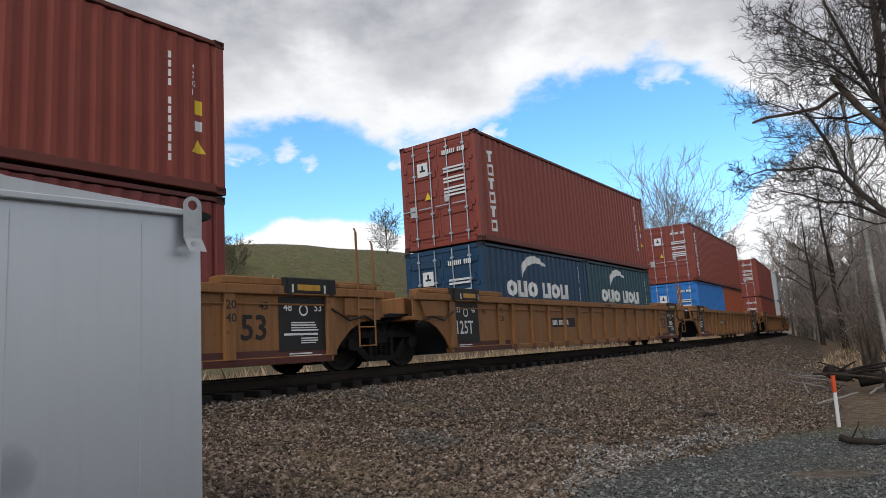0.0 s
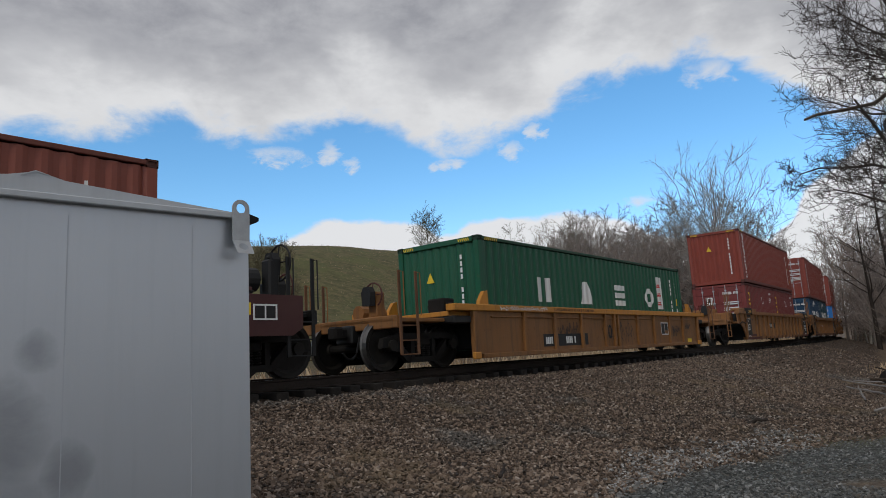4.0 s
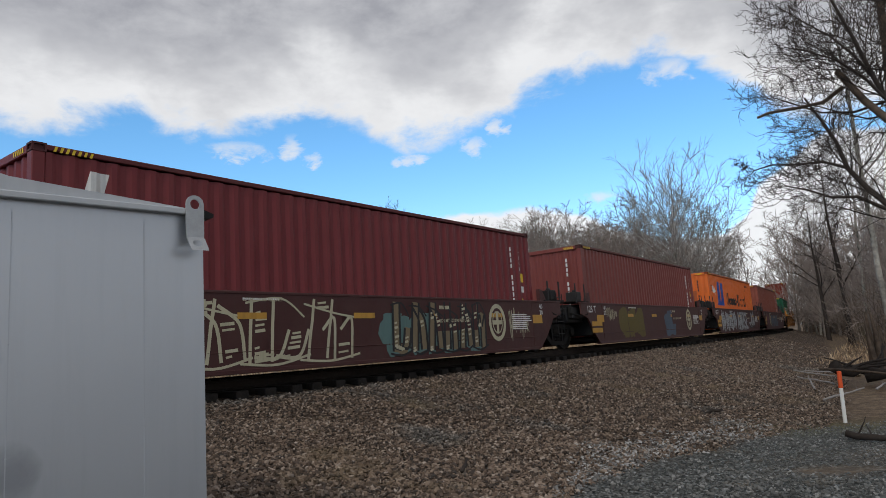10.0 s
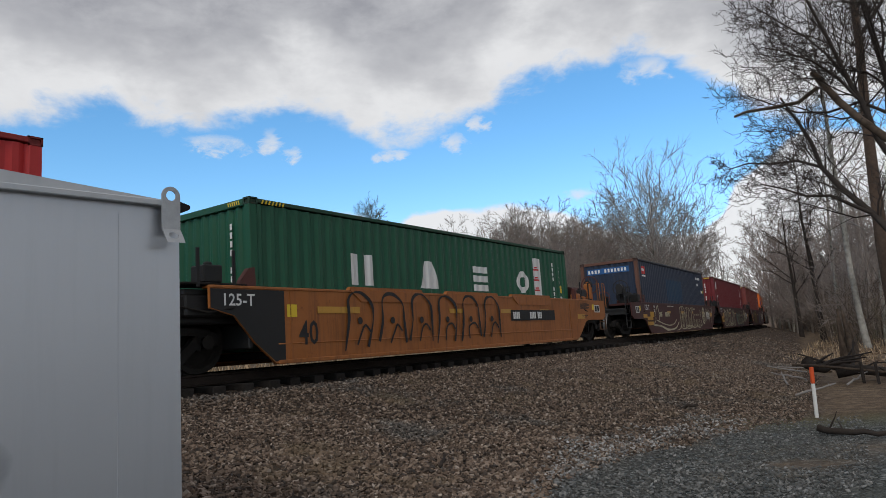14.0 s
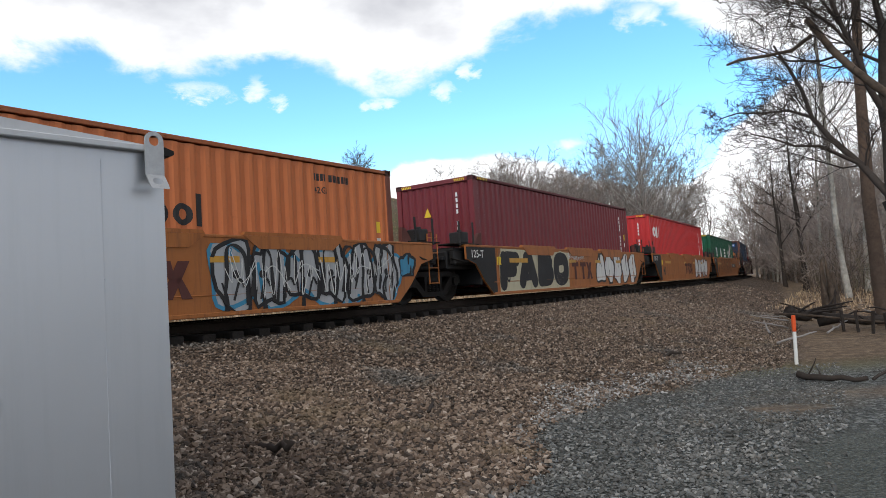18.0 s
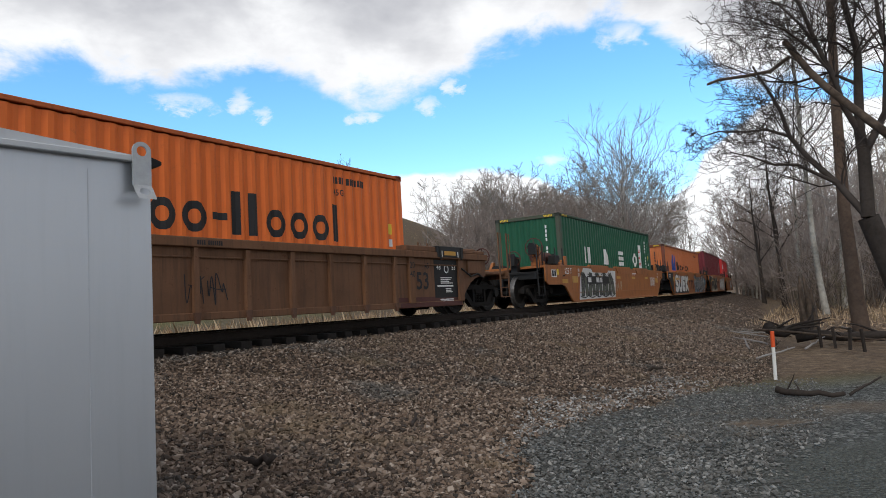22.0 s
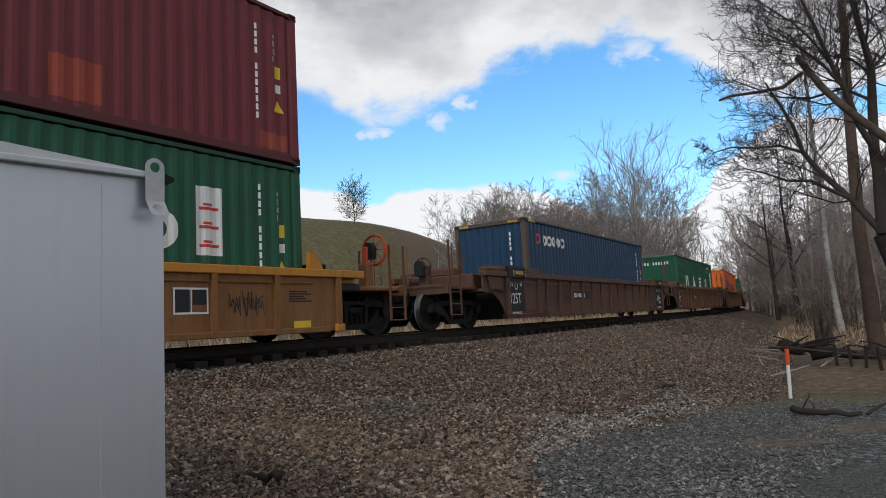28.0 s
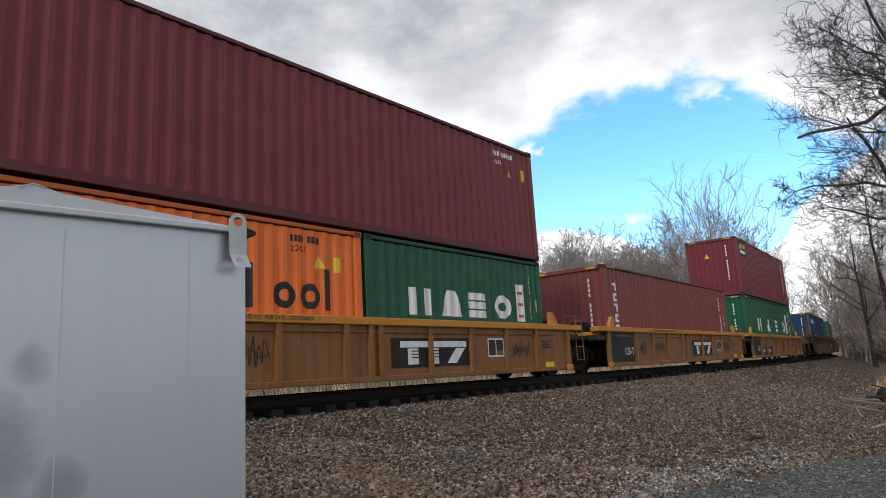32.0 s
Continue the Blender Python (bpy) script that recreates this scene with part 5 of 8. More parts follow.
def wheel_mesh():
    bm = bmesh.new()
    prof = [(0.0, -0.07), (0.10, -0.07), (0.13, -0.035), (0.34, -0.01), (0.40, -0.065), (WR - 0.006, -0.07), (WR, 0.0), (WR, 0.035), (WR + 0.027, 0.05), (WR + 0.027, 0.068), (0.40, 0.068), (0.34, 0.025), (0.13, 0.03), (0.10, 0.07), (0.0, 0.07)]
    n, rings = 28, []
    for i in range(n):
        a = i * math.tau / n
        rings.append([bm.verts.new((r * math.cos(a), y, r * math.sin(a))) for r, y in prof])
    for i in range(n):
        p, q = rings[i], rings[(i + 1) % n]
        for j in range(len(prof) - 1):
            if prof[j][0] == 0 and prof[j + 1][0] == 0:
                continue
            try:
                bm.faces.new((p[j], q[j], q[j + 1], p[j + 1]))
            except ValueError:
                pass
    bmesh.ops.remove_doubles(bm, verts=bm.verts[:], dist=1e-5)
    bmesh.ops.recalc_face_normals(bm, faces=bm.faces[:])
    return bm


def rimmed_wheel():
    """A wheel whose running band is polished by the rail."""
    me = mesh("wheel", wheel_mesh(), TREAD)
    me.materials.append(plain("polished_rim", (0.17, 0.165, 0.16), 0.35, 0.8, 0.2, 40, 0.05))
    for p in me.polygons:
        if all(math.hypot(me.vertices[i].co.x, me.vertices[i].co.z) > WR - 0.012 for i in p.vertices):
            p.material_index = 1
    return me


def truck(o):
    t = thing("rail_truck", "dark cast steel two-axle freight truck under the well cars", "railway truck", "trucks under the train")
    for y in (-0.99, 0.99):
        f = part("side_frame", cached("frame", lambda: mesh("side_frame", frame_mesh(), STEEL)), None, t, at=pose(0, y, 0))
        for x in (-0.16, 0.0, 0.16):
            part("coil_spring", cached("spring", lambda: mesh("coil_spring", spring_mesh(), STEEL)), None, f, at=pose(x, 0, 0))
        for x in (-0.89, 0.89):
            part("bearing_cap", cached("cap", lambda: mesh("bearing_cap", tube(bmesh.new(), [(0, -0.10, 0), (0, 0.06, 0)], 0.11, 12), TREAD)), None, f, "round bearing end cap", pose(x, -0.02 if y < 0 else 0.02, WR, 0, 0, 0 if y < 0 else 180))
    part("bolster", cached("bolster", lambda: mesh("bolster", boxes((-0.22, 0.22, -1.05, 1.05, 0.46, 0.68), bevel=0.03), STEEL)), None, t)
    for x in (-0.89, 0.89):
        w = part("wheelset", cached("axle", lambda: mesh("wheelset", tube(bmesh.new(), [(0, -0.9, 0), (0, 0.9, 0)], 0.085, 10), STEEL)), None, t, at=pose(x, 0, WR))
        for y in (-0.7525, 0.7525):
            part("wheel", cached("wheel", rimmed_wheel), None, w, "dark steel wheel with a worn tread", pose(0, y, 0, 0, 0, 0 if y < 0 else 180))
        WHEELSETS.append((w, x))
        part("brake_beam", cached("beam", lambda: mesh("brake_beam", boxes((-0.05, 0.05, -0.7, 0.7, 0.32, 0.42), bevel=0.015), STEEL)), None, t, at=pose(0.36 if x > 0 else -0.36, 0, 0))
    TRAIN.append((t, o, 0.0))
    return t


# ---- well cars ----
NEAR = -1.50


def both(name, key, make, mat, car, label=""):
    """A mirrored pair of parts, one a side."""
    me = cached((name, key, mat.name), lambda: mesh(name, make(), mat))
    part(name, me, None, car, label)
    part(name, me, None, car, label, pose(0, 0, 0, 0, 0, 180))


def ladder(car, x, mat, z0, z1, w=0.42, y=-1.52):
    """An end ladder: two stiles and its rungs."""
    for a in (-w / 2, w / 2):
        part("ladder_stile", tube(bmesh.new(), [(x + a, y, z0), (x + a, y, z1)], 0.016, 6), mat, car)
    z = z0 + 0.02
    while z < z1:
        part("rung", cached(("rung", mat.name, w), lambda: mesh("rung", tube(bmesh.new(), [(-w / 2, 0, 0), (w / 2, 0, 0)], 0.013, 6), mat)), None, car, at=pose(x, y, z))
        z += 0.34


def grab(car, pts, mat, r=0.016, name="handrail"):
    part(name, tube(bmesh.new(), pts, r, 6), mat, car)


def brake_wheel(car, x, y, z, mat, r=0.20):
    """A hand brake: dark geared housing with a small dished wheel before it."""
    hs = bmesh.new()
    prism(hs, [(y - 0.11, z - 0.32), (y + 0.11, z - 0.32), (y + 0.13, z - 0.06), (y + 0.07, z + 0.05), (y - 0.07, z + 0.05), (y - 0.13, z - 0.06)], x - 0.09, x + 0.05, "x")
    part("brake_housing", hs, BLACK, car, "dark hand brake housing")
    bm = bmesh.new()
    ringp = [(x + 0.12, y + r * math.cos(i * math.tau / 14), z - 0.1 + r * math.sin(i * math.tau / 14)) for i in range(15)]
    tube(bm, ringp, 0.018 if r < 0.33 else 0.032, 6)
    for i in range(4 if r < 0.33 else 8):
        a = i * math.tau / (4 if r < 0.33 else 8)
        tube(bm, [(x + 0.08, y, z - 0.1), (x + 0.12, y + r * math.cos(a), z - 0.1 + r * math.sin(a))], 0.012, 5)
    part("brake_wheel", bm, mat, car, "small spoked hand brake wheel")


def end_gear(car, x, body, kind, sg, hb=None, tall=False):
    """What lies past the well at one end (sg: -1 rear, 1 front): coupler or joint."""
    if kind == "coupler":
        e = x + sg * 1.55
        lo, hi = min(x, e), max(x, e)
        part("end_deck", boxes((lo, hi, -1.25, 1.25, 0.98, 1.06), (min(e, e - sg * 0.12), max(e, e - sg * 0.12), -1.35, 1.35, 0.86, 1.10), bevel=0.015), body, car)
        part("draft_sill", boxes((min(x - sg * 1.0, e + sg * 0.1), max(x - sg * 1.0, e + sg * 0.1), -0.24, 0.24, 0.62, 0.98), bevel=0.03), BLACK, car)
        k = bmesh.new()
        a, b = sorted((e, e + sg * 0.36))
        box(k, a, b, -0.11, 0.11, 0.72, 0.93, 0.03)
        a, b = sorted((e + sg * 0.26, e + sg * 0.48))
        box(k, a, b, -0.20, 0.06, 0.70, 0.96, 0.04)
        part("coupler", k, STEEL, car, "cast steel knuckle coupler")
        hose = curve([(0, 0), (0.2, -0.35), (0.5, -0.42), (0.75, -0.3)])
        grab(car, [(e + sg * a * 0.6, -0.35, 0.75 + b) for a, b in hose], BLACK, 0.022, "air_hose")
        for y in (-1.36, 1.36):
            s = -1 if y < 0 else 1
            top = 2.15 if tall else 1.95
            post_mat = body if tall or body is BLACK else BROWN3
            for q in (0.1, 0.58):
                part("stanchion", boxes((e - sg * q - 0.035, e - sg * q + 0.035, y - 0.012, y + 0.012, 0.35, top), bevel=0.004), post_mat, car, "flat upright corner post")
                grab(car, [(e - sg * q + 0.07, y - 0.05, 1.1), (e - sg * q + 0.07, y - 0.05, top - 0.03), (e - sg * q, y - 0.02, top - 0.03)], body, 0.012)
            for z in (0.36, 0.62, 0.9):
                part("rung", cached(("rung", post_mat.name, 0.48), lambda: mesh("rung", tube(bmesh.new(), [(-0.24, 0, 0), (0.24, 0, 0)], 0.014, 6), post_mat)), None, car, at=pose(e - sg * 0.34, y, z))
        if hb:
            bx = e - sg * 0.35
            part("brake_stand", boxes((bx - 0.12, bx + 0.12, -0.62, -0.38, 1.06, 1.62), (bx - 0.2, bx + 0.2, -0.8, -0.2, 1.06, 1.12), bevel=0.02), body, car)
            bright = hb.name == "brake_red"
            part("brake_post", boxes((bx - 0.05, bx + 0.05, -0.56, -0.44, 1.5, 2.0 if bright else 1.6), bevel=0.015), hb, car)
            brake_wheel(car, bx + sg * 0.2, -0.5, 2.05 if bright else 1.66, hb, 0.34 if bright else 0.24)
        v = bmesh.new()
        bx = x + sg * 0.55
        tube(v, [(bx - 0.35, 0.35, 1.26), (bx + 0.35, 0.35, 1.26)], 0.17, 10)
        part("air_reservoir", v, body, car, "round air tank on the end deck")
    else:
        a, b = sorted((x - sg * 0.2, x + sg * 0.42))
        part("end_deck", boxes((a, b, -1.15, 1.15, 0.98, 1.07), bevel=0.015), BLACK if sg < 0 else body, car)
        j = bmesh.new()
        a, b = sorted((x - sg * 0.9, x + sg * 0.55))
        box(j, a, b, -0.34, 0.34, 0.66, 0.99, 0.05)
        part("articulated_joint", j, STEEL, car, "heavy steel joint between two wells")
        if sg > 0:
            if tall:
                ladder(car, x - 0.45, body, 0.42, 1.5, 0.42, -1.53)
                for q, top in ((-0.66, 2.55), (-0.24, 2.35)):
                    grab(car, [(x + q, -1.53, 1.3), (x + q, -1.53, top), (x + q + 0.02, -1.48, top + 0.06), (x + q + 0.1, -1.44, top), (x + q + 0.1, -1.44, 1.5)], body, 0.02)
            else:
                ladder(car, x + 0.02, body, 0.42, 1.55, 0.36, -1.42)
            grab(car, [(x - 0.3, -1.2, 1.06), (x - 0.3, -1.2, 1.62), (x + 0.3, -1.2, 1.62), (x + 0.3, -1.2, 1.06)], body)
        hose = [(x - sg * 1.2, -1.1, 1.05), (x - sg * 0.7, -1.15, 0.98), (x - sg * 0.2, -1.05, 1.02), (x + sg * 0.4, -0.8, 0.9)]
        grab(car, hose, BLACK, 0.024, "air_hose")


def centre_sill(car, x0, x1):
    """Dark under-structure over each end's truck; the black also paints in the shade there."""
    for sg in (-1, 1):
        a, b = sorted((sg * x0, sg * x1))
        part("centre_sill", boxes((a, b, -0.62, 0.62, 0.52, 0.97), bevel=0.03), BLACK, car)


def ear(car, x, mat, sg):
    """Guide ears that steer a container into the well."""
    for y in (-1.36, 1.36):
        bm = bmesh.new()
        prism(bm, [(x, 1.30), (x + sg * 0.34, 1.30), (x + sg * 0.30, 1.44), (x + sg * 0.14, 1.64), (x + sg * 0.02, 1.66)], y - 0.05, y + 0.05)
        part("container_guide", bm, mat, car, "bent steel container guide")


def decal_frame(x, z0, z1, w):
    """A thin raised frame on the near side plate."""
    bm = bmesh.new()
    for a, b, c, d in ((x - w / 2, x + w / 2, z0, z0 + 0.025), (x - w / 2, x + w / 2, z1 - 0.025, z1), (x - w / 2, x - w / 2 + 0.025, z0 + 0.025, z1 - 0.025), (x + w / 2 - 0.025, x + w / 2, z0 + 0.025, z1 - 0.025), (x - 0.012, x + 0.012, z0 + 0.025, z1 - 0.025)):
        box(bm, a, b, NEAR - 0.010, NEAR + 0.002, c, d)
    return bm


def floor_of(car, half, z=0.27):
    me = cached(("floor", z), lambda: mesh("cross_bearer", boxes((-0.35, 0.35, -1.3, 1.3, z, z + 0.12), bevel=0.02), STEEL))
    for x in (-half + 0.4, -half / 2, 0, half / 2, half - 0.4):
        part("cross_bearer", me, None, car, "dark cross bearer of the well", pose(x, 0, 0))


def car53(label, o, front="joint", rear="joint", seed=0, body=None, hb=None):
    """A long ribbed well for 53-foot boxes; pitch 19.7 between trucks."""
    car = thing("well_car", label, "freight car", "well cars of the train")
    H0, H1 = 0.22, 1.40
    arch = [(8.15, H0), (8.35, 0.50), (8.62, 0.74), (8.92, 0.88), (9.42, 0.92), (9.42, H1)]
    outline = [(-a, b) for a, b in arch[::-1]] + arch
    both("side_plate", "53", lambda: prism(bmesh.new(), outline, NEAR + 0.05, NEAR + 0.09), body, car)
    both("top_chord", "53", lambda: boxes((-9.42, 9.42, NEAR - 0.045, NEAR + 0.16, H1 - 0.08, H1 + 0.07), bevel=0.012), body, car)
    both("bottom_chord", "53", lambda: boxes((-8.15, 8.15, NEAR + 0.01, NEAR + 0.2, H0 - 0.02, H0 + 0.10), bevel=0.012), body, car)
    both("stiffener", "53", lambda: tube(bmesh.new(), [(-8.2, NEAR + 0.035, 1.17), (8.2, NEAR + 0.035, 1.17)], 0.018, 6), body, car)
    rib = cached(("rib", body.name), lambda: mesh("rib", prism(bmesh.new(), [(-0.045, H0 + 0.08), (0.045, H0 + 0.08), (0.045, H1 - 0.09), (-0.045, H1 - 0.09)], NEAR - 0.03, NEAR + 0.06), body))
    foot = cached(("foot", body.name), lambda: mesh("rib_foot", prism(bmesh.new(), [(-0.06, H0 + 0.10), (0.06, H0 + 0.10), (0.03, H0 - 0.07), (-0.03, H0 - 0.07)], NEAR - 0.035, NEAR + 0.02), BROWN2))
    n = 12
    for i in range(n):
        x = -5.45 + i * (10.9 / (n - 1))
        part("rib", rib, None, car, at=pose(x, 0, 0))
        part("rib", rib, None, car, at=pose(-x, 0, 0, 0, 0, 180))
        part("rib_foot", foot, None, car, at=pose(x, 0, 0))
    for sx in (-1, 1):
        for xx in (6.05, 8.1):
            part("end_post", cached(("post", body.name), lambda: mesh("end_post", boxes((-0.10, 0.10, NEAR - 0.02, NEAR + 0.08, H0 + 0.08, H1 - 0.06), bevel=0.01), body)), None, car, at=pose(sx * xx, 0, 0))
        a, b = sorted((sx * 5.9, sx * 8.9))
        part("end_box", boxes((a, b, NEAR + 0.0, NEAR + 0.42, H1 + 0.072, H1 + 0.20), bevel=0.02), body, car)
        part("end_box", boxes((a, b, -NEAR - 0.42, -NEAR, H1 + 0.072, H1 + 0.20), bevel=0.02), body, car)
        a, b = sorted((sx * 7.05, sx * 8.2))
        part("black_cover", boxes((a, b, NEAR - 0.055, NEAR + 0.3, H1 - 0.05, H1 + 0.215), bevel=0.012), BLACK, car, "black painted end cover")
        for q in (a + 0.12, b - 0.12):
            part("strap", boxes((q - 0.03, q + 0.03, NEAR - 0.075, NEAR - 0.05, H1 - 0.1, H1 + 0.2), bevel=0.006), BLACK, car)
        part("chord_cap", boxes((min(sx * 8.25, sx * 9.3), max(sx * 8.25, sx * 9.3), NEAR - 0.02, NEAR + 0.25, H1 + 0.072, H1 + 0.16), bevel=0.02), body, car)
        part("end_gusset", prism(bmesh.new(), [(sx * 8.45, 0.99), (sx * 9.1, 0.99), (sx * 9.25, 1.30), (sx * 8.45, 1.30)], NEAR - 0.012, NEAR + 0.045), body, car)
        part("cross_box", boxes((min(sx * 8.7, sx * 9.3), max(sx * 8.7, sx * 9.3), -1.1, 1.1, 1.0, 1.42), (min(sx * 8.8, sx * 9.2), max(sx * 8.8, sx * 9.2), -0.5, 0.5, 1.42, 1.62), bevel=0.03), body, car, "raised cross box over the truck")
        grab(car, [(sx * 8.1, NEAR - 0.03, 1.1), (sx * 8.5, NEAR - 0.05, 0.9), (sx * 8.9, NEAR - 0.03, 0.98), (sx * 9.3, NEAR + 0.05, 0.86)], BLACK, 0.02, "air_hose")
        part("bulkhead", boxes((sx * 8.05 - 0.05, sx * 8.05 + 0.05, -1.4, 1.4, 0.2, H1), bevel=0.02), BLACK, car)
        a, b = sorted((sx * 8.3, sx * 9.42))
        part("end_floor", boxes((a, b, -1.4, 1.4, 0.92, 1.0), bevel=0.01), body, car)
        # stencilled panels
        a, b = sorted((sx * 7.0, sx * 8.05))
        f0 = NEAR + 0.05
        decal("panel_black", [rect(a, b, 0.40, 1.30)], BLACK, car, None, 0.006, f0, "black stencil panel")
        decal("panel_oxide", [rect(min(sx * 5.6, sx * 8.05), max(sx * 5.6, sx * 8.05), H0 + 0.11, 0.43)], OXIDE, car, None, 0.004, f0, "rust-red strip")
        decal("panel_oxide", [rect(min(sx * 5.6, sx * 8.1), max(sx * 5.6, sx * 8.1), H0 - 0.01, H0 + 0.09)], OXIDE, car, None, 0.003, NEAR + 0.01, "rust-red strip")
        decal("reflector", [rect(a + 0.32, a + 0.82, 1.40, 1.50)], AMBER, car, None, 0.022, NEAR - 0.045)
        decal("tab", [rect(a + 0.2, a + 0.24, 1.36, 1.5), rect(a + 0.9, a + 0.94, 1.36, 1.5)], WHITE, car, None, 0.022, NEAR - 0.045)
        t = []
        if sx < 0:
            t += word("125T", a + 0.14, 0.60, 0.30, 0.84) + word("53", a + 0.16, 1.08, 0.12) + word("48", a + 0.74, 1.08, 0.12)
            w2 = word("45", -6.85, 1.05, 0.13)
            rib_w = word("40", -6.14, 1.08, 0.14) + word("20", -6.14, 0.88, 0.14)
        else:
            t += word("48", a + 0.1, 1.06, 0.13) + word("53", a + 0.76, 1.06, 0.13) + lines_of(a + 0.25, 0.86, 0.6, 4, 0.022, seed) + lines_of(a + 0.1, 0.66, 0.85, 1, 0.035, seed) + lines_of(a + 0.45, 0.60, 0.4, 3, 0.02, seed + 1)
            w2 = word("53", 6.28, 0.60, 0.40, 0.95) + word("45", 6.62, 1.08, 0.13)
            rib_w = word("20", 5.97, 1.08, 0.14) + word("40", 5.97, 0.88, 0.14)
        decal("stencil", t + lines_of(a + 0.2, 0.35, 0.7, 2, 0.022, seed + 3), WHITE, car, None, 0.012, f0)
        decal("stencil", rib_w, INK, car, None, 0.004, NEAR - 0.02)
        decal("stencil", w2, INK, car, None, 0.012, f0)
        decal("emblem_disc", ring(a + 0.52, 1.08, 0.10, 0.10, 0.03), WHITE, car, None, 0.012, f0)
    decal("plate_number", [rect(-3.3, -1.7, 0.72, 0.98)], BLACK, car, None, 0.006, NEAR + 0.05, "black number board")
    decal("number", code_bars(-3.2, 0.78, 0.14, 13), WHITE, car, None, 0.012, NEAR + 0.05)
    decal("chord_number", code_bars(0.5, H1 - 0.045, 0.07, 12), INK, car, None, 0.004, NEAR - 0.045)
    floor_of(car, 7.9)
    centre_sill(car, 8.3, 9.6)
    end_gear(car, 9.42, body, front, 1, hb, True)
    end_gear(car, -9.42, body, rear, -1, hb, True)
    TRAIN.append((car, o, 0.0))
    return car


def car40_ribbed(label, o, front="joint", rear="joint", seed=0, body=None, board=True, hb=None, lone=False):
    """A yellow ribbed 40-foot well; pitch 15.85 between trucks."""
    car = thing("well_car", label, "freight car", "well cars of the train")
    H0, H1 = 0.22, 1.22
    outline = [(-6.88, H0), (6.88, H0), (6.9, 0.26), (6.9, H1), (-6.9, H1), (-6.9, 0.26)]
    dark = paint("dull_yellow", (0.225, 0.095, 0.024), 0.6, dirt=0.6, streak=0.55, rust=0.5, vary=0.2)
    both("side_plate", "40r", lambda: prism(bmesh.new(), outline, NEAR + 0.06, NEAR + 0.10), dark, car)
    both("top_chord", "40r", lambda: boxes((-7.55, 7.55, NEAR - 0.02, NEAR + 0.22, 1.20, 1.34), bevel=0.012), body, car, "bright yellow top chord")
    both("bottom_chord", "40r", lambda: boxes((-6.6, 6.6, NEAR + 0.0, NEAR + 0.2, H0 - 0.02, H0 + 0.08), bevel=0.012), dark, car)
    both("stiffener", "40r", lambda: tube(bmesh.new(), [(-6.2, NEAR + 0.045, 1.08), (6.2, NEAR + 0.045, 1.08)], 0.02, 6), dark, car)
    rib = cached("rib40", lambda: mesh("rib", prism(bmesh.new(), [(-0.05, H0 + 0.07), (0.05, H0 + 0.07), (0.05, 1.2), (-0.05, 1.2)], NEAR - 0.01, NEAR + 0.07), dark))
    for sx in (-6.84, 6.84):
        part("end_post", cached(("post40r", body.name), lambda: mesh("end_post", boxes((-0.07, 0.07, NEAR - 0.015, NEAR + 0.08, H0 - 0.02, 1.2), bevel=0.01), dark)), None, car, at=pose(sx, 0, 0))
        part("foot_bracket", boxes((sx - 0.12, sx + 0.12, NEAR - 0.03, NEAR + 0.05, H0 - 0.03, H0 + 0.12), bevel=0.02), body, car)
    for x in (-4.9, -3.5, -2.1, -0.7, 0.12, -0.12, 1.5, 2.8, 4.1, 5.35):
        part("rib", rib, None, car, at=pose(x, 0, 0))
        part("rib", rib, None, car, at=pose(-x, 0, 0, 0, 0, 180))
    f0 = NEAR + 0.06
    if lone:
        decal("panel_dark", [rect(-4.05, -1.75, 0.38, 0.68)], BLACK, car, None, 0.005, f0, "black number board")
    else:
        decal("panel_black", [rect(-6.62, -5.0, 0.32, 1.18)] + ([] if board else [rect(-5.0, -1.8, 0.32, 0.70)]), BLACK, car, None, 0.005, f0, "black painted end panel")
        decal("stencil", word("125-T", -5.68, 0.53, 0.21), WHITE, car, None, 0.011, f0)
        decal("stencil", word("A" if not board else "E", -6.72, 0.72, 0.16), AMBER, car, None, 0.011, f0)
    decal("stencil", word("40", -4.55 if board else -0.75 if lone else 0.72, 0.50, 0.42, 0.85), INK, car, None, 0.011, f0)
    if board:
        decal("emblem_board", [rect(0.42, 2.95, 0.42, 0.98)], BLACK, car, None, 0.005, f0, "black board with a white emblem")
        x = 0.66
        e = [rect(x, x + 2.0, 0.80, 0.92), rect(x + 0.2, x + 0.5, 0.48, 0.78), rect(x + 0.8, x + 1.1, 0.48, 0.78), [(x + 1.35, 0.48), (x + 1.65, 0.48), (x + 1.95, 0.78), (x + 1.65, 0.78)]]
        decal("emblem", e, WHITE, car, None, 0.011, f0, "white emblem in plain shapes")
        decal("emblem", [rect(x + 0.3, x + 1.4, 0.60 + 0.06 * i, 0.62 + 0.06 * i) for i in range(3)], BLACK, car, None, 0.016, f0)
    else:
        decal("number", code_bars(-3.95 if lone else -4.45, 0.44, 0.17, 4, False, 0.2) + code_bars(-2.95 if lone else -3.15, 0.44, 0.17, 6, False, 0.2), WHITE, car, None, 0.011, f0)
    decal("notice", word("52,900 LBS. MAX. GROSS WT. FOR 20 FT. CONTAINER", -3.55, 1.232, 0.08, 0.95), INK, car, None, 0.004, NEAR - 0.02)
    decal("notice_frame", frame_of(3.42, 4.02, 0.58, 0.98, 0.03) + [rect(3.71, 3.73, 0.61, 0.95)], WHITE, car, None, 0.009, f0)
    decal("notice_print", [rect(3.45, 3.69, 0.61, 0.95), rect(3.75, 3.99, 0.72, 0.95)], INK, car, None, 0.006, f0)
    decal("notice_print", lines_of(5.65, 0.92, 0.55, 5, 0.022, seed), INK, car, None, 0.006, f0)
    decal("sticker", [rect(5.75, 6.15, 0.30, 0.42)], YELLOW, car, None, 0.006, f0)
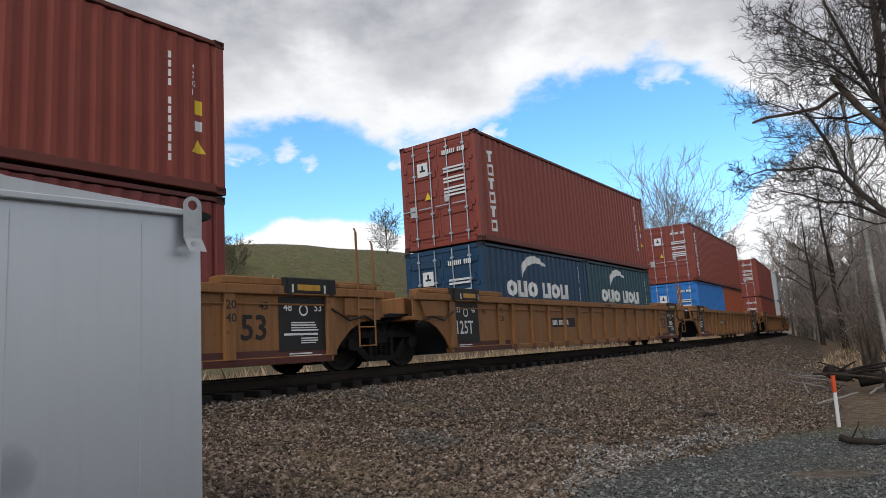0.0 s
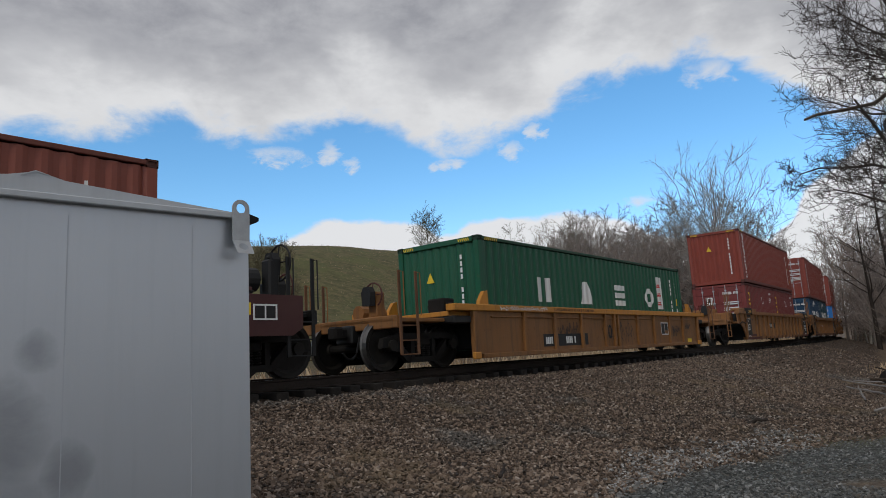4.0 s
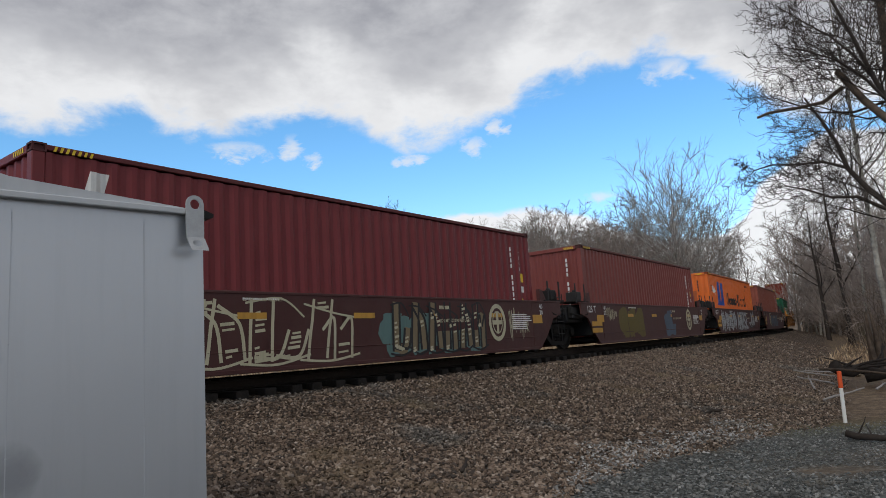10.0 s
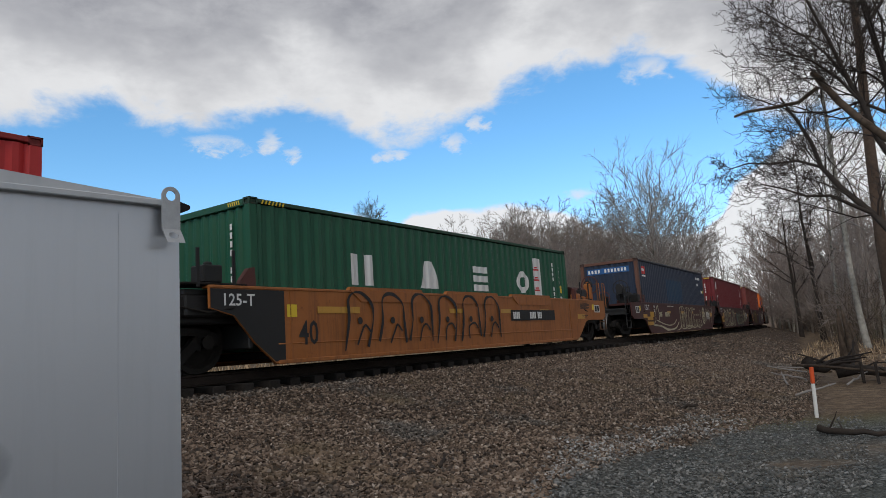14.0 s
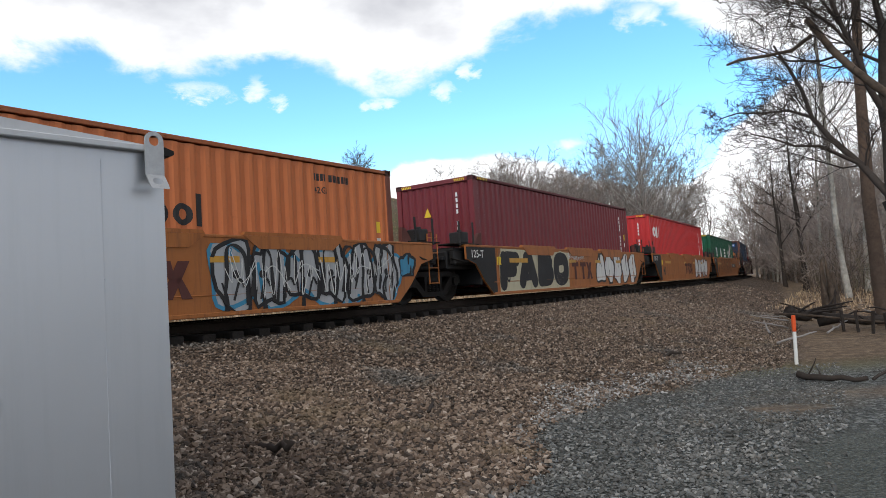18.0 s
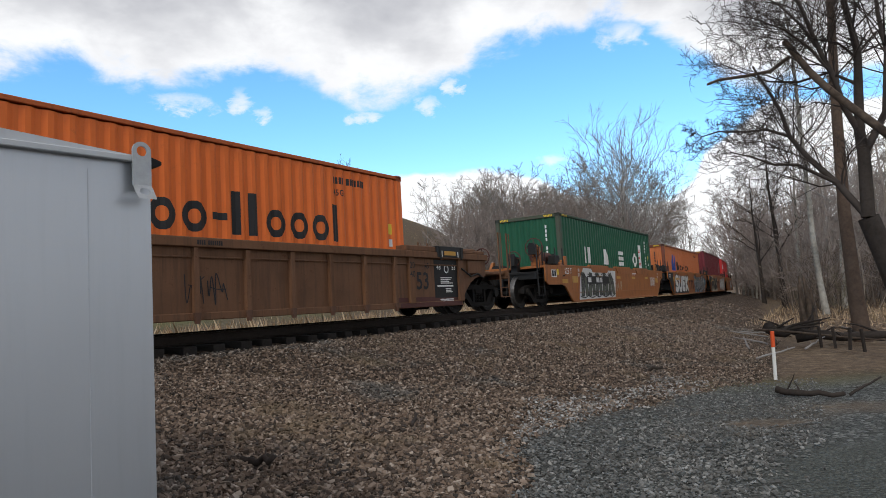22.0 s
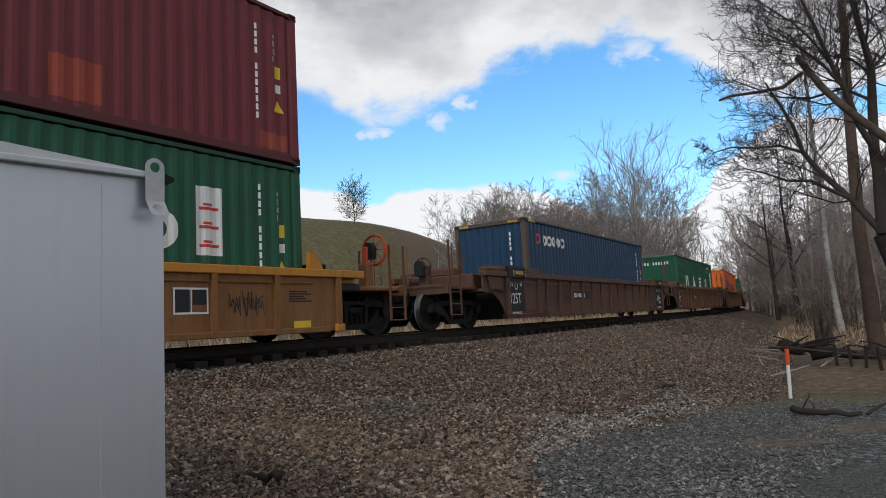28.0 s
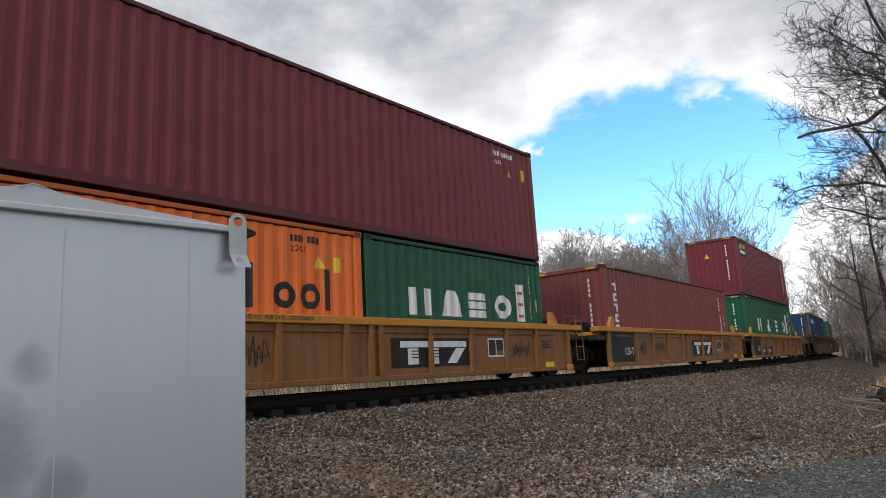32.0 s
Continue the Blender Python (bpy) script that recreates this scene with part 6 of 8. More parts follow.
    graffiti(car, f0, -3.4, -2.25, 0.5, 1.0, 3, seed, SPRAY["silver"], SPRAY["black"], style="tag")
    graffiti(car, f0, 4.4, 5.1, 0.5, 0.95, 3, seed + 1, SPRAY["silver"], SPRAY["black"], style="tag")
    for sx in (-1, 1):
        part("bulkhead", boxes((sx * 6.55 - 0.05, sx * 6.55 + 0.05, -1.4, 1.4, 0.4, 1.2), bevel=0.02), BLACK, car)
        a, b = sorted((sx * 6.55, sx * 7.5))
        part("end_floor", boxes((a, b, -1.3, 1.3, 1.1, 1.2), bevel=0.01), body, car)
        part("end_bolster", boxes((min(sx * 6.9, sx * 7.5), max(sx * 6.9, sx * 7.5), -1.45, 1.45, 0.94, 1.1), bevel=0.03), BLACK, car)
        ear(car, sx * 6.2, body, sx)
        v = boxes((min(sx * 6.75, sx * 7.15), max(sx * 6.75, sx * 7.15), -0.9, -0.45, 1.2, 1.52), (min(sx * 6.9, sx * 7.05), max(sx * 6.9, sx * 7.05), -1.0, -0.35, 1.3, 1.42), bevel=0.03)
        part("valve_box", v, STEEL, car, "rusty brake valve")
    floor_of(car, 6.3)
    centre_sill(car, 6.5, 7.7)
    end_gear(car, 7.55, dark, front, 1, hb)
    end_gear(car, -7.55, dark, rear, -1, hb)
    TRAIN.append((car, o, -0.06))
    return car


def car40_smooth(label, o, front="joint", rear="joint", seed=0, body=None, end_black=False, hatches=False, hb=None):
    """A smooth-sided 40-foot well; pitch 15.65 between trucks."""
    car = thing("well_car", label, "freight car", "well cars of the train")
    low = 0.09
    short = [(5.95, low), (6.35, 0.42), (6.75, 0.86), (7.2, 0.98), (7.2, 1.31)]
    long = [(6.05, low), (6.3, 0.24), (6.75, 0.62), (7.0, 0.68), (8.25, 0.68), (8.45, 0.80), (8.45, 1.31)]
    fore, aft = long if front == "coupler" else short, long if rear == "coupler" else short
    outline = fore + [(-a, b) for a, b in aft[::-1]]
    for y in (NEAR, -NEAR - 0.05):
        part("side_plate", cached(("plate40s", front, rear, y, body.name), lambda: mesh("side_plate", prism(bmesh.new(), outline, y, y + 0.05), body)), None, car)
    both("crease", "40s", lambda: tube(bmesh.new(), [(-5.9, NEAR + 0.004, 0.40), (5.9, NEAR + 0.004, 0.40)], 0.014, 6), body, car)
    for sx, kind in ((1, front), (-1, rear)):
        part("panel_seam", cached(("seam40s", sx, body.name), lambda: mesh("panel_seam", boxes((sx * 5.62 - 0.012, sx * 5.62 + 0.012, NEAR - 0.01, NEAR + 0.01, low + 0.05, 1.28)), body)), None, car)
        if kind == "coupler":
            a, b = sorted((sx * 6.6, sx * 8.4))
            part("end_platform", boxes((a, b, -1.44, 1.44, 1.22, 1.30), bevel=0.01), body, car, "steel end platform over the truck")
            tank = tube(bmesh.new(), [(sx * 6.85, -0.95, 1.60), (sx * 6.92, -0.95, 1.60), (sx * 7.85, -0.95, 1.60), (sx * 7.92, -0.95, 1.60)], 0.19, 14)
            part("air_reservoir", tank, OXIDE if body is not WINE else BLACK, car, "round air tank lying on the end platform", smooth=False)
            part("tank_cradle", boxes((sx * 7.1 - 0.04, sx * 7.1 + 0.04, -1.18, -0.72, 1.30, 1.46), (sx * 7.7 - 0.04, sx * 7.7 + 0.04, -1.18, -0.72, 1.30, 1.46), bevel=0.01), body, car)
            part("brake_post", boxes((sx * 8.12 - 0.10, sx * 8.12 + 0.10, -1.22, -0.98, 1.30, 1.92), (sx * 8.12 - 0.05, sx * 8.12 + 0.05, -1.16, -1.04, 1.92, 2.0), bevel=0.03), BLACK if body is WINE else body, car, "hand brake stand")
            brake_wheel(car, sx * 8.3 - 0.12, -1.1, 1.98, BLACK if body is WINE else OXIDE, 0.30)
            for k in range(2):
                part("toolbox", boxes((sx * (6.5 - 0.0 + 0.42 * k) - 0.12, sx * (6.5 + 0.42 * k) + 0.12, -1.46, -1.2, 1.31, 1.52 - 0.08 * k), bevel=0.03), body, car, "small steel box on the end platform")
            part("notice_frame", decal_frame(sx * 7.75, 0.92, 1.16, 0.42), WHITE, car, "white framed notice")
            decal("notice_print", [rect(sx * 7.75 - 0.17, sx * 7.75 + 0.17, 0.95, 1.13)], BLACK, car, None, 0.006, NEAR)
            decal("sticker", [rect(sx * 7.42 - 0.08, sx * 7.42 + 0.08, 1.0, 1.18)], YELLOW, car, None, 0.006, NEAR)
            if sx > 0:
                decal("notice_print", lines_of(6.4, 1.20, 0.75, 6, 0.018, seed + 5) + lines_of(6.5, 0.80, 0.5, 2, 0.022, seed + 6), SPRAY["cream"] if body is WINE else INK, car, None, 0.006, NEAR)
            decal("reflector", [rect(sx * 6.6 - 0.45, sx * 6.6 + 0.1, 0.72, 0.86)], AMBER, car, None, 0.006, NEAR)
    both("top_chord", "40s", lambda: boxes((-7.2, 7.2, NEAR - 0.012, NEAR + 0.2, 1.285, 1.335), bevel=0.01), body, car)
    both("bottom_chord", "40s", lambda: boxes((-5.9, 5.9, NEAR - 0.012, NEAR + 0.15, low - 0.02, low + 0.05), bevel=0.01), body, car)
    for sx in (-1, 1):
        part("bulkhead", boxes((sx * 6.4 - 0.05, sx * 6.4 + 0.05, -1.44, 1.44, 0.35, 1.3), bevel=0.02), BLACK, car)
        a, b = sorted((sx * 6.3, sx * 7.5))
        part("end_floor", boxes((a, b, -1.3, 1.3, 1.2, 1.285), bevel=0.01), BLACK, car)
        ear(car, sx * 6.25, body if not end_black else OXIDE, sx)
        a, b = sorted((sx * 6.42, sx * 7.62))
        part("body_bolster", boxes((a, b, -1.2, 1.2, 0.76, 1.2), (min(a, b) + 0.1, max(a, b) - 0.1, -1.36, -1.2, 0.86, 1.2), bevel=0.03), BLACK, car, "dark body bolster over the truck")
        part("valve_box", boxes((sx * 7.05 - 0.17, sx * 7.05 + 0.17, -1.40, -1.05, 1.38, 1.66), (sx * 7.05 - 0.06, sx * 7.05 + 0.06, -1.3, -1.2, 1.66, 1.72), bevel=0.02), BLACK, car, "black control box on the end walkway")
        grab(car, [(sx * 6.5, -1.44, 1.12), (sx * 6.8, -1.5, 0.98), (sx * 7.2, -1.46, 0.92), (sx * 7.6, -1.3, 1.02)], STEEL, 0.022, "air_hose")
        for q in (6.7, 7.35):
            part("stanchion", cached("stanchion40", lambda: mesh("stanchion", boxes((-0.03, 0.03, -0.012, 0.012, 0, 0.6), bevel=0.004), BLACK)), None, car, "flat upright corner post", pose(sx * q, -1.43, 1.3))
        part("walkway", boxes((min(sx * 6.45, sx * 7.6), max(sx * 6.45, sx * 7.6), -1.44, -0.9, 1.34, 1.375), bevel=0.008), STEEL, car, "grated end walkway")
    if end_black:
        decal("panel_black", [[(-5.75, low + 0.03), (-5.75, 1.28), (-7.19, 1.28), (-7.19, 0.99), (-6.76, 0.87), (-6.36, 0.43), (-5.96, low + 0.03)]], BLACK, car, None, 0.004, NEAR, "black painted car end")
        decal("stencil", word("125-T", -6.95, 1.02, 0.19), WHITE, car, None, 0.010, NEAR)
        decal("stencil", word("40", -5.45, 0.36, 0.42, 0.8), INK, car, None, 0.010, NEAR)
        decal("sticker", [rect(-5.7, -5.48, 0.84, 1.05)], YELLOW, car, None, 0.010, NEAR)
    else:
        decal("stencil", word("125 T", -6.75, 1.03, 0.21), WHITE, car, None, 0.010, NEAR)
        decal("stencil", word("40", -5.5, 1.12, 0.12) + word("20", -5.5, 0.96, 0.12), WHITE, car, None, 0.010, NEAR)
        decal("stencil", word("40", 6.0, 1.12, 0.12) + word("20", 6.0, 0.96, 0.12) + lines_of(4.6, 0.95, 1.0, 8, 0.026, seed), WHITE, car, None, 0.010, NEAR)
        decal("notice", lines_of(-3.3, 1.2, 1.1, 1, 0.03, seed + 1) + lines_of(1.5, 1.12, 0.7, 2, 0.028, seed + 2), WHITE, car, None, 0.010, NEAR)
    refl = [rect(x, x + 0.55, 0.90, 1.0) for x in (-3.4, -0.9, 1.4, 3.6)]
    if end_black:
        refl = [rect(-5.0, -3.9, 0.90, 1.02)] + refl[1:]
    else:
        refl += [rect(-6.1, -5.55, 0.74, 0.96), rect(5.6, 6.1, 0.74, 0.96)]
    decal("reflector", refl, AMBER, car, None, 0.012, NEAR)
    if hatches:
        for x in (-3.0, 0.2, 3.2):
            bm = bmesh.new()
            prism(bm, [(x - 1.15, 1.34), (x + 1.15, 1.34), (x + 1.1, 1.40), (x - 1.1, 1.40)], NEAR + 0.0, NEAR + 0.10)
            prism(bm, [(x - 0.85, 1.12), (x + 0.85, 1.12), (x + 1.15, 1.335), (x - 1.15, 1.335)], NEAR - 0.022, NEAR - 0.002)
            part("side_gusset", bm, body, car)
    floor_of(car, 6.0, 0.17)
    centre_sill(car, 5.9, 7.6)
    end_gear(car, 7.3, BLACK if not end_black else body, front, 1, hb)
    end_gear(car, -7.3, BLACK if not end_black else body, rear, -1, hb)
    TRAIN.append((car, o, 0.0))
    return car


def load(c, o):
    TRAIN.append((c, o + c["dx"] * GROW, c["z0"]))
    return c


# ---- the train: what runs where ----
RED, MAROON, GREEN, ORANGE = (0.235, 0.046, 0.029), (0.165, 0.018, 0.022), (0.004, 0.082, 0.038), (0.72, 0.150, 0.022)
NAVY, COBALT, TEAL, GREY = (0.020, 0.030, 0.055), (0.008, 0.044, 0.096), (0.014, 0.060, 0.085), (0.42, 0.44, 0.44)
SKYBLUE, RUBY, DEEP = (0.02, 0.17, 0.50), (0.48, 0.026, 0.026), (0.155, 0.018, 0.024)
RUST = (0.13, 0.055, 0.035)
HC, STD, FT40, FT20, SEAT = 2.896, 2.591, 12.192, 6.058, 0.30
BROWN = paint("car_brown", (0.255, 0.112, 0.036), 0.65, dirt=0.55, streak=0.5, rust=0.5, vary=0.18)
BROWN3 = paint("car_rusty_brown", (0.150, 0.068, 0.030), 0.7, dirt=0.6, streak=0.6, rust=0.7, vary=0.25, dirt_color=(0.05, 0.026, 0.018))
BROWN2 = paint("car_dark_brown", (0.105, 0.048, 0.028), 0.7, dirt=0.55, streak=0.5, rust=0.5, vary=0.2)
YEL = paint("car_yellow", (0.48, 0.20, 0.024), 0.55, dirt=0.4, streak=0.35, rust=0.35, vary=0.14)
WINE = paint("car_maroon", (0.060, 0.0165, 0.015), 0.6, dirt=0.35, streak=0.25, rust=0.1, vary=0.15)
TTO = paint("car_orange", (0.335, 0.112, 0.024), 0.55, dirt=0.55, streak=0.5, rust=0.4, vary=0.24, dirt_color=(0.07, 0.032, 0.02))


GROW = 1.018       # the boxes against their nominal sizes


def upper(low):
    return SEAT + low + 0.03


def double(o, low, c_up, label_up, doors=False, high=HC):
    """A 40-foot box on top of whatever stands low metres high."""
    c = container(label_up, FT40, high, c_up, 0.0, upper(low), doors)
    return load(c, o)


def box40(o, label, color, high=HC, z0=SEAT, post=None):
    return load(container(label, FT40, high, color, 0.0, z0, False, post=post), o)


def box20(o, label, color, dx, doors=False):
    return load(container(label, FT20, STD, color, dx, SEAT, doors), o)


def door_marks(c):
    L, H = c["half"], c["high"]
    x = -L - 0.035
    end_decal("placard", [rect(0.28, 0.62, H - 0.95, H - 0.58)], WHITE, c, x, label="white square placard")
    end_decal("placard_mark", [rect(0.36, 0.54, H - 0.82, H - 0.77), rect(0.42, 0.48, H - 0.77, H - 0.65)], INK, c, x, 0.010)
    end_decal("number", [rect(-0.9 + i * 0.06, -0.86 + i * 0.06, H - 0.5, H - 0.38) for i in range(12) if i != 4] + [rect(-0.86, -0.2, H - 0.9 - i * 0.09, H - 0.85 - i * 0.09) for i in range(9) if i not in (2, 5)], WHITE, c, x)
    end_decal("sticker", [[(0.22, H - 1.6), (0.42, H - 1.6), (0.32, H - 1.4)]], YELLOW, c, x, label="yellow warning triangle")
    end_decal("placard", [rect(0.7, 0.92, H - 2.0, H - 1.72), rect(-0.35, -0.2, H - 1.75, H - 1.55)], GALV, c, x)


GALV = plain("pale_sticker", (0.42, 0.43, 0.42), 0.6, 0, 0.1, 30, 0)

# cars that are already far off at the start
car53("ochre ribbed well car carrying pale stacked containers", 59.5, "coupler", "joint", 1, BROWN)
box40(59.5, "pale grey container in the well", GREY)
double(59.5, HC, GREY, "pale grey container on top of another")
car53("ochre ribbed well car carrying two red containers", 39.8, "joint", "coupler", 2, BROWN)
c = load(container("brick-red container with closed doors in the well", FT40, STD, RED, 0.0, SEAT, True), 39.8)
door_marks(c)
c = double(39.8, STD, RED, "brick-red container with closed doors on top", True)
door_marks(c)

# the first long set
car53("weathered ochre ribbed well car with black stencil panels", 18.18, "coupler", "joint", 3, BROWN)
c = box20(18.18, "bright blue twenty-foot container with closed doors", SKYBLUE, -3.06, True)
door_marks(c)
box20(18.18, "orange-red twenty-foot container in the well", (0.33, 0.07, 0.02), 3.06)
c = double(18.18, STD, RED, "brick-red container with closed doors over two short ones", True)
door_marks(c)
mark_stack(c, -c["half"] + 0.55)
car53("weathered ochre ribbed well car with black stencil panels", -1.74, "joint", "joint", 4, BROWN)
c = box20(-1.74, "dark blue twenty-foot container with white swoosh emblem", COBALT, -3.06, True)
door_marks(c)
for k, cc in ((0, c), (1, box20(-1.74, "blue-green twenty-foot container with white swoosh emblem", TEAL, 3.06))):
    h = cc["half"]
    sw = curve([(-1.1, 1.75), (-0.9, 2.15), (-0.3, 2.33), (0.3, 2.18)])
    decal("emblem", ribbon(sw, [0.03 + 0.2 * math.sin(i / (len(sw) - 1) * math.pi) for i in range(len(sw))]), WHITE, cc, h, label="white swoosh emblem")
    e = []
    for i in range(6):
        x = -1.9 + i * 0.56 + (0.25 if i > 2 else 0)
        e += ring(x + 0.24, 1.48, 0.24, 0.22, 0.13, 14) if i % 2 == 0 else [rect(x, x + 0.46, 1.26, 1.38), rect(x, x + 0.13, 1.26, 1.70), rect(x + 0.33, x + 0.46, 1.26, 1.70)]
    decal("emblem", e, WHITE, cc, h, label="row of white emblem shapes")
    decal("number", code_bars(h - 0.6, 2.2, 0.10, 11, True), WHITE, cc, h)
c = double(-1.74, STD, RED, "brick-red container with closed doors over two blue ones", True)
door_marks(c)
mark_stack(c, -c["half"] + 0.55)
mark_code(c)
car53("weathered ochre ribbed well car with rust stains", -21.52, "joint", "coupler", 5, BROWN, OXIDE)
for k in (0, 1):
    c = box20(-21.52, "dull red twenty-foot container with yellow emblem", (0.175, 0.030, 0.026), -3.06 + 6.12 * k, k == 0)
    if k == 0:
        door_marks(c)
    h = c["half"]
    x = -h + 0.55
    decal("emblem", frame_of(x, x + 0.30, 1.75, 2.15, 0.09) + frame_of(x, x + 0.30, 1.25, 1.65, 0.09), YELLOW, c, h, label="yellow emblem shapes")
    decal("number", code_bars(h - 1.1, 2.18, 0.12, 8) + lines_of(h - 1.0, 1.95, 0.4, 3, 0.05, k), WHITE, c, h)
    decal("emblem", ribbon(curve([(0.2, 2.0), (0.3, 1.75), (0.5, 1.7), (0.62, 2.0)]), 0.07), WHITE, c, h)
c = double(-21.52, STD, RED, "sun-faded brick-red container over two short ones", False, STD)
mark_stack(c, -c["half"] + 0.60, ztop=2.1)
mark_code(c, typed="42G1")
mark_end(c)

# a single yellow car
car = car40_ribbed("yellow ribbed well car with graffiti and a black stripe", -43.16, "coupler", "coupler", 6, YEL, False, OXIDE, True)
graffiti(car, NEAR + 0.06, -0.9, 1.2, 0.35, 1.0, 3, 61, SPRAY["black"], SPRAY["black"], style="tag")
graffiti(car, NEAR - 0.02, -6.0, -3.9, 1.21, 1.33, 5, 62, SPRAY["white"], SPRAY["white"], style="tag")
c = box40(-43.16, "dark green container with large white emblem", GREEN, STD)
mark_blocks(c, -3.7, 1.14, 0.62, 2.2)
mark_code(c)
mark_end(c)

# five maroon wells
labels5 = ["maroon smooth-sided well car with a round white emblem", "maroon well car covered in silver graffiti", "maroon well car with a round white emblem and faint graffiti", "maroon well car covered in cream graffiti", "maroon well car with long cream graffiti"]
offs5 = [-62.90, -78.47, -94.07, -109.79, -125.52]
MAROONS = []
for i, (lb, o) in enumerate(zip(labels5, offs5)):
    car = car40_smooth(lb, o, "coupler" if i == 0 else "joint", "coupler" if i == 4 else "joint", 10 + i, WINE, False, False, OXIDE if i in (0, 4) else None)
    MAROONS.append(car)
    if i != 1:
        x = -3.4 if i == 0 else 3.9
        e = ring(x, 0.78, 0.37, 0.44, 0.10, 24) + ring(x, 0.78, 0.22, 0.27, 0.03, 20) + [rect(x - 0.22, x + 0.22, 0.73, 0.83), rect(x - 0.05, x + 0.05, 0.53, 0.73), rect(x - 0.05, x + 0.05, 0.83, 1.03)]
        decal("emblem", e, SPRAY["cream"], car, None, 0.016, NEAR, "round cream railway emblem")
    if i in (0, 4):
        x = 2.9 if i == 0 else -4.7
        decal("number", code_bars(x, 0.76, 0.20, 4, False, 0.25) + code_bars(x + 0.9, 0.76, 0.20, 7, False, 0.25), SPRAY["cream"], car, None, 0.014, NEAR)
for car in MAROONS:
    decal("patch_panel", [rect(1.55, 3.05, 0.62, 1.22)], WINE, car, None, 0.013, NEAR, "plain maroon patch under the stencils")
    decal("stencil", word("LD LMT 122200 PER UNIT", 1.65, 0.80, 0.075) + code_bars(1.65, 1.08, 0.075, 9, False, 0.25), SPRAY["cream"], car, None, 0.019, NEAR)
    decal("stencil", word("LD LMT 122200 PER UNIT", -3.3, 1.18, 0.05), SPRAY["cream"], car, None, 0.019, NEAR)
    decal("sticker", [rect(-6.55, -5.75, 0.42, 0.56), rect(-6.55, -5.75, 0.62, 0.76)], AMBER, car, None, 0.019, NEAR)
graffiti(MAROONS[0], NEAR, -2.9, 1.9, 0.25, 1.1, 4, 101, SPRAY["slate"], SPRAY["slate"], SPRAY["slate"], "bubble")
graffiti(MAROONS[0], NEAR, -5.3, -4.2, 0.35, 1.15, 3, 111, SPRAY["pink"], SPRAY["pink"], style="tag")
graffiti(MAROONS[1], NEAR, -5.6, -1.6, 0.12, 1.26, 4, 102, SPRAY["silver"], WINE, SPRAY["black"])
piece(MAROONS[1], NEAR, "AMUSE", -1.3, 1.9, 0.12, 1.24, 0.21, SPRAY["silver"], SPRAY["black"], 0.025, 0.05, SPRAY["black"], 103)
graffiti(MAROONS[1], NEAR, 2.3, 4.3, 0.25, 1.26, 3, 104, SPRAY["silver"], SPRAY["black"], SPRAY["black"])
graffiti(MAROONS[2], NEAR, -4.2, -1.8, 0.2, 1.22, 3, 105, SPRAY["olive"], SPRAY["olive"], SPRAY["olive"])
graffiti(MAROONS[2], NEAR, 0.6, 2.05, 0.15, 1.15, 1, 106, SPRAY["slate"], SPRAY["slate"])
graffiti(MAROONS[2], NEAR, -5.35, -4.4, 0.75, 1.25, 3, 107, SPRAY["cream"], SPRAY["cream"], style="tag")
graffiti(MAROONS[3], NEAR, -5.6, -0.9, 0.15, 1.26, 4, 108, WINE, SPRAY["cream"], None, "wild")
graffiti(MAROONS[3], NEAR, -0.2, 3.3, 0.15, 1.0, 4, 119, SPRAY["teal"], SPRAY["teal"], None, "bubble")
graffiti(MAROONS[3], NEAR - 0.006, 0.1, 3.4, 0.15, 1.26, 6, 109, SPRAY["khaki"], SPRAY["black"], SPRAY["cream"], "wild")
graffiti(MAROONS[3], NEAR, 4.4, 5.4, 0.3, 1.2, 3, 110, SPRAY["cream"], SPRAY["cream"], style="tag")
swoosh = []
for pts, wid in (([(-5.75, 0.45), (-5.35, 0.62), (-5.25, 0.95), (-4.9, 1.24)], 0.05), ([(-4.9, 1.24), (-4.75, 0.9), (-4.8, 0.6)], 0.06), ([(-5.75, 0.42), (-4.6, 0.36), (-3.4, 0.20), (-2.2, 0.24), (-1.5, 0.50)], 0.07), ([(-5.2, 0.62), (-4.2, 0.46), (-3.2, 0.38), (-2.4, 0.44), (-1.9, 0.62)], 0.045), ([(-4.5, 0.34), (-3.2, 0.12), (-1.6, 0.16), (-1.0, 0.42), (-0.6, 1.2)], 0.045)):
    swoosh += ribbon(curve(pts, 8), wid)
decal("graffiti_outline", swoosh, SPRAY["cream"], MAROONS[4], None, 0.007, NEAR, "sweeping cream spray-painted lines")
graffiti(MAROONS[4], NEAR, -1.2, 3.3, 0.16, 1.26, 4, 113, WINE, SPRAY["cream"], SPRAY["khaki"], "wild")
graffiti(MAROONS[4], NEAR, 4.5, 5.9, 0.4, 1.2, 4, 114, SPRAY["cream"], SPRAY["cream"], style="tag")

c = box40(-62.90, "faded brick-red container in a maroon well car", (0.24, 0.062, 0.038))
mark_code(c)
mark_end(c)
c = box40(-78.47, "orange container with blue and black emblem shapes", ORANGE)
mark_slanted(c, -4.3, 1.24, 0.9, -1.95)
mark_code(c, ink=INK, vertical=False)
mark_end(c, INK)
h, H = c["half"], c["high"]
decal("placard", [[(-h + 1.0 + a, 2.05 + b) for a, b in ((0.0, -0.2), (0.22, 0.0), (0.0, 0.2), (-0.22, 0.0))], [(-h + 1.35 + a, 1.98 + b) for a, b in ((0.0, -0.2), (0.22, 0.0), (0.0, 0.2), (-0.22, 0.0))]], WHITE, c, h, label="white diamond hazard placards")
decal("hazard_board", frame_of(-h + 0.45, -h + 0.78, 1.95, 2.25, 0.03), INK, c, h)
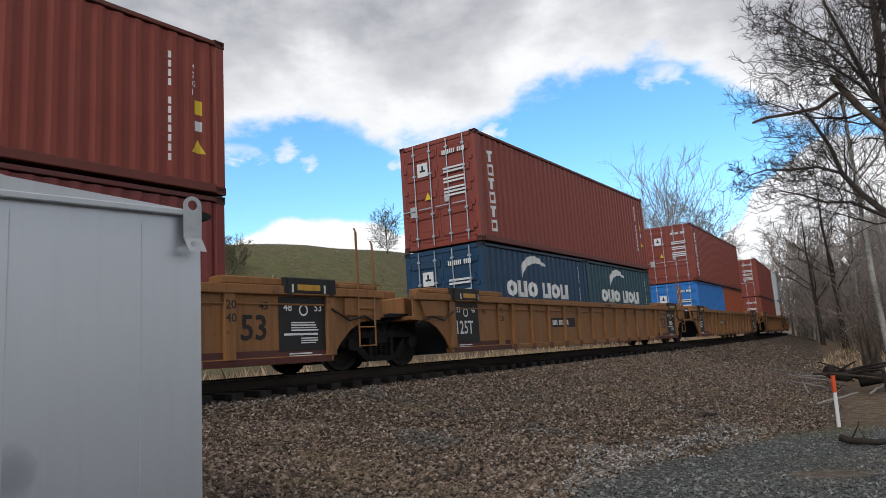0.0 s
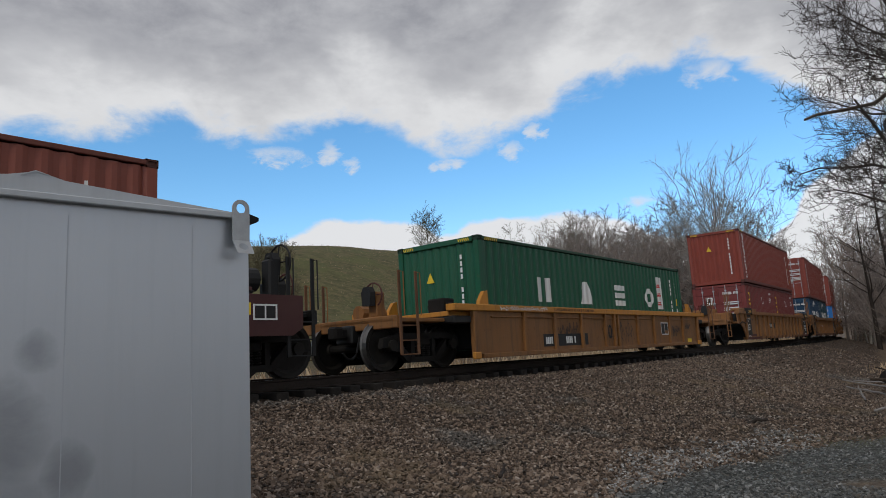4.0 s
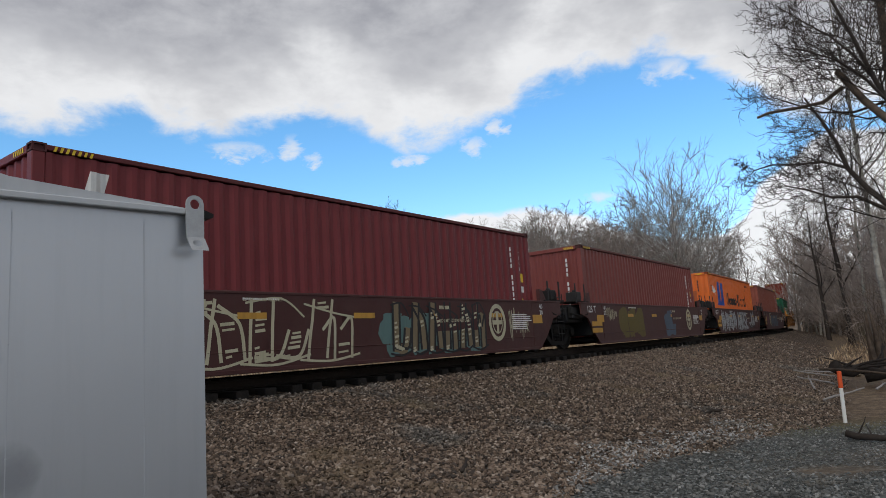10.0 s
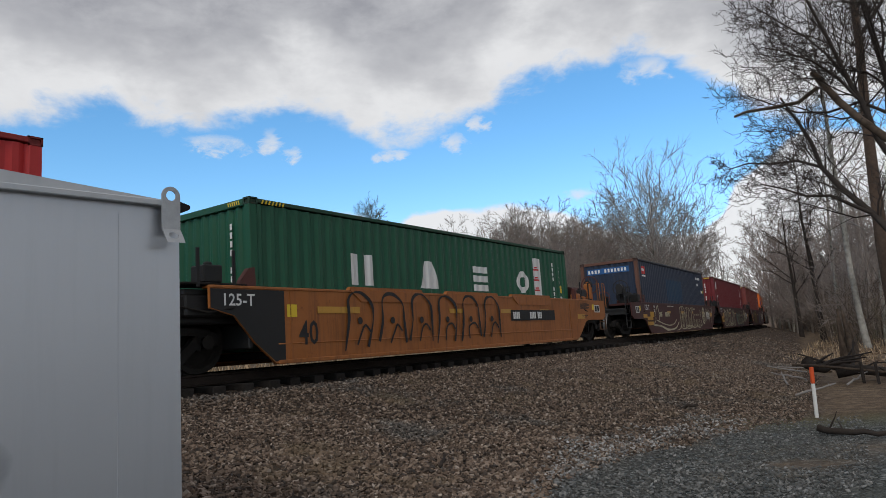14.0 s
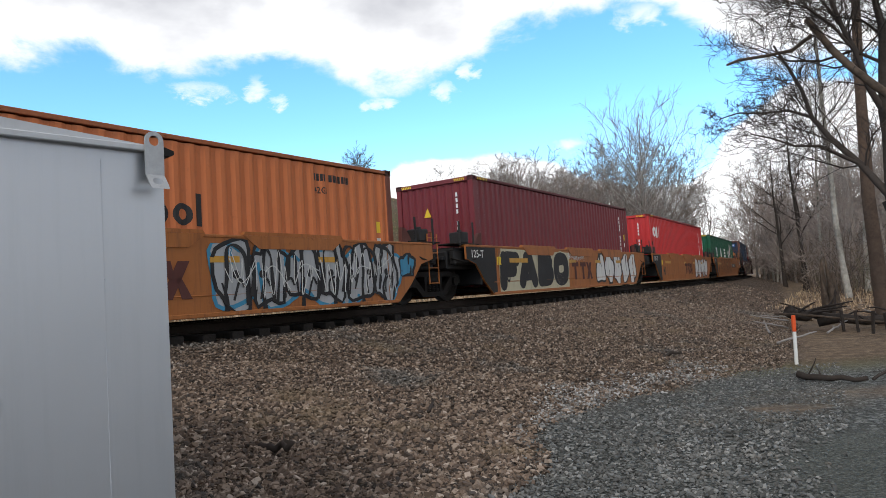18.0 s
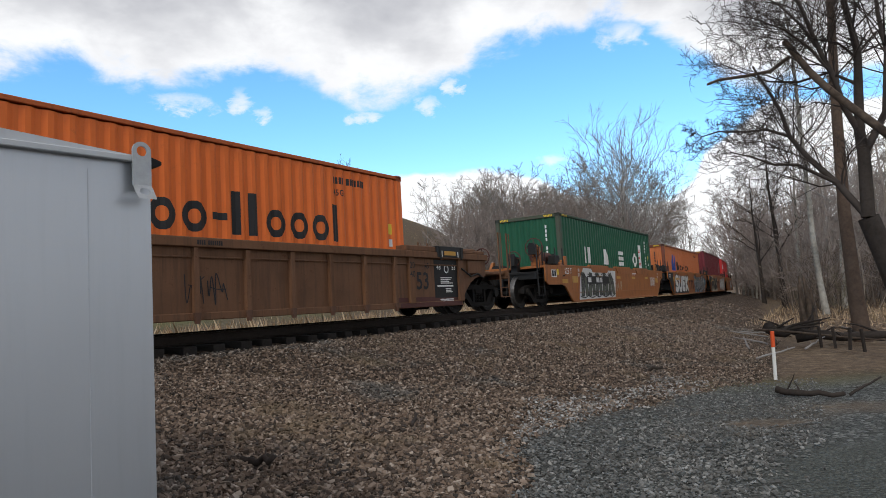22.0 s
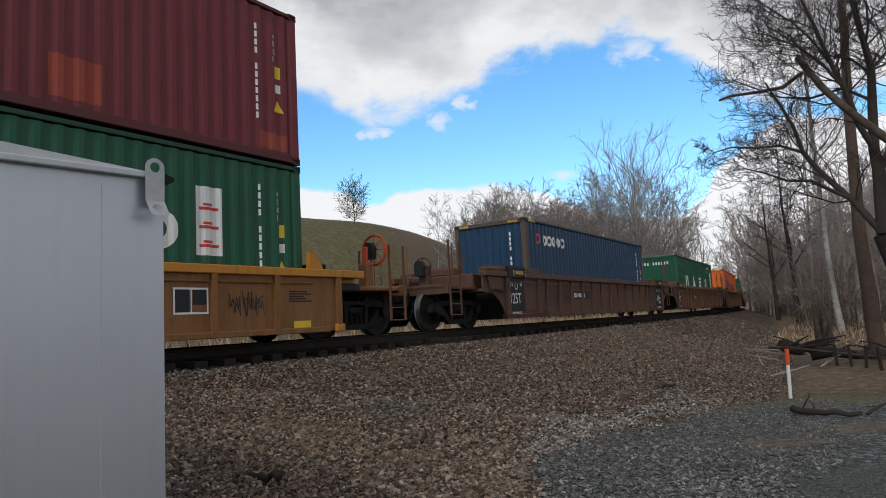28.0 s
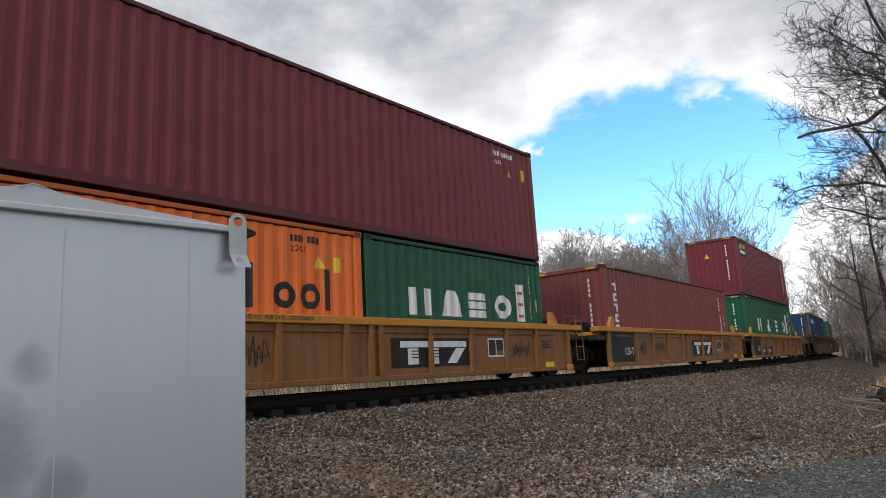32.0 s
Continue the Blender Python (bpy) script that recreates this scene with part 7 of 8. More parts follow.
end_decal("placard", [[(0.35 + a, 2.05 + b) for a, b in ((0.0, -0.2), (0.2, 0.0), (0.0, 0.2), (-0.2, 0.0))]], WHITE, c, -h + 0.04, label="white diamond hazard placard")
end_decal("patch", [rect(-0.6, -0.15, 0.9, 2.0)], paint("touch_up_orange", (0.42, 0.10, 0.03), 0.6), c, -h + 0.04)
c = box40(-94.07, "brick-red container in a maroon well car", (0.19, 0.042, 0.034))
mark_code(c)
mark_end(c, tri=False)
c = box40(-109.79, "dark red container with two white patches", MAROON)
h = c["half"]
decal("patch", [[(-h + 0.62, 2.15), (-h + 0.88, 2.15), (-h + 0.98, 2.62), (-h + 0.72, 2.62)], [(-h + 0.70, 1.30), (-h + 0.96, 1.30), (-h + 1.06, 1.78), (-h + 0.80, 1.78)]], WHITE, c, h, label="white patches over the old emblem")
mark_code(c)
mark_end(c)
c = box40(-125.52, "dark slate-blue container with a rusty corner post", NAVY, post=RUST)
h = c["half"]
decal("emblem", [rect(-h + 0.60, -h + 1.02, 2.27, 2.60)], CRIMSON, c, h, label="small red emblem board")
decal("emblem", [rect(-h + 0.66, -h + 0.96, 2.40, 2.50), rect(-h + 0.62, -h + 1.02, 2.16, 2.23)], WHITE, c, h, 0.007)
decal("patch", [rect(-1.8, 1.0, 1.2, 2.2)], paint("touch_up_blue", (0.014, 0.045, 0.09), 0.6, dirt=0.3, streak=0.3, bump=0), c, h, label="darker blue repainted patch")
decal("number", code_bars(h - 1.75, 2.45, 0.13, 12), WHITE, c, h)
decal("size_board", [rect(h - 1.7, h - 1.25, 2.12, 2.24)], WHITE, c, h)
decal("sticker", [rect(h - 0.7, h - 0.6, 1.75, 1.9)], WHITE, c, h)
decal("sticker", [rect(h - 0.48, h - 0.36, 1.75, 1.9)], YELLOW, c, h)
end_decal("number_board", [rect(-0.85, 0.95, 2.38, 2.62)], paint("board_blue", (0.02, 0.10, 0.28), 0.6), c, -h + 0.045)
end_decal("number", [rect(0.8 - i * 0.14, 0.88 - i * 0.14, 2.43, 2.57) for i in range(12) if i != 4], WHITE, c, -h + 0.04, 0.012)

# five orange-brown wells
offs = [-145.21, -160.81, -176.60, -192.36, -208.14]
labs = ["orange-brown smooth well car with black line graffiti", "orange-brown well car with silver graffiti at one end", "orange-brown well car with bold black and cream graffiti", "orange-brown well car with white and silver graffiti", "orange-brown well car with a number board over graffiti"]
OR = [car40_smooth(lb, o, "coupler" if i == 0 else "joint", "coupler" if i == 4 else "joint", 20 + i, TTO, i < 4, True, OXIDE if i in (0, 4) else None) for i, (lb, o) in enumerate(zip(labs, offs))]
graffiti(OR[0], NEAR - 0.022, -4.4, 1.4, 0.2, 1.32, 6, 201, SPRAY["black"], SPRAY["black"], style="line")
for car, x in ((OR[0], 1.9), (OR[4], -4.6)):
    decal("number_board", [rect(x, x + 2.6, 0.70, 0.98)], BLACK, car, None, 0.016, NEAR, "black number board")
    decal("number", code_bars(x + 0.12, 0.75, 0.18, 4, False, 0.2) + code_bars(x + 1.05, 0.75, 0.18, 8, False, 0.2), WHITE, car, None, 0.020, NEAR)
graffiti(OR[1], NEAR, 1.9, 5.6, 0.12, 1.26, 4, 202, SPRAY["white"], SPRAY["black"])
graffiti(OR[1], NEAR, -0.2, 1.2, 0.4, 0.9, 2, 212, OXIDE, OXIDE, style="line")
decal("graffiti_ground", [[(-5.6, 0.14), (-1.0, 0.14), (-0.85, 1.22), (-5.45, 1.27)]], SPRAY["cream"], OR[2], None, 0.003, NEAR, "cream spray-painted ground")
piece(OR[2], NEAR, "FABO", -5.6, -1.0, 0.12, 1.28, 0.40, SPRAY["black"], SPRAY["cream"], 0.03, 0.05, None, 203)
graffiti(OR[2], NEAR, 1.5, 6.0, 0.12, 1.25, 5, 204, SPRAY["white"], SPRAY["black"])
graffiti(OR[2], NEAR, -1.0, 0.4, 0.95, 1.25, 5, 205, SPRAY["white"], SPRAY["white"], style="tag")
decal("graffiti_ground", [[(-5.55, 0.13), (-0.9, 0.13), (-1.1, 0.7), (-5.0, 0.75)]], SPRAY["black"], OR[3], None, 0.003, NEAR, "black spray-painted ground")
piece(OR[3], NEAR, "SUEK", -5.3, -0.95, 0.13, 1.27, 0.29, SPRAY["white"], SPRAY["black"], 0.06, 0.12, None, 206)
graffiti(OR[3], NEAR, 1.35, 6.0, 0.12, 1.2, 5, 217, SPRAY["silver"], SPRAY["sky"], None, "bubble")
graffiti(OR[3], NEAR - 0.004, 1.45, 5.9, 0.14, 1.28, 6, 207, SPRAY["silver"], SPRAY["black"], None, "bubble")
graffiti(OR[3], NEAR - 0.012, 1.6, 5.8, 0.2, 1.22, 8, 227, SPRAY["black"], SPRAY["black"], None, "line")
graffiti(OR[3], NEAR - 0.016, 1.6, 5.8, 0.25, 1.2, 6, 237, SPRAY["white"], SPRAY["white"], None, "tag")
graffiti(OR[3], NEAR, 6.0, 6.5, 0.6, 1.1, 1, 208, SPRAY["sky"], SPRAY["black"])
decal("graffiti_ground", [[(-5.5, 0.14), (-1.2, 0.16), (-1.0, 1.2), (-4.9, 1.27), (-5.3, 0.9)]], SPRAY["white"], OR[4], None, 0.003, NEAR, "white spray-painted ground")
graffiti(OR[4], NEAR - 0.003, -5.3, -1.3, 0.18, 1.15, 5, 209, SPRAY["moss"], SPRAY["black"], None, "wild")
graffiti(OR[4], NEAR, -1.0, -0.2, 0.35, 0.8, 2, 210, SPRAY["cream"], SPRAY["cream"], style="tag")
for car in (OR[1], OR[2], OR[3]):
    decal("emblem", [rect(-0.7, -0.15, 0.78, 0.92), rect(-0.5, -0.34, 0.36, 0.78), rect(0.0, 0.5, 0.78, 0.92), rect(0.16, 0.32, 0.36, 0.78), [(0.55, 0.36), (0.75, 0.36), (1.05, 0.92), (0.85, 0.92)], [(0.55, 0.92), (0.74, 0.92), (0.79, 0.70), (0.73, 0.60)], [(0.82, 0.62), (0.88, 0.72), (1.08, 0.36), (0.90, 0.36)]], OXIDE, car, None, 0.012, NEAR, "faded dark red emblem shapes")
c = box40(-145.21, "green container with white emblem in an orange well car", GREEN, STD)
mark_blocks(c, -3.7, 1.18, 0.62, 2.2)
mark_code(c)
mark_end(c, tri=False)
c = box40(-160.81, "bright red container with small white emblem", RUBY)
h = c["half"]
decal("emblem", ring(-h + 0.85, 2.1, 0.22, 0.26, 0.10) + [[(-h + 1.15, 1.84), (-h + 1.50, 1.84), (-h + 1.40, 2.36), (-h + 1.25, 2.36)], rect(-h + 1.58, -h + 1.72, 1.84, 2.36)], WHITE, c, h, label="white emblem in plain shapes")
mark_code(c)
mark_end(c)
c = box40(-176.60, "dark maroon container in an orange-brown well car", DEEP)
mark_code(c)
mark_end(c)
c = box40(-192.36, "pale orange container with blue and black emblem shapes", (0.52, 0.150, 0.045), STD, post=(0.17, 0.05, 0.028))
mark_slanted(c, -4.15, 1.17, 0.66, -2.62)
mark_code(c, ink=INK, vertical=False, typed="42G1")
mark_end(c, INK)
c = box40(-208.14, "green container with white emblem and a rusty corner", GREEN, post=(0.06, 0.075, 0.05))
mark_blocks(c, -3.7, 1.2, 0.62, 2.2)
mark_code(c)
mark_end(c, tri=False)

# the second long set, dark brown
offs = [-229.81, -249.46, -269.07]
for i, o in enumerate(offs):
    car = car53("dark weathered brown ribbed well car with stencil panels", o, "coupler" if i == 0 else "joint", "coupler" if i == 2 else "joint", 30 + i, (BROWN3, BROWN3, BROWN2)[i], OXIDE if i in (0, 2) else None)
    graffiti(car, NEAR + 0.05, -5.6, -3.2, 0.5, 1.15, 5, 300 + i, SPRAY["black"], SPRAY["black"], style="tag")
    if i == 1:
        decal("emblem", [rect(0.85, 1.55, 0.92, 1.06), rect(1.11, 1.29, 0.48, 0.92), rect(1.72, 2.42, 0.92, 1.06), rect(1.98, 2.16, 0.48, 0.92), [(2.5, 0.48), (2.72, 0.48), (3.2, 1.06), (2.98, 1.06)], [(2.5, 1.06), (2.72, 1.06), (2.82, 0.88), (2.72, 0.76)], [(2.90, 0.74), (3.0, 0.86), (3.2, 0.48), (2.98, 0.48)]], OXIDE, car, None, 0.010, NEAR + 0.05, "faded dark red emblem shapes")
    graffiti(car, NEAR + 0.05, 0.3, 1.1, 0.4, 0.95, 2, 310 + i, SPRAY["black"], SPRAY["black"], style="tag")
c = box40(-229.81, "bright orange container with blue and black emblem shapes", ORANGE)
mark_slanted(c, -4.22, 1.28, 0.95, -1.93)
mark_code(c, ink=INK, vertical=False)
mark_end(c, INK)
c = box40(-249.46, "green container with white emblem in a brown well car", GREEN)
mark_blocks(c, -3.75, 1.23, 0.60, 2.2, gap=2.15)
mark_code(c, vertical=False)
h, H = c["half"], c["high"]
end_decal("number", [rect(0.75 - i * 0.15, 0.83 - i * 0.15, H - 0.5, H - 0.34) for i in range(11) if i != 4], WHITE, c, -h + 0.04)
c = box40(-269.07, "blue container with red and white emblem shapes", COBALT, post=(0.10, 0.07, 0.05))
h = c["half"]
decal("emblem", ring(-h + 0.92, 2.32, 0.17, 0.17, 0.08), CRIMSON, c, h, label="small red ring emblem")
decal("emblem", [r for i in range(5) for r in ring(-h + 1.45 + i * 0.36, 2.30, 0.16, 0.17, 0.09, 12)], WHITE, c, h, label="row of white emblem shapes")
mark_code(c)
mark_end(c, tri=False)

# yellow ribbed set
offs = [-290.63, -306.51, -322.55]
for i, o in enumerate(offs):
    car = car40_ribbed("yellow ribbed well car with black end panels", o, "coupler" if i == 0 else "joint", "joint", 40 + i, YEL, i > 0, paint("brake_red", (0.55, 0.07, 0.02), 0.5) if i == 0 else None)
    if i == 0:
        graffiti(car, NEAR + 0.06, -3.0, -2.0, 0.7, 1.1, 3, 401, SPRAY["white"], SPRAY["white"], style="tag")
    if i == 2:
        graffiti(car, NEAR + 0.06, -4.8, -3.6, 0.35, 1.05, 3, 403, SPRAY["black"], SPRAY["black"], style="line")
c = box40(-290.63, "green container with white emblem under a maroon one", GREEN)
mark_blocks(c, -3.5, 1.2, 0.64, 2.15)
mark_code(c)
mark_end(c, tri=False)
c = double(-290.63, HC, DEEP, "maroon container with a black and yellow emblem board on top")
h = c["half"]
decal("emblem_board", [rect(-h + 0.62, -h + 1.90, 2.0, 2.72)], INK, c, h, label="black and yellow emblem board")
decal("emblem", [rect(-h + 0.85, -h + 1.82, 2.12, 2.28), rect(-h + 0.70, -h + 0.78, 2.1, 2.6)], WHITE, c, h, 0.008)
decal("emblem", [rect(-h + 0.95, -h + 1.86, 2.40 + i * 0.08, 2.445 + i * 0.08) for i in range(3)], YELLOW, c, h, 0.008)
decal("patch", [rect(1.75, 2.45, 0.25, 0.85), rect(5.2, 5.8, 0.2, 0.5)], paint("touch_up_red", (0.29, 0.052, 0.030), 0.6, dirt=0.12, streak=0.12), c, h, label="faded repaired patch")
mark_code(c)
mark_end(c)
c = box40(-306.51, "brick-red container with upright white emblem in a yellow car", (0.19, 0.042, 0.034))
mark_stack(c, -c["half"] + 0.62, ztop=2.12, h=0.25)
mark_code(c)
mark_end(c, tri=False)
c = box20(-322.55, "orange twenty-foot container with black emblem shapes", ORANGE, -3.06)
h = c["half"]
sm = []
for i, k in enumerate((0, 0, 0, 2, 1, 1, 0, 0, 1)):
    x = -2.0 + i * 0.52
    sm += ring(x + 0.22, 1.33, 0.22, 0.22, 0.12) if k == 0 else [rect(x, x + 0.14, 1.1, 1.82)] if k == 1 else [rect(x, x + 0.28, 1.28, 1.38)]
decal("emblem", sm, INK, c, h, label="row of black company emblem shapes")
decal("number", code_bars(h - 1.55, 2.25, 0.12, 9), INK, c, h)
decal("size_code", word("22G1", h - 1.55, 2.08, 0.11), INK, c, h)
decal("sticker", [rect(h - 0.65, h - 0.48, 1.78, 2.05), [(h - 1.1, 1.83), (h - 0.84, 1.83), (h - 0.97, 2.05)]], YELLOW, c, h)
c = box20(-322.55, "green twenty-foot container with white emblem", GREEN, 3.06)
mark_blocks(c, -1.85, 1.1, 0.55, 0.95, WHITE, False)
h = c["half"]
decal("emblem_panel", [rect(1.88, 2.22, 1.05, 1.95)], WHITE, c, h, label="tall white panel")
decal("script", [rect(1.94, 2.16, 1.15 + i * 0.28, 1.22 + i * 0.28) for i in range(3)], CRIMSON, c, h, 0.007)
decal("number", code_bars(h - 0.55, 2.1, 0.09, 9, True), WHITE, c, h)
decal("sticker", [rect(h - 0.3, h - 0.2, 1.3, 1.6)], YELLOW, c, h)
c = double(-322.55, STD, DEEP, "maroon container over an orange and a green short one")
h, H = c["half"], c["high"]
decal("number", code_bars(h - 1.7, H - 0.38, 0.12, 12), WHITE, c, h)
decal("size_code", word("45G1", h - 1.65, H - 0.60, 0.11), WHITE, c, h)
decal("sticker", [rect(h - 0.55, h - 0.38, H - 0.85, H - 0.55), [(h - 1.15, H - 0.85), (h - 0.95, H - 0.85), (h - 1.05, H - 0.65)]], YELLOW, c, h)

for o in (68.35, 49.65, 31.6, 28.1, 8.22, -11.6, -31.35, -35.2, -51.1, -55.1, -70.7, -86.27, -101.93, -117.65, -133.35, -137.4,
          -153.0, -168.7, -184.5, -200.25, -215.98, -219.95, -239.63, -259.27, -278.92, -282.78, -298.57, -314.53, -330.4):
    truck(o)


# ---- trees ----
BARK = plain("dark_bark", (0.040, 0.032, 0.027), 0.95, 0, 0.45, 14, 0.8)
BARK2 = plain("brown_bark", (0.090, 0.062, 0.046), 0.95, 0, 0.4, 12, 0.8)
PALE = plain("pale_bark", (0.25, 0.235, 0.205), 0.9, 0, 0.8, 4.5, 0.4)
TWIG = plain("twig_bark", (0.056, 0.045, 0.039), 0.95, 0, 0.3, 6, 0.0)
ASHEN = plain("ashen_twig", (0.27, 0.25, 0.235), 0.95, 0, 0.25, 6, 0.0)
SYCAMORE = plain("sycamore_twig", (0.36, 0.335, 0.31), 0.95, 0, 0.25, 6, 0.0)
GREYBARK = plain("grey_bark", (0.17, 0.148, 0.13), 0.95, 0, 0.5, 8, 0.8)
ASHTWIG = plain("pale_twig", (0.20, 0.175, 0.155), 0.95, 0, 0.3, 6, 0.0)
THICKET = plain("thicket_twig", (0.26, 0.215, 0.19), 0.95, 0, 0.35, 3, 0.0)
BUSH = plain("bush_twig", (0.12, 0.105, 0.065), 0.95, 0, 0.35, 3, 0.0)
GREYTWIG = plain("grey_twig", (0.29, 0.248, 0.22), 0.95, 0, 0.3, 6, 0.0)
DEAD = plain("dead_wood", (0.085, 0.062, 0.046), 0.9, 0, 0.9, 5, 0.8)


class Wood:
    """Collects tapered tubes and makes one mesh of them."""

    def __init__(self):
        self.v, self.f = [], []

    def tube(self, pts, r0, r1, n, cap=False):
        base = len(self.v)
        m = len(pts)
        for i, p in enumerate(pts):
            a, b = pts[i - 1] if i else pts[0], pts[i + 1] if i < m - 1 else pts[-1]
            t = b - a
            if t.length < 1e-6:
                t = Vector((0, 0, 1))
            t.normalize()
            u = t.cross(Vector((0.31, 0.77, 0.55))).normalized()
            w = t.cross(u)
            r = r0 + (r1 - r0) * i / (m - 1)
            for j in range(n):
                c, s = math.cos(j * math.tau / n) * r, math.sin(j * math.tau / n) * r
                self.v.append((p.x + u.x * c + w.x * s, p.y + u.y * c + w.y * s, p.z + u.z * c + w.z * s))
        for i in range(m - 1):
            for j in range(n):
                k = (j + 1) % n
                self.f.append((base + i * n + j, base + i * n + k, base + (i + 1) * n + k, base + (i + 1) * n + j))
        if cap:
            self.f.append(tuple(base + j for j in range(n - 1, -1, -1)))
            self.f.append(tuple(base + (m - 1) * n + j for j in range(n)))

    def mesh(self, name, mat):
        me = bpy.data.meshes.new(name)
        me.from_pydata(self.v, [], self.f)
        me.materials.append(mat)
        me.shade_smooth()
        return me


def limb(rng, start, way, length, bend=0.25, up=0.1, n=6):
    """A wandering line of points."""
    pts, d, p = [start.copy()], way.normalized(), start.copy()
    for i in range(n):
        d = (d + Vector((rng.gauss(0, bend), rng.gauss(0, bend), rng.gauss(0, bend) + up)) * (1.0 / n ** 0.5)).normalized()
        p = p + d * (length / n)
        pts.append(p.copy())
    return pts


def ramify(rng, wood, pts, r0, r1, level, spread, counts, fine=0.004, near=False):
    """Side branches along a limb, level by level."""
    if level >= len(counts):
        return
    total = sum((b - a).length for a, b in zip(pts, pts[1:]))
    last = level == len(counts) - 1
    for i in range(counts[level]):
        k = rng.uniform(0.2, 1.0) if level else rng.uniform(0.12, 1.0)
        f = k * (len(pts) - 1)
        j = min(int(f), len(pts) - 2)
        p = pts[j].lerp(pts[j + 1], f - j)
        d = (pts[j + 1] - pts[j]).normalized()
        side = Vector((rng.gauss(0, 1), rng.gauss(0, 1), rng.gauss(0.15, 0.8))).normalized()
        side = (side - d * side.dot(d)).normalized()
        way = d * rng.uniform(0.5, 1.0) + side * spread
        ln = total * rng.uniform(0.25, 0.58) * (1.15 - 0.5 * k) * (1.5 if last and near else 1.0)
        r = (r0 + (r1 - r0) * k) * rng.uniform(0.35, 0.6)
        seg = (3 if last else 5) if near else (1 if last else 3)
        q = limb(rng, p, way, ln, 0.5 if near else 0.32, 0.10, seg)
        wood.tube(q, max(r, fine if last else fine * 1.5), max(r * 0.3, fine * 0.6), 3)
        ramify(rng, wood, q, r, r * 0.35, level + 1, spread, counts, fine, near)


def grow(seed, height, radius, lean=0.04, clear=0.3, limbs=11, counts=(6, 5, 4), spread=0.9, bark=None, twig=None, up=0.10, thin=1.0, fine=0.011, reach=1.0, tilt=(0, 0)):
    """A bare tree as two meshes: trunk and crown."""
    rng = random.Random(seed)
    t, c = Wood(), Wood()
    pts = limb(rng, Vector((0, 0, -0.3)), Vector((tilt[0] + rng.gauss(0, lean), tilt[1] + rng.gauss(0, lean), 1)), height * 0.92, 0.10, 0.05, 10)
    t.tube(pts[:2], radius * 1.25, radius * 0.97, 9)
    t.tube(pts[1:], radius * 0.97, radius * 0.10, 8)
    for i in range(limbs):
        k = clear + (0.98 - clear) * (i + rng.uniform(0, 0.9)) / limbs
        f = k * (len(pts) - 1)
        j = min(int(f), len(pts) - 2)
        p = pts[j].lerp(pts[j + 1], f - j)
        a = rng.uniform(0, math.tau)
        way = Vector((math.cos(a) * spread, math.sin(a) * spread, rng.uniform(0.45, 1.0)))
        ln = height * rng.uniform(0.22, 0.40) * (1.25 - 0.75 * k) * reach
        r = radius * (1.0 - 0.85 * k) * rng.uniform(0.35, 0.6)
        q = limb(rng, p, way, ln, 0.28, up, 5)
        c.tube(q, r, r * 0.25, 4)
        ramify(rng, c, q, r * thin, r * 0.3 * thin, 0, spread, counts, fine)
    return t.mesh("trunk", bark), c.mesh("crown", twig)


def fan(seed, height, width, radius, limbs, counts, bark, twig, fine=0.02, low=0.22):
    """A round-headed bare tree: limbs sweep up from a short trunk to an egg-shaped outline."""
    rng = random.Random(seed)
    t, c = Wood(), Wood()
    top = height * 0.55
    pts = limb(rng, Vector((0, 0, -0.3)), Vector((0, 0, 1)), top, 0.06, 0.05, 8)
    t.tube(pts, radius, radius * 0.45, 9)
    mid, rz = height * (1 + low) / 2, height * (1 - low) / 2
    for i in range(limbs):
        a = i * 2.39996 + rng.gauss(0, 0.3)
        u = -0.75 + 1.72 * (i + rng.uniform(0.2, 0.8)) / limbs
        rr = (1 - u * u) ** 0.5 * width / 2 * rng.uniform(0.82, 1.06)
        goal = Vector((rr * math.cos(a), rr * math.sin(a), mid + u * rz * rng.uniform(0.92, 1.04)))
        k = min(0.98, max(0.2, (goal.z - rr * 0.9) / top * rng.uniform(0.75, 0.95)))
        f = k * (len(pts) - 1)
        j = min(int(f), len(pts) - 2)
        p = pts[j].lerp(pts[j + 1], f - j)
        bow = p.lerp(goal, 0.5) + Vector((goal.x - p.x, goal.y - p.y, 0)) * 0.14
        q = []
        for s in range(7):
            w = s / 6
            q.append(p * (1 - w) ** 2 + bow * (2 * w * (1 - w)) + goal * w * w + Vector((rng.gauss(0, 0.012), rng.gauss(0, 0.012), rng.gauss(0, 0.008))) * height * (w if s < 6 else 0))
        r = radius * rng.uniform(0.16, 0.3)
        c.tube(q, r, fine, 4)
        ramify(rng, c, q, r * 0.6, fine, 0, 0.55, counts, fine)
    return t.mesh("trunk", bark), c.mesh("crown", twig)


def tree(label, meshes, x, y, z=None, turn=0.0, scale=1.0, group="bare trees", name="bare_tree"):
    t = thing(name, label, "tree", group)
    t.matrix_basis = Matrix.Translation((x, y, ground_z(x, y) if z is None else z)) @ Matrix.Rotation(turn, 4, "Z") @ Matrix.Scale(scale, 4)
    part("trunk", meshes[0], None, t)
    part("crown", meshes[1], None, t)
    return t


def polar(az, dist):
    return dist * math.sin(radians(az)), dist * math.cos(radians(az))


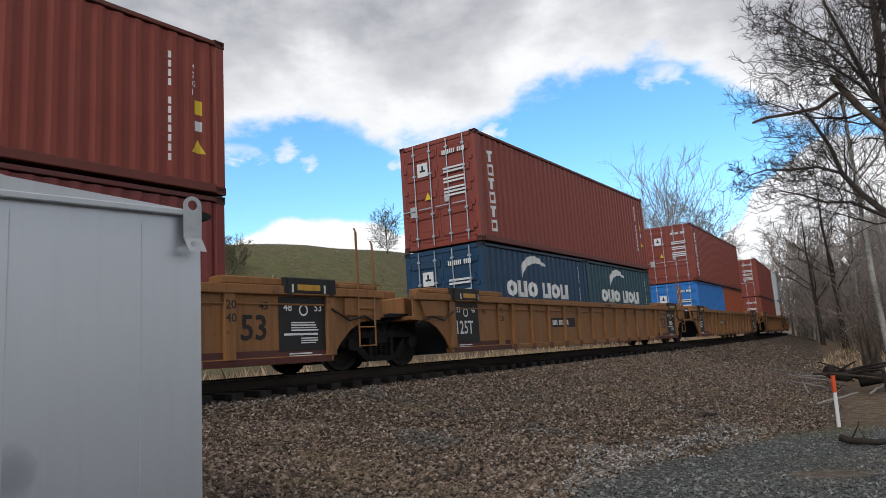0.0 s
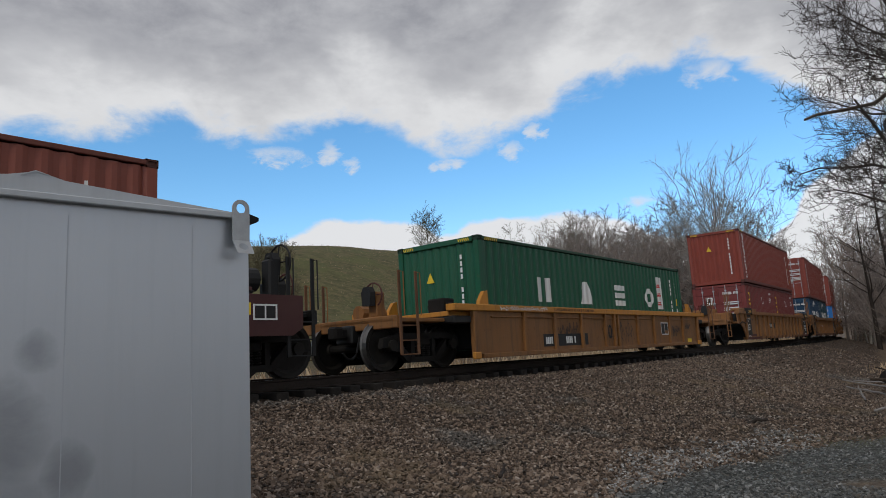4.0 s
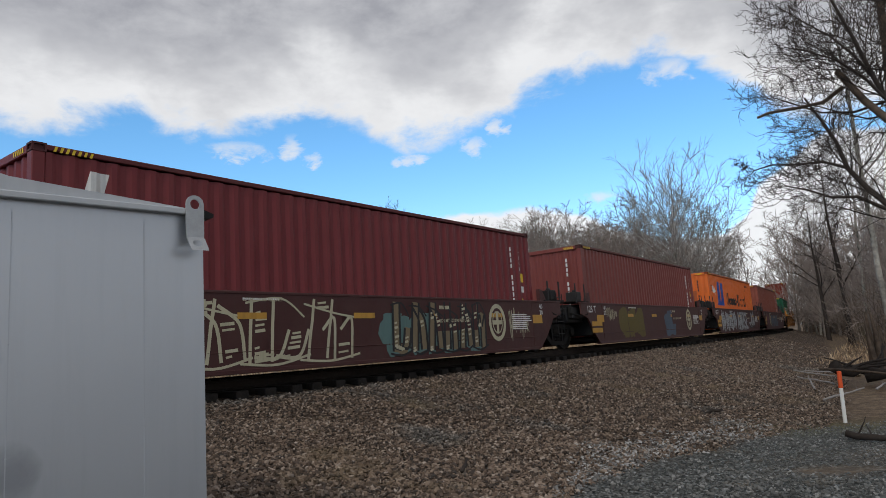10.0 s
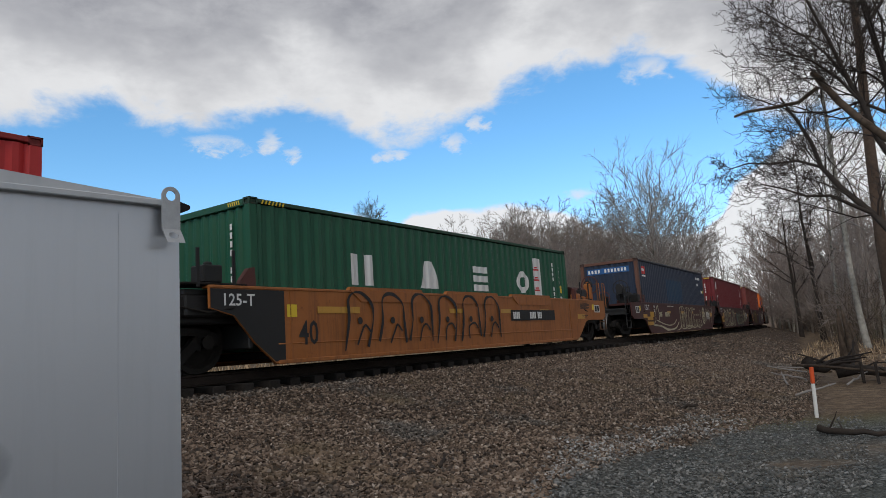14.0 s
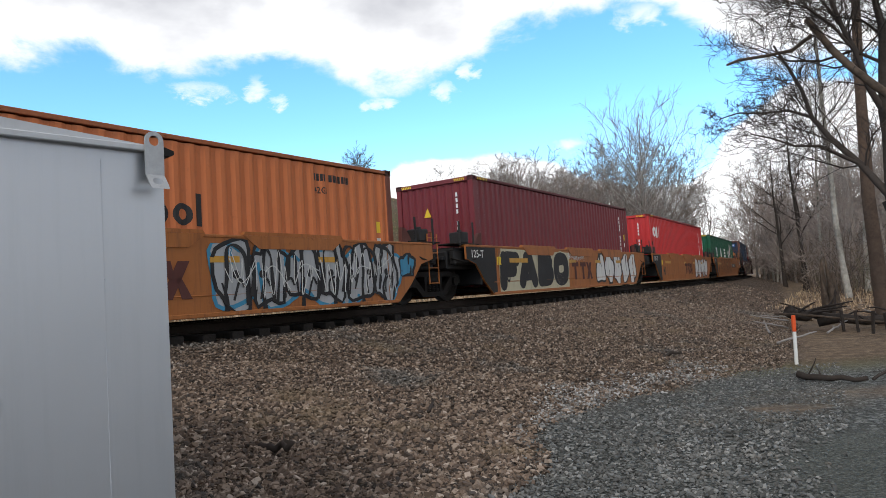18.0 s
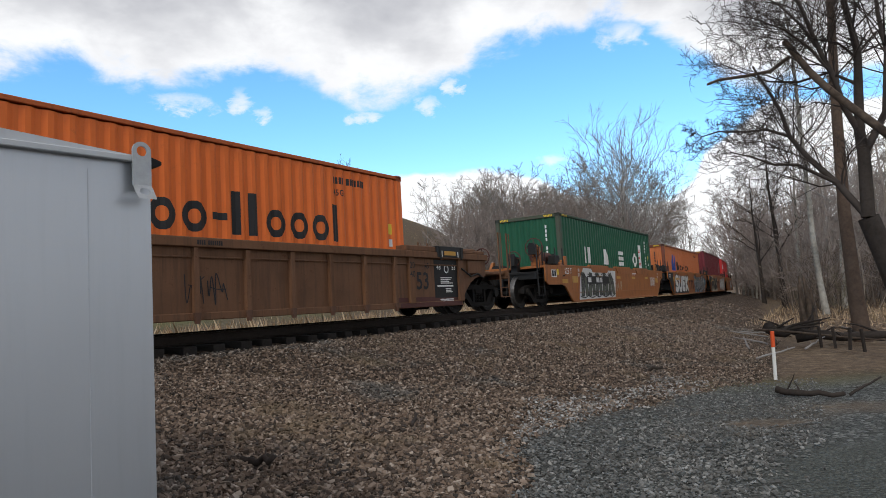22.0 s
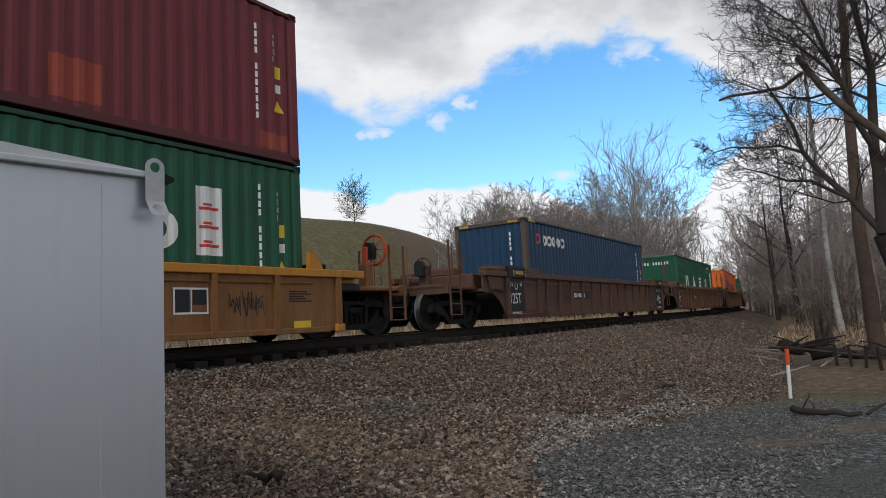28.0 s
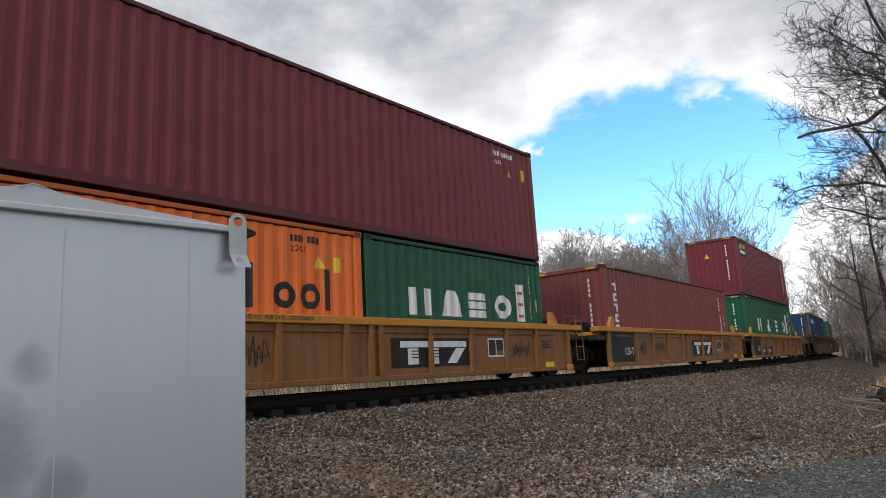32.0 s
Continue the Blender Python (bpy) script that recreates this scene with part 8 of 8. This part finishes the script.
def build_near_tree():
    """The dark leaning tree by the road, with its broken dead limb."""
    rng = random.Random(11)
    V = Vector
    t, c, dead = Wood(), Wood(), Wood()
    fork = V((8.47, 11.15, 2.7))
    stem = [V((9.15, 11.05, -0.2)), V((8.98, 11.08, 0.9)), V((8.72, 11.12, 1.9)), fork]
    t.tube(stem[:2], 0.25, 0.20, 12)
    t.tube(stem[1:], 0.20, 0.17, 12)
    main = [fork, V((8.56, 11.2, 3.83)), V((8.6, 11.3, 4.28)), V((8.71, 11.34, 5.17)), V((8.81, 11.39, 5.82)), V((8.79, 11.53, 6.64)), V((8.75, 11.7, 8.2)), V((8.6, 11.8, 10.0))]
    t.tube(main, 0.12, 0.025, 10)
    low = [fork, V((8.2, 11.47, 3.38)), V((7.9, 11.8, 3.96)), V((7.74, 12.03, 4.42)), V((7.69, 12.17, 4.98)), V((7.59, 12.35, 5.46)), V((7.45, 12.55, 6.0))]
    flat = [low[1], V((7.56, 11.62, 3.79)), V((7.11, 11.62, 3.81)), V((6.68, 11.6, 3.97)), V((6.3, 11.63, 4.08))]
    left = [low[3], V((7.5, 12.36, 4.65)), V((7.22, 12.71, 4.71)), V((6.88, 13.08, 4.83)), V((6.6, 13.3, 4.78))]
    lean = [main[2], V((8.39, 11.33, 4.74)), V((8.23, 11.33, 5.37)), V((8.04, 11.34, 5.83)), V((7.89, 11.32, 6.23)), V((7.74, 11.31, 6.67)), V((7.5, 11.35, 7.4)), V((7.3, 11.4, 8.6))]
    arm = [main[3], V((8.41, 11.65, 5.53)), V((8.07, 12.09, 5.5)), V((7.71, 12.51, 5.67)), V((7.37, 12.91, 6.04)), V((7.15, 13.2, 6.3))]
    reach = [lean[2], V((7.86, 11.34, 5.89)), V((7.44, 11.39, 6.27)), V((6.92, 11.47, 6.53)), V((6.6, 11.5, 6.62))]
    right = [main[1], V((9.0, 11.12, 4.59)), V((9.28, 11.27, 5.75)), V((9.42, 11.55, 6.62)), V((9.61, 11.78, 7.6)), V((9.7, 11.9, 9.0))]
    crest = [lean[3], V((7.95, 11.68, 6.48)), V((7.82, 12.03, 7.01)), V((7.58, 12.45, 7.55)), V((7.3, 12.8, 8.1))]
    inner = [main[4], V((8.5, 11.2, 6.6)), V((8.2, 11.0, 7.5)), V((8.0, 10.9, 8.6))]
    for q, r, n in ((low, 0.085, 15), (flat, 0.045, 17), (left, 0.04, 15), (lean, 0.075, 18), (arm, 0.04, 16), (reach, 0.035, 16), (right, 0.085, 16), (crest, 0.035, 15), (inner, 0.05, 12)):
        c.tube(q, r * 0.8, r * 0.24, 7)
        ramify(rng, c, q, max(r * 0.55, 0.024), r * 0.2, 0, 0.9, (n + 3, 9, 4), 0.0042, True)
    ramify(rng, c, main[3:], 0.06, 0.03, 0, 0.9, (18, 8, 4), 0.0042, True)
    d = [V((8.95, 10.2, 3.4)), V((8.49, 10.71, 4.22)), V((8.24, 10.99, 4.68)), V((8.05, 11.21, 5.05)), V((7.86, 11.43, 5.48)), V((7.72, 11.6, 5.9)), V((7.64, 11.73, 6.18))]
    dead.tube(d, 0.075, 0.055, 8)
    dead.tube([V((7.65, 11.66, 5.85)), V((7.41, 11.91, 5.67)), V((7.06, 12.2, 5.69)), V((6.69, 12.5, 5.73)), V((6.53, 12.67, 5.70))], 0.04, 0.026, 6)
    th = thing("bare_tree", "dark bare tree with a broken dead limb beside the road", "tree", "bare trees")
    part("trunk", t.mesh("trunk", BARK), None, th)
    part("crown", c.mesh("crown", TWIG), None, th)
    part("dead_limb", dead.mesh("dead_limb", DEAD), None, th, "pale split dead limb")


def build_woods():
    rng = random.Random(3)
    # the pale round-headed tree beyond the line
    big = fan(21, 20.5, 13.0, 0.30, 46, (8, 6), PALE, SYCAMORE, 0.017)
    x, y = polar(20.1, 78)
    tree("tall pale bare sycamore beyond the railway", big, x, y, 1.6, 0.6)
    wood = [grow(s, 15.0, 0.115, 0.05, 0.08, 17, (7, 6), 0.8, GREYBARK, GREYTWIG, 0.14, 1.2, 0.015, 1.1) for s in (31, 32, 33)]
    pale = [grow(s, 15.0, 0.11, 0.05, 0.15, 16, (7, 6), 0.8, PALE, ASHTWIG, 0.14, 1.2, 0.016, 1.1) for s in (34, 35)]
    thick = [fan(s, 12.0, 8.0, 0.14, 22, (6, 5), GREYBARK, THICKET, 0.022, 0.06) for s in (36, 37, 38)]
    ash = [grow(s, 23.0, 0.15, 0.05, 0.30, 14, (7, 6), 0.8, PALE, ASHEN, 0.12, 1.0, 0.012) for s in (41, 42)]
    brown = grow(51, 20.0, 0.185, 0.01, 0.5, 11, (7, 6, 3), 0.8, BARK2, TWIG, 0.12, 1.0, 0.009, 1.0, (-0.035, 0.0))
    dark = grow(52, 17.0, 0.24, 0.02, 0.3, 14, (7, 6), 0.8, BARK, TWIG, 0.12, 1.0, 0.012)
    scrub = [fan(s, 5.0, 4.2, 0.05, 13, (5, 4), BARK, BUSH, 0.010, 0.02) for s in (61, 62, 63)]
    bush = fan(65, 5.0, 4.6, 0.05, 30, (8, 6), BARK, BUSH, 0.016, 0.02)
    x, y = polar(36.1, 20.5)
    tree("stout brown-barked bare tree at the edge of the wood", brown, x, y, None, 0.0, 1.0)
    for az, d, sc in ((34.0, 40, 1.0), (35.2, 47, 0.95), (32.6, 60, 0.85)):
        x, y = polar(az, d)
        tree("white-barked bare tree in the wood", ash[int(d) % 2], x, y, None, rng.uniform(0, 6), sc)
    for az, d, sc in ((31.3, 52, 0.8), (29.9, 66, 0.75)):
        x, y = polar(az, d)
        tree("dark-trunked bare tree at the wood's edge", dark, x, y, None, rng.uniform(0, 6), sc)
    # the wood along the right of the line
    n = 0
    while n < 90:
        s = rng.uniform(16, 130)
        d = rng.uniform(8.0, 40) if s < 60 else rng.uniform(6.0, 34)
        x, y, h = track(s, d)
        az = math.degrees(math.atan2(x, y))
        if az < 28.2 or az > 40.5 or (az < 31 and s < 55) or math.hypot(x, y) < 36:
            continue
        k = rng.choice(wood + pale + thick)
        tree("slender bare tree in the wood", k, x, y, None, rng.uniform(0, 6), rng.uniform(0.6, 1.0))
        n += 1
    for i in range(11):
        az, dist = rng.uniform(27.9, 31.0), rng.uniform(78, 125)
        x, y = polar(az, dist)
        ht = dist * math.tan(radians(rng.uniform(6.5, 9.5) + max(0, az - 29) * 1.2)) + 1.6 - ground_z(x, y)
        tree("grey twiggy tree round the curve of the line", rng.choice(thick + pale), x, y, None, rng.uniform(0, 6), max(0.3, ht / 13.5))
    # brush and trees behind the line
    n = 0
    while n < 74:
        az, dist = rng.uniform(5.0, 27.3), rng.uniform(50, 120)
        x, y = polar(az, dist)
        s, d = along(x, y)
        if d > -7:
            continue
        top = 10.6 - max(0, az - 19) * 0.38 - max(0, 7 - az) * 0.5
        z = ground_z(x, y)
        ht = dist * math.tan(radians(top * rng.uniform(0.74, 1.0))) + 1.6 - z
        if ht < 1.5:
            continue
        tree("grey bare tree in the thicket beyond the railway", rng.choice(thick + thick + pale), x, y, None, rng.uniform(0, 6), max(0.25, ht / 12.5))
        n += 1
    for az, el, dist in ((3.2, 11.6, 66), (7.6, 11.3, 70), (10.9, 10.8, 72), (13.2, 10.5, 80), (24.8, 9.0, 95), (23.0, 9.6, 90)):
        x, y = polar(az, dist)
        z = ground_z(x, y)
        ht = dist * math.tan(radians(el)) + 1.6 - z
        tree("small bare tree on the hillside", pale[int(dist) % 2], x, y, None, rng.uniform(0, 6), max(0.3, ht / 15.5))
    x, y = polar(-3.7, 92)
    tree("small rounded bare tree on the ridge of the hill", fan(64, 6.8, 4.3, 0.08, 42, (7, 5), BARK2, BUSH, 0.015, 0.12), x, y, None, 0.4, 1.0)
    # undergrowth
    n = 0
    while n < 46:
        s = rng.uniform(14, 75)
        x, y, h = track(s, rng.uniform(6.8, 18))
        if not 29.5 < math.degrees(math.atan2(x, y)) < 44 or math.hypot(x, y) < 17:
            continue
        tree("thin leafless shrub in the undergrowth", rng.choice(scrub), x, y, None, rng.uniform(0, 6), rng.uniform(0.22, 0.55), "undergrowth", "shrub")
        n += 1
    for az, d, sc in ((-17.6, 58, 0.62), (-16.3, 60, 0.58), (-16.9, 52, 0.48), (-15.5, 50, 0.35), (-18.8, 55, 0.5)):
        x, y = polar(az, d)
        tree("leafless bush on the grassy hill", bush, x, y, None, rng.uniform(0, 6), sc, "undergrowth", "shrub")
    n = 0
    while n < 34:
        az, d = rng.uniform(-5.5, 7.0), rng.uniform(40, 74)
        x, y = polar(az, d)
        if along(x, y)[1] > -9:
            continue
        tree("brown leafless scrub on the hillside", rng.choice(scrub), x, y, None, rng.uniform(0, 6), rng.uniform(0.18, 0.42), "undergrowth", "shrub")
        n += 1
    # distant wood that closes the view
    w = Wood()
    for i in range(180):
        right = i % 5 < 3
        az = rng.uniform(28.1, 39.5) if right else rng.uniform(7, 27.4)
        dist = rng.uniform(52, 150) if right else rng.uniform(88, 190)
        x, y = polar(az, dist)
        s, d = along(x, y)
        if abs(d) < 8:
            continue
        z = ground_z(x, y)
        hgt = rng.uniform(9, 15)
        if not right:
            hgt = dist * math.tan(radians((10.3 - max(0, az - 17) * 0.45) * rng.uniform(0.7, 1.0))) + 1.6 - z
            if hgt < 3:
                continue
        p = limb(rng, Vector((x, y, z)), Vector((rng.gauss(0, 0.05), rng.gauss(0, 0.05), 1)), hgt, 0.1, 0.05, 6)
        w.tube(p, 0.16, 0.05, 4)
        for k in range(10):
            q = limb(rng, p[rng.randint(0, 5)], Vector((rng.gauss(0, 1), rng.gauss(0, 1), 1)), hgt * rng.uniform(0.2, 0.42), 0.3, 0.1, 3)
            w.tube(q, 0.06, 0.03, 3)
            ramify(rng, w, q, 0.05, 0.025, 0, 0.9, (5, 3), 0.028)
    tagged(new("far_woods", w.mesh("far_woods", GREYTWIG)), "distant leafless wood round the curve of the line", "woods", kind="stuff")
    # brush between the trunks
    w = Wood()
    n = 0
    while n < 4200:
        s = rng.uniform(18, 135)
        d = rng.uniform(6.5, 44)
        x, y, h = track(s, d)
        az = math.degrees(math.atan2(x, y))
        if az < 28.3 or az > 40 or math.hypot(x, y) < 25:
            continue
        hgt = rng.uniform(0.7, 1.6) if math.hypot(x, y) < 36 else rng.uniform(1.2, 5.0)
        p = limb(rng, Vector((x, y, ground_z(x, y) - 0.05)), Vector((rng.gauss(0, 0.3), rng.gauss(0, 0.3), 1)), hgt, 0.25, 0.05, 3)
        r = 0.012 + 0.0003 * s
        w.tube(p, r, r * 0.6, 3)
        for k in (1, 2):
            w.tube(limb(rng, p[k], Vector((rng.gauss(0, 1), rng.gauss(0, 1), 0.7)), hgt * 0.45, 0.2, 0.05, 2), r * 0.7, r * 0.5, 3)
        n += 1
    me = w.mesh("brushwood", None)
    mt, nt, bs = shader("brushwood")
    geo = nt.nodes.new("ShaderNodeNewGeometry")
    nt.links.new(_ramp(nt, geo.outputs["Random Per Island"], [(0.0, (0.06, 0.045, 0.036)), (0.5, (0.14, 0.108, 0.085)), (0.85, (0.23, 0.18, 0.14)), (1.0, (0.32, 0.265, 0.21))]), bs.inputs["Base Color"])
    bs.inputs["Roughness"].default_value = 0.95
    me.materials.clear()
    me.materials.append(mt)
    tagged(new("brushwood", me), "tangled grey-brown brush between the trunks of the wood", "brush", kind="stuff")


def build_straw():
    """Dead grass beyond the rails and at the wood's edge."""
    rng = np.random.default_rng(8)
    V, F = [], []
    for i in range(25000):
        if i >= 15000:
            s, d = rng.uniform(-60, 95), -rng.uniform(9, 58)
            hgt = rng.uniform(0.05, 0.14)
        elif i % 4:
            s, d = rng.uniform(-24, 70), -rng.uniform(2.4, 7.5)
            hgt = rng.uniform(0.2, 0.75)
        else:
            s, d = rng.uniform(6, 50), rng.uniform(6.0, 16)
            hgt = rng.uniform(0.08, 0.35)
        x, y, h = track(s, d)
        z = ground_z(x, y)
        a, l = rng.uniform(0, 6.28), rng.uniform(-0.35, 0.35, 2) * hgt
        w = rng.uniform(0.006, 0.02) if i < 15000 else rng.uniform(0.012, 0.03)
        b = len(V)
        V += [(x - math.cos(a) * w, y - math.sin(a) * w, z - 0.02), (x + math.cos(a) * w, y + math.sin(a) * w, z - 0.02), (x + l[0] * 0.4 + w * 0.6, y + l[1] * 0.4, z + hgt * 0.6), (x + l[0], y + l[1], z + hgt)]
        F += [(b, b + 1, b + 2), (b, b + 2, b + 3)]
    me = bpy.data.meshes.new("dead_grass")
    me.from_pydata(V, [], F)
    mt, nt, bs = shader("straw")
    geo = nt.nodes.new("ShaderNodeNewGeometry")
    nt.links.new(_ramp(nt, geo.outputs["Random Per Island"], [(0.0, (0.21, 0.145, 0.08)), (0.5, (0.40, 0.285, 0.17)), (1.0, (0.62, 0.47, 0.31))]), bs.inputs["Base Color"])
    bs.inputs["Roughness"].default_value = 0.9
    me.materials.append(mt)
    tagged(new("dead_grass", me), "straw-coloured dead grass along the line", "grass", kind="stuff")
    # fallen leaves
    V, F = [], []
    for i in range(24000):
        s, d = rng.uniform(1, 40), rng.uniform(6.2, 20)
        x, y, h = track(s, d)
        if zone_of(x, y)[2] < 0.35:
            continue
        z, r, a = ground_z(x, y) + rng.uniform(0.005, 0.04), rng.uniform(0.025, 0.06), rng.uniform(0, 6.28)
        t = rng.uniform(-0.5, 0.5, 4) * r
        b = len(V)
        for k in range(4):
            V.append((x + r * (1.3 if k % 2 else 0.7) * math.cos(a + k * 1.571), y + r * (1.3 if k % 2 else 0.7) * math.sin(a + k * 1.571), z + t[k]))
        F.append((b, b + 1, b + 2))
        F.append((b, b + 2, b + 3))
    me = bpy.data.meshes.new("leaf_litter")
    me.from_pydata(V, [], F)
    mt, nt, bs = shader("dead_leaves")
    geo = nt.nodes.new("ShaderNodeNewGeometry")
    nt.links.new(_ramp(nt, geo.outputs["Random Per Island"], [(0.0, (0.07, 0.038, 0.022)), (0.5, (0.20, 0.128, 0.075)), (1.0, (0.42, 0.30, 0.195))]), bs.inputs["Base Color"])
    bs.inputs["Roughness"].default_value = 0.9
    me.materials.append(mt)
    tagged(new("leaf_litter", me), "brown fallen leaves at the edge of the wood", "leaves", kind="stuff")


def build_roadside():
    orange = paint("post_orange", (0.62, 0.085, 0.02), 0.5, dirt=0.2, streak=0.2)
    white = paint("post_white", (0.68, 0.67, 0.64), 0.6, dirt=0.3, streak=0.3)
    p = thing("marker_post", "white marker post with an orange top leaning by the gravel road", "post")
    x, y = 6.62, 11.42
    p.matrix_basis = Matrix.Translation((x, y, ground_z(x, y) - 0.05)) @ Matrix.Rotation(radians(1.5), 4, "Y")
    part("shaft", boxes((-0.028, 0.028, -0.018, 0.018, 0, 0.62), bevel=0.006), white, p)
    part("cap", boxes((-0.031, 0.031, -0.021, 0.021, 0.62, 0.90), bevel=0.006), orange, p, "orange reflective top")
    x, y, h = track(62, 4.6)
    q = tagged(new("short_post", mesh("short_post", boxes((-0.05, 0.05, -0.05, 0.05, -0.1, 0.8), bevel=0.01), white)), "small white post on the far shoulder", "post")
    q.location = (x, y, ground_z(x, y))
    rng = random.Random(5)

    def log(label, a, b, r, knots=4, name="fallen_log", mat=BARK):
        w = Wood()
        a, b = Vector(a), Vector(b)
        pts = [a.lerp(b, i / 6) + Vector((0, rng.gauss(0, r * 0.6), rng.gauss(0, r * 0.35))) for i in range(7)]
        w.tube(pts, r, r * 0.6, 9, True)
        ob = tagged(new(name, w.mesh(name, mat)), label, "log" if name == "fallen_log" else "branch", "fallen wood")
        for k in range(knots):
            i = rng.randint(1, 5)
            kn = Wood()
            kn.tube(limb(rng, pts[i], Vector((rng.gauss(0, 1), rng.gauss(0, 1), 0.5)), r * rng.uniform(3, 8), 0.3, 0.0, 4), r * 0.3, r * 0.1, 6)
            part("branch_stub", kn.mesh("branch_stub", mat), None, ob)
    log("dark fallen log with broken roots at the wood's edge", (9.5, 16.6, 0.62), (10.7, 16.2, 0.30), 0.15, 9)
    log("rotten fallen log among dead leaves", (10.2, 16.4, 0.25), (12.6, 15.0, 0.2), 0.13, 5)
    log("grey dead branch lying on the ground", (9.0, 16.3, 0.55), (11.4, 14.7, 0.18), 0.035, 4, "fallen_branch", DEAD)
    log("dark dead branch lying on the road's edge", (5.50, 9.52, 0.06), (6.05, 8.78, 0.05), 0.05, 2, "fallen_branch")
    log("dead branch lying on the gravel verge", (6.2, 8.9, 0.05), (6.9, 9.2, 0.2), 0.022, 3, "fallen_branch")
    for i in range(22):
        x, y = rng.uniform(7, 15), rng.uniform(11, 21)
        if x < 0.52 * y:
            continue
        a = rng.uniform(0, 3)
        l = rng.uniform(0.6, 1.6)
        z = ground_z(x, y) + 0.06
        log("thin dead stick in the leaves", (x, y, z), (x + l * math.cos(a), y + l * math.sin(a), z + 0.15), 0.025, 3, "fallen_branch", ASHEN)
    # splintered stump
    w = Wood()
    x, y = polar(32.8, 24)
    z = ground_z(x, y)
    for i in range(7):
        a = i * 0.9
        w.tube(limb(rng, Vector((x + 0.16 * math.cos(a), y + 0.16 * math.sin(a), z - 0.1)), Vector((0, 0, 1)), rng.uniform(0.9, 2.1), 0.06, 0.0, 5), 0.15, 0.03, 6)
    tagged(new("tree_stump", w.mesh("tree_stump", DEAD)), "tall splintered stump of a broken tree", "stump")
    # old fence posts
    for i in range(4):
        x, y = polar(33.4 + i * 0.9, 18.5 - i * 0.4)
        f = tagged(new("fence_post", cached("fencepost", lambda: mesh("fence_post", boxes((-0.03, 0.03, -0.03, 0.03, -0.2, 0.5), bevel=0.008), BARK))), "weathered wooden fence post in the undergrowth", "post", "old fence posts")
        f.matrix_basis = pose(x, y, ground_z(x, y), rng.uniform(-6, 6), rng.uniform(-6, 6), rng.uniform(0, 90))
    # odds on the ballast
    for lb, x, y, ln, a, mat in (("broken stick standing in the ballast", 0.17, 7.6, 0.42, 80, BARK), ("dark scrap of wood on the ballast", -1.25, 6.1, 0.40, -35, BARK), ("short stick on the ballast", 4.9, 12.6, 0.35, -30, BARK)):
        z = ground_z(x, y) + 0.05
        c2, s2 = math.cos(radians(a)) * ln, math.sin(radians(a)) * ln
        log(lb, (x - c2 / 2, y - s2 / 2, z), (x + c2 / 2, y + s2 / 2, z + 0.06), 0.022 if mat is BARK and ln > 0.41 else 0.04, 1, "fallen_branch", mat)


build_near_tree()
build_woods()
build_straw()
build_roadside()
build_stones()


for box_thing in [row[0] for row in TRAIN if "half" in row[0]]:
    for piece_of in box_thing.children:
        piece_of.matrix_basis = Matrix.Diagonal((GROW, 1.01, 1.0, 1.0)) @ piece_of.matrix_basis


def motions():
    """The train runs along the line and its wheels turn."""
    ts = [0.5 * i for i in range(65)]
    for ob, o, z in TRAIN:
        rows = []
        for t in ts:
            x, y, h = track(o - 0.08 + travel(t))
            rows.append((t, pose(x, y, RAIL_Z + z, 0, 0, math.degrees(h))))
        walk(ob, rows)
    n = int(32 * FPS / 2)
    for w, x in WHEELSETS:
        walk(w, [(i / 15.0, pose(x, 0, WR, 0, math.degrees(travel(i / 15.0) / WR) % 360, 0)) for i in range(n + 1)])


motions()
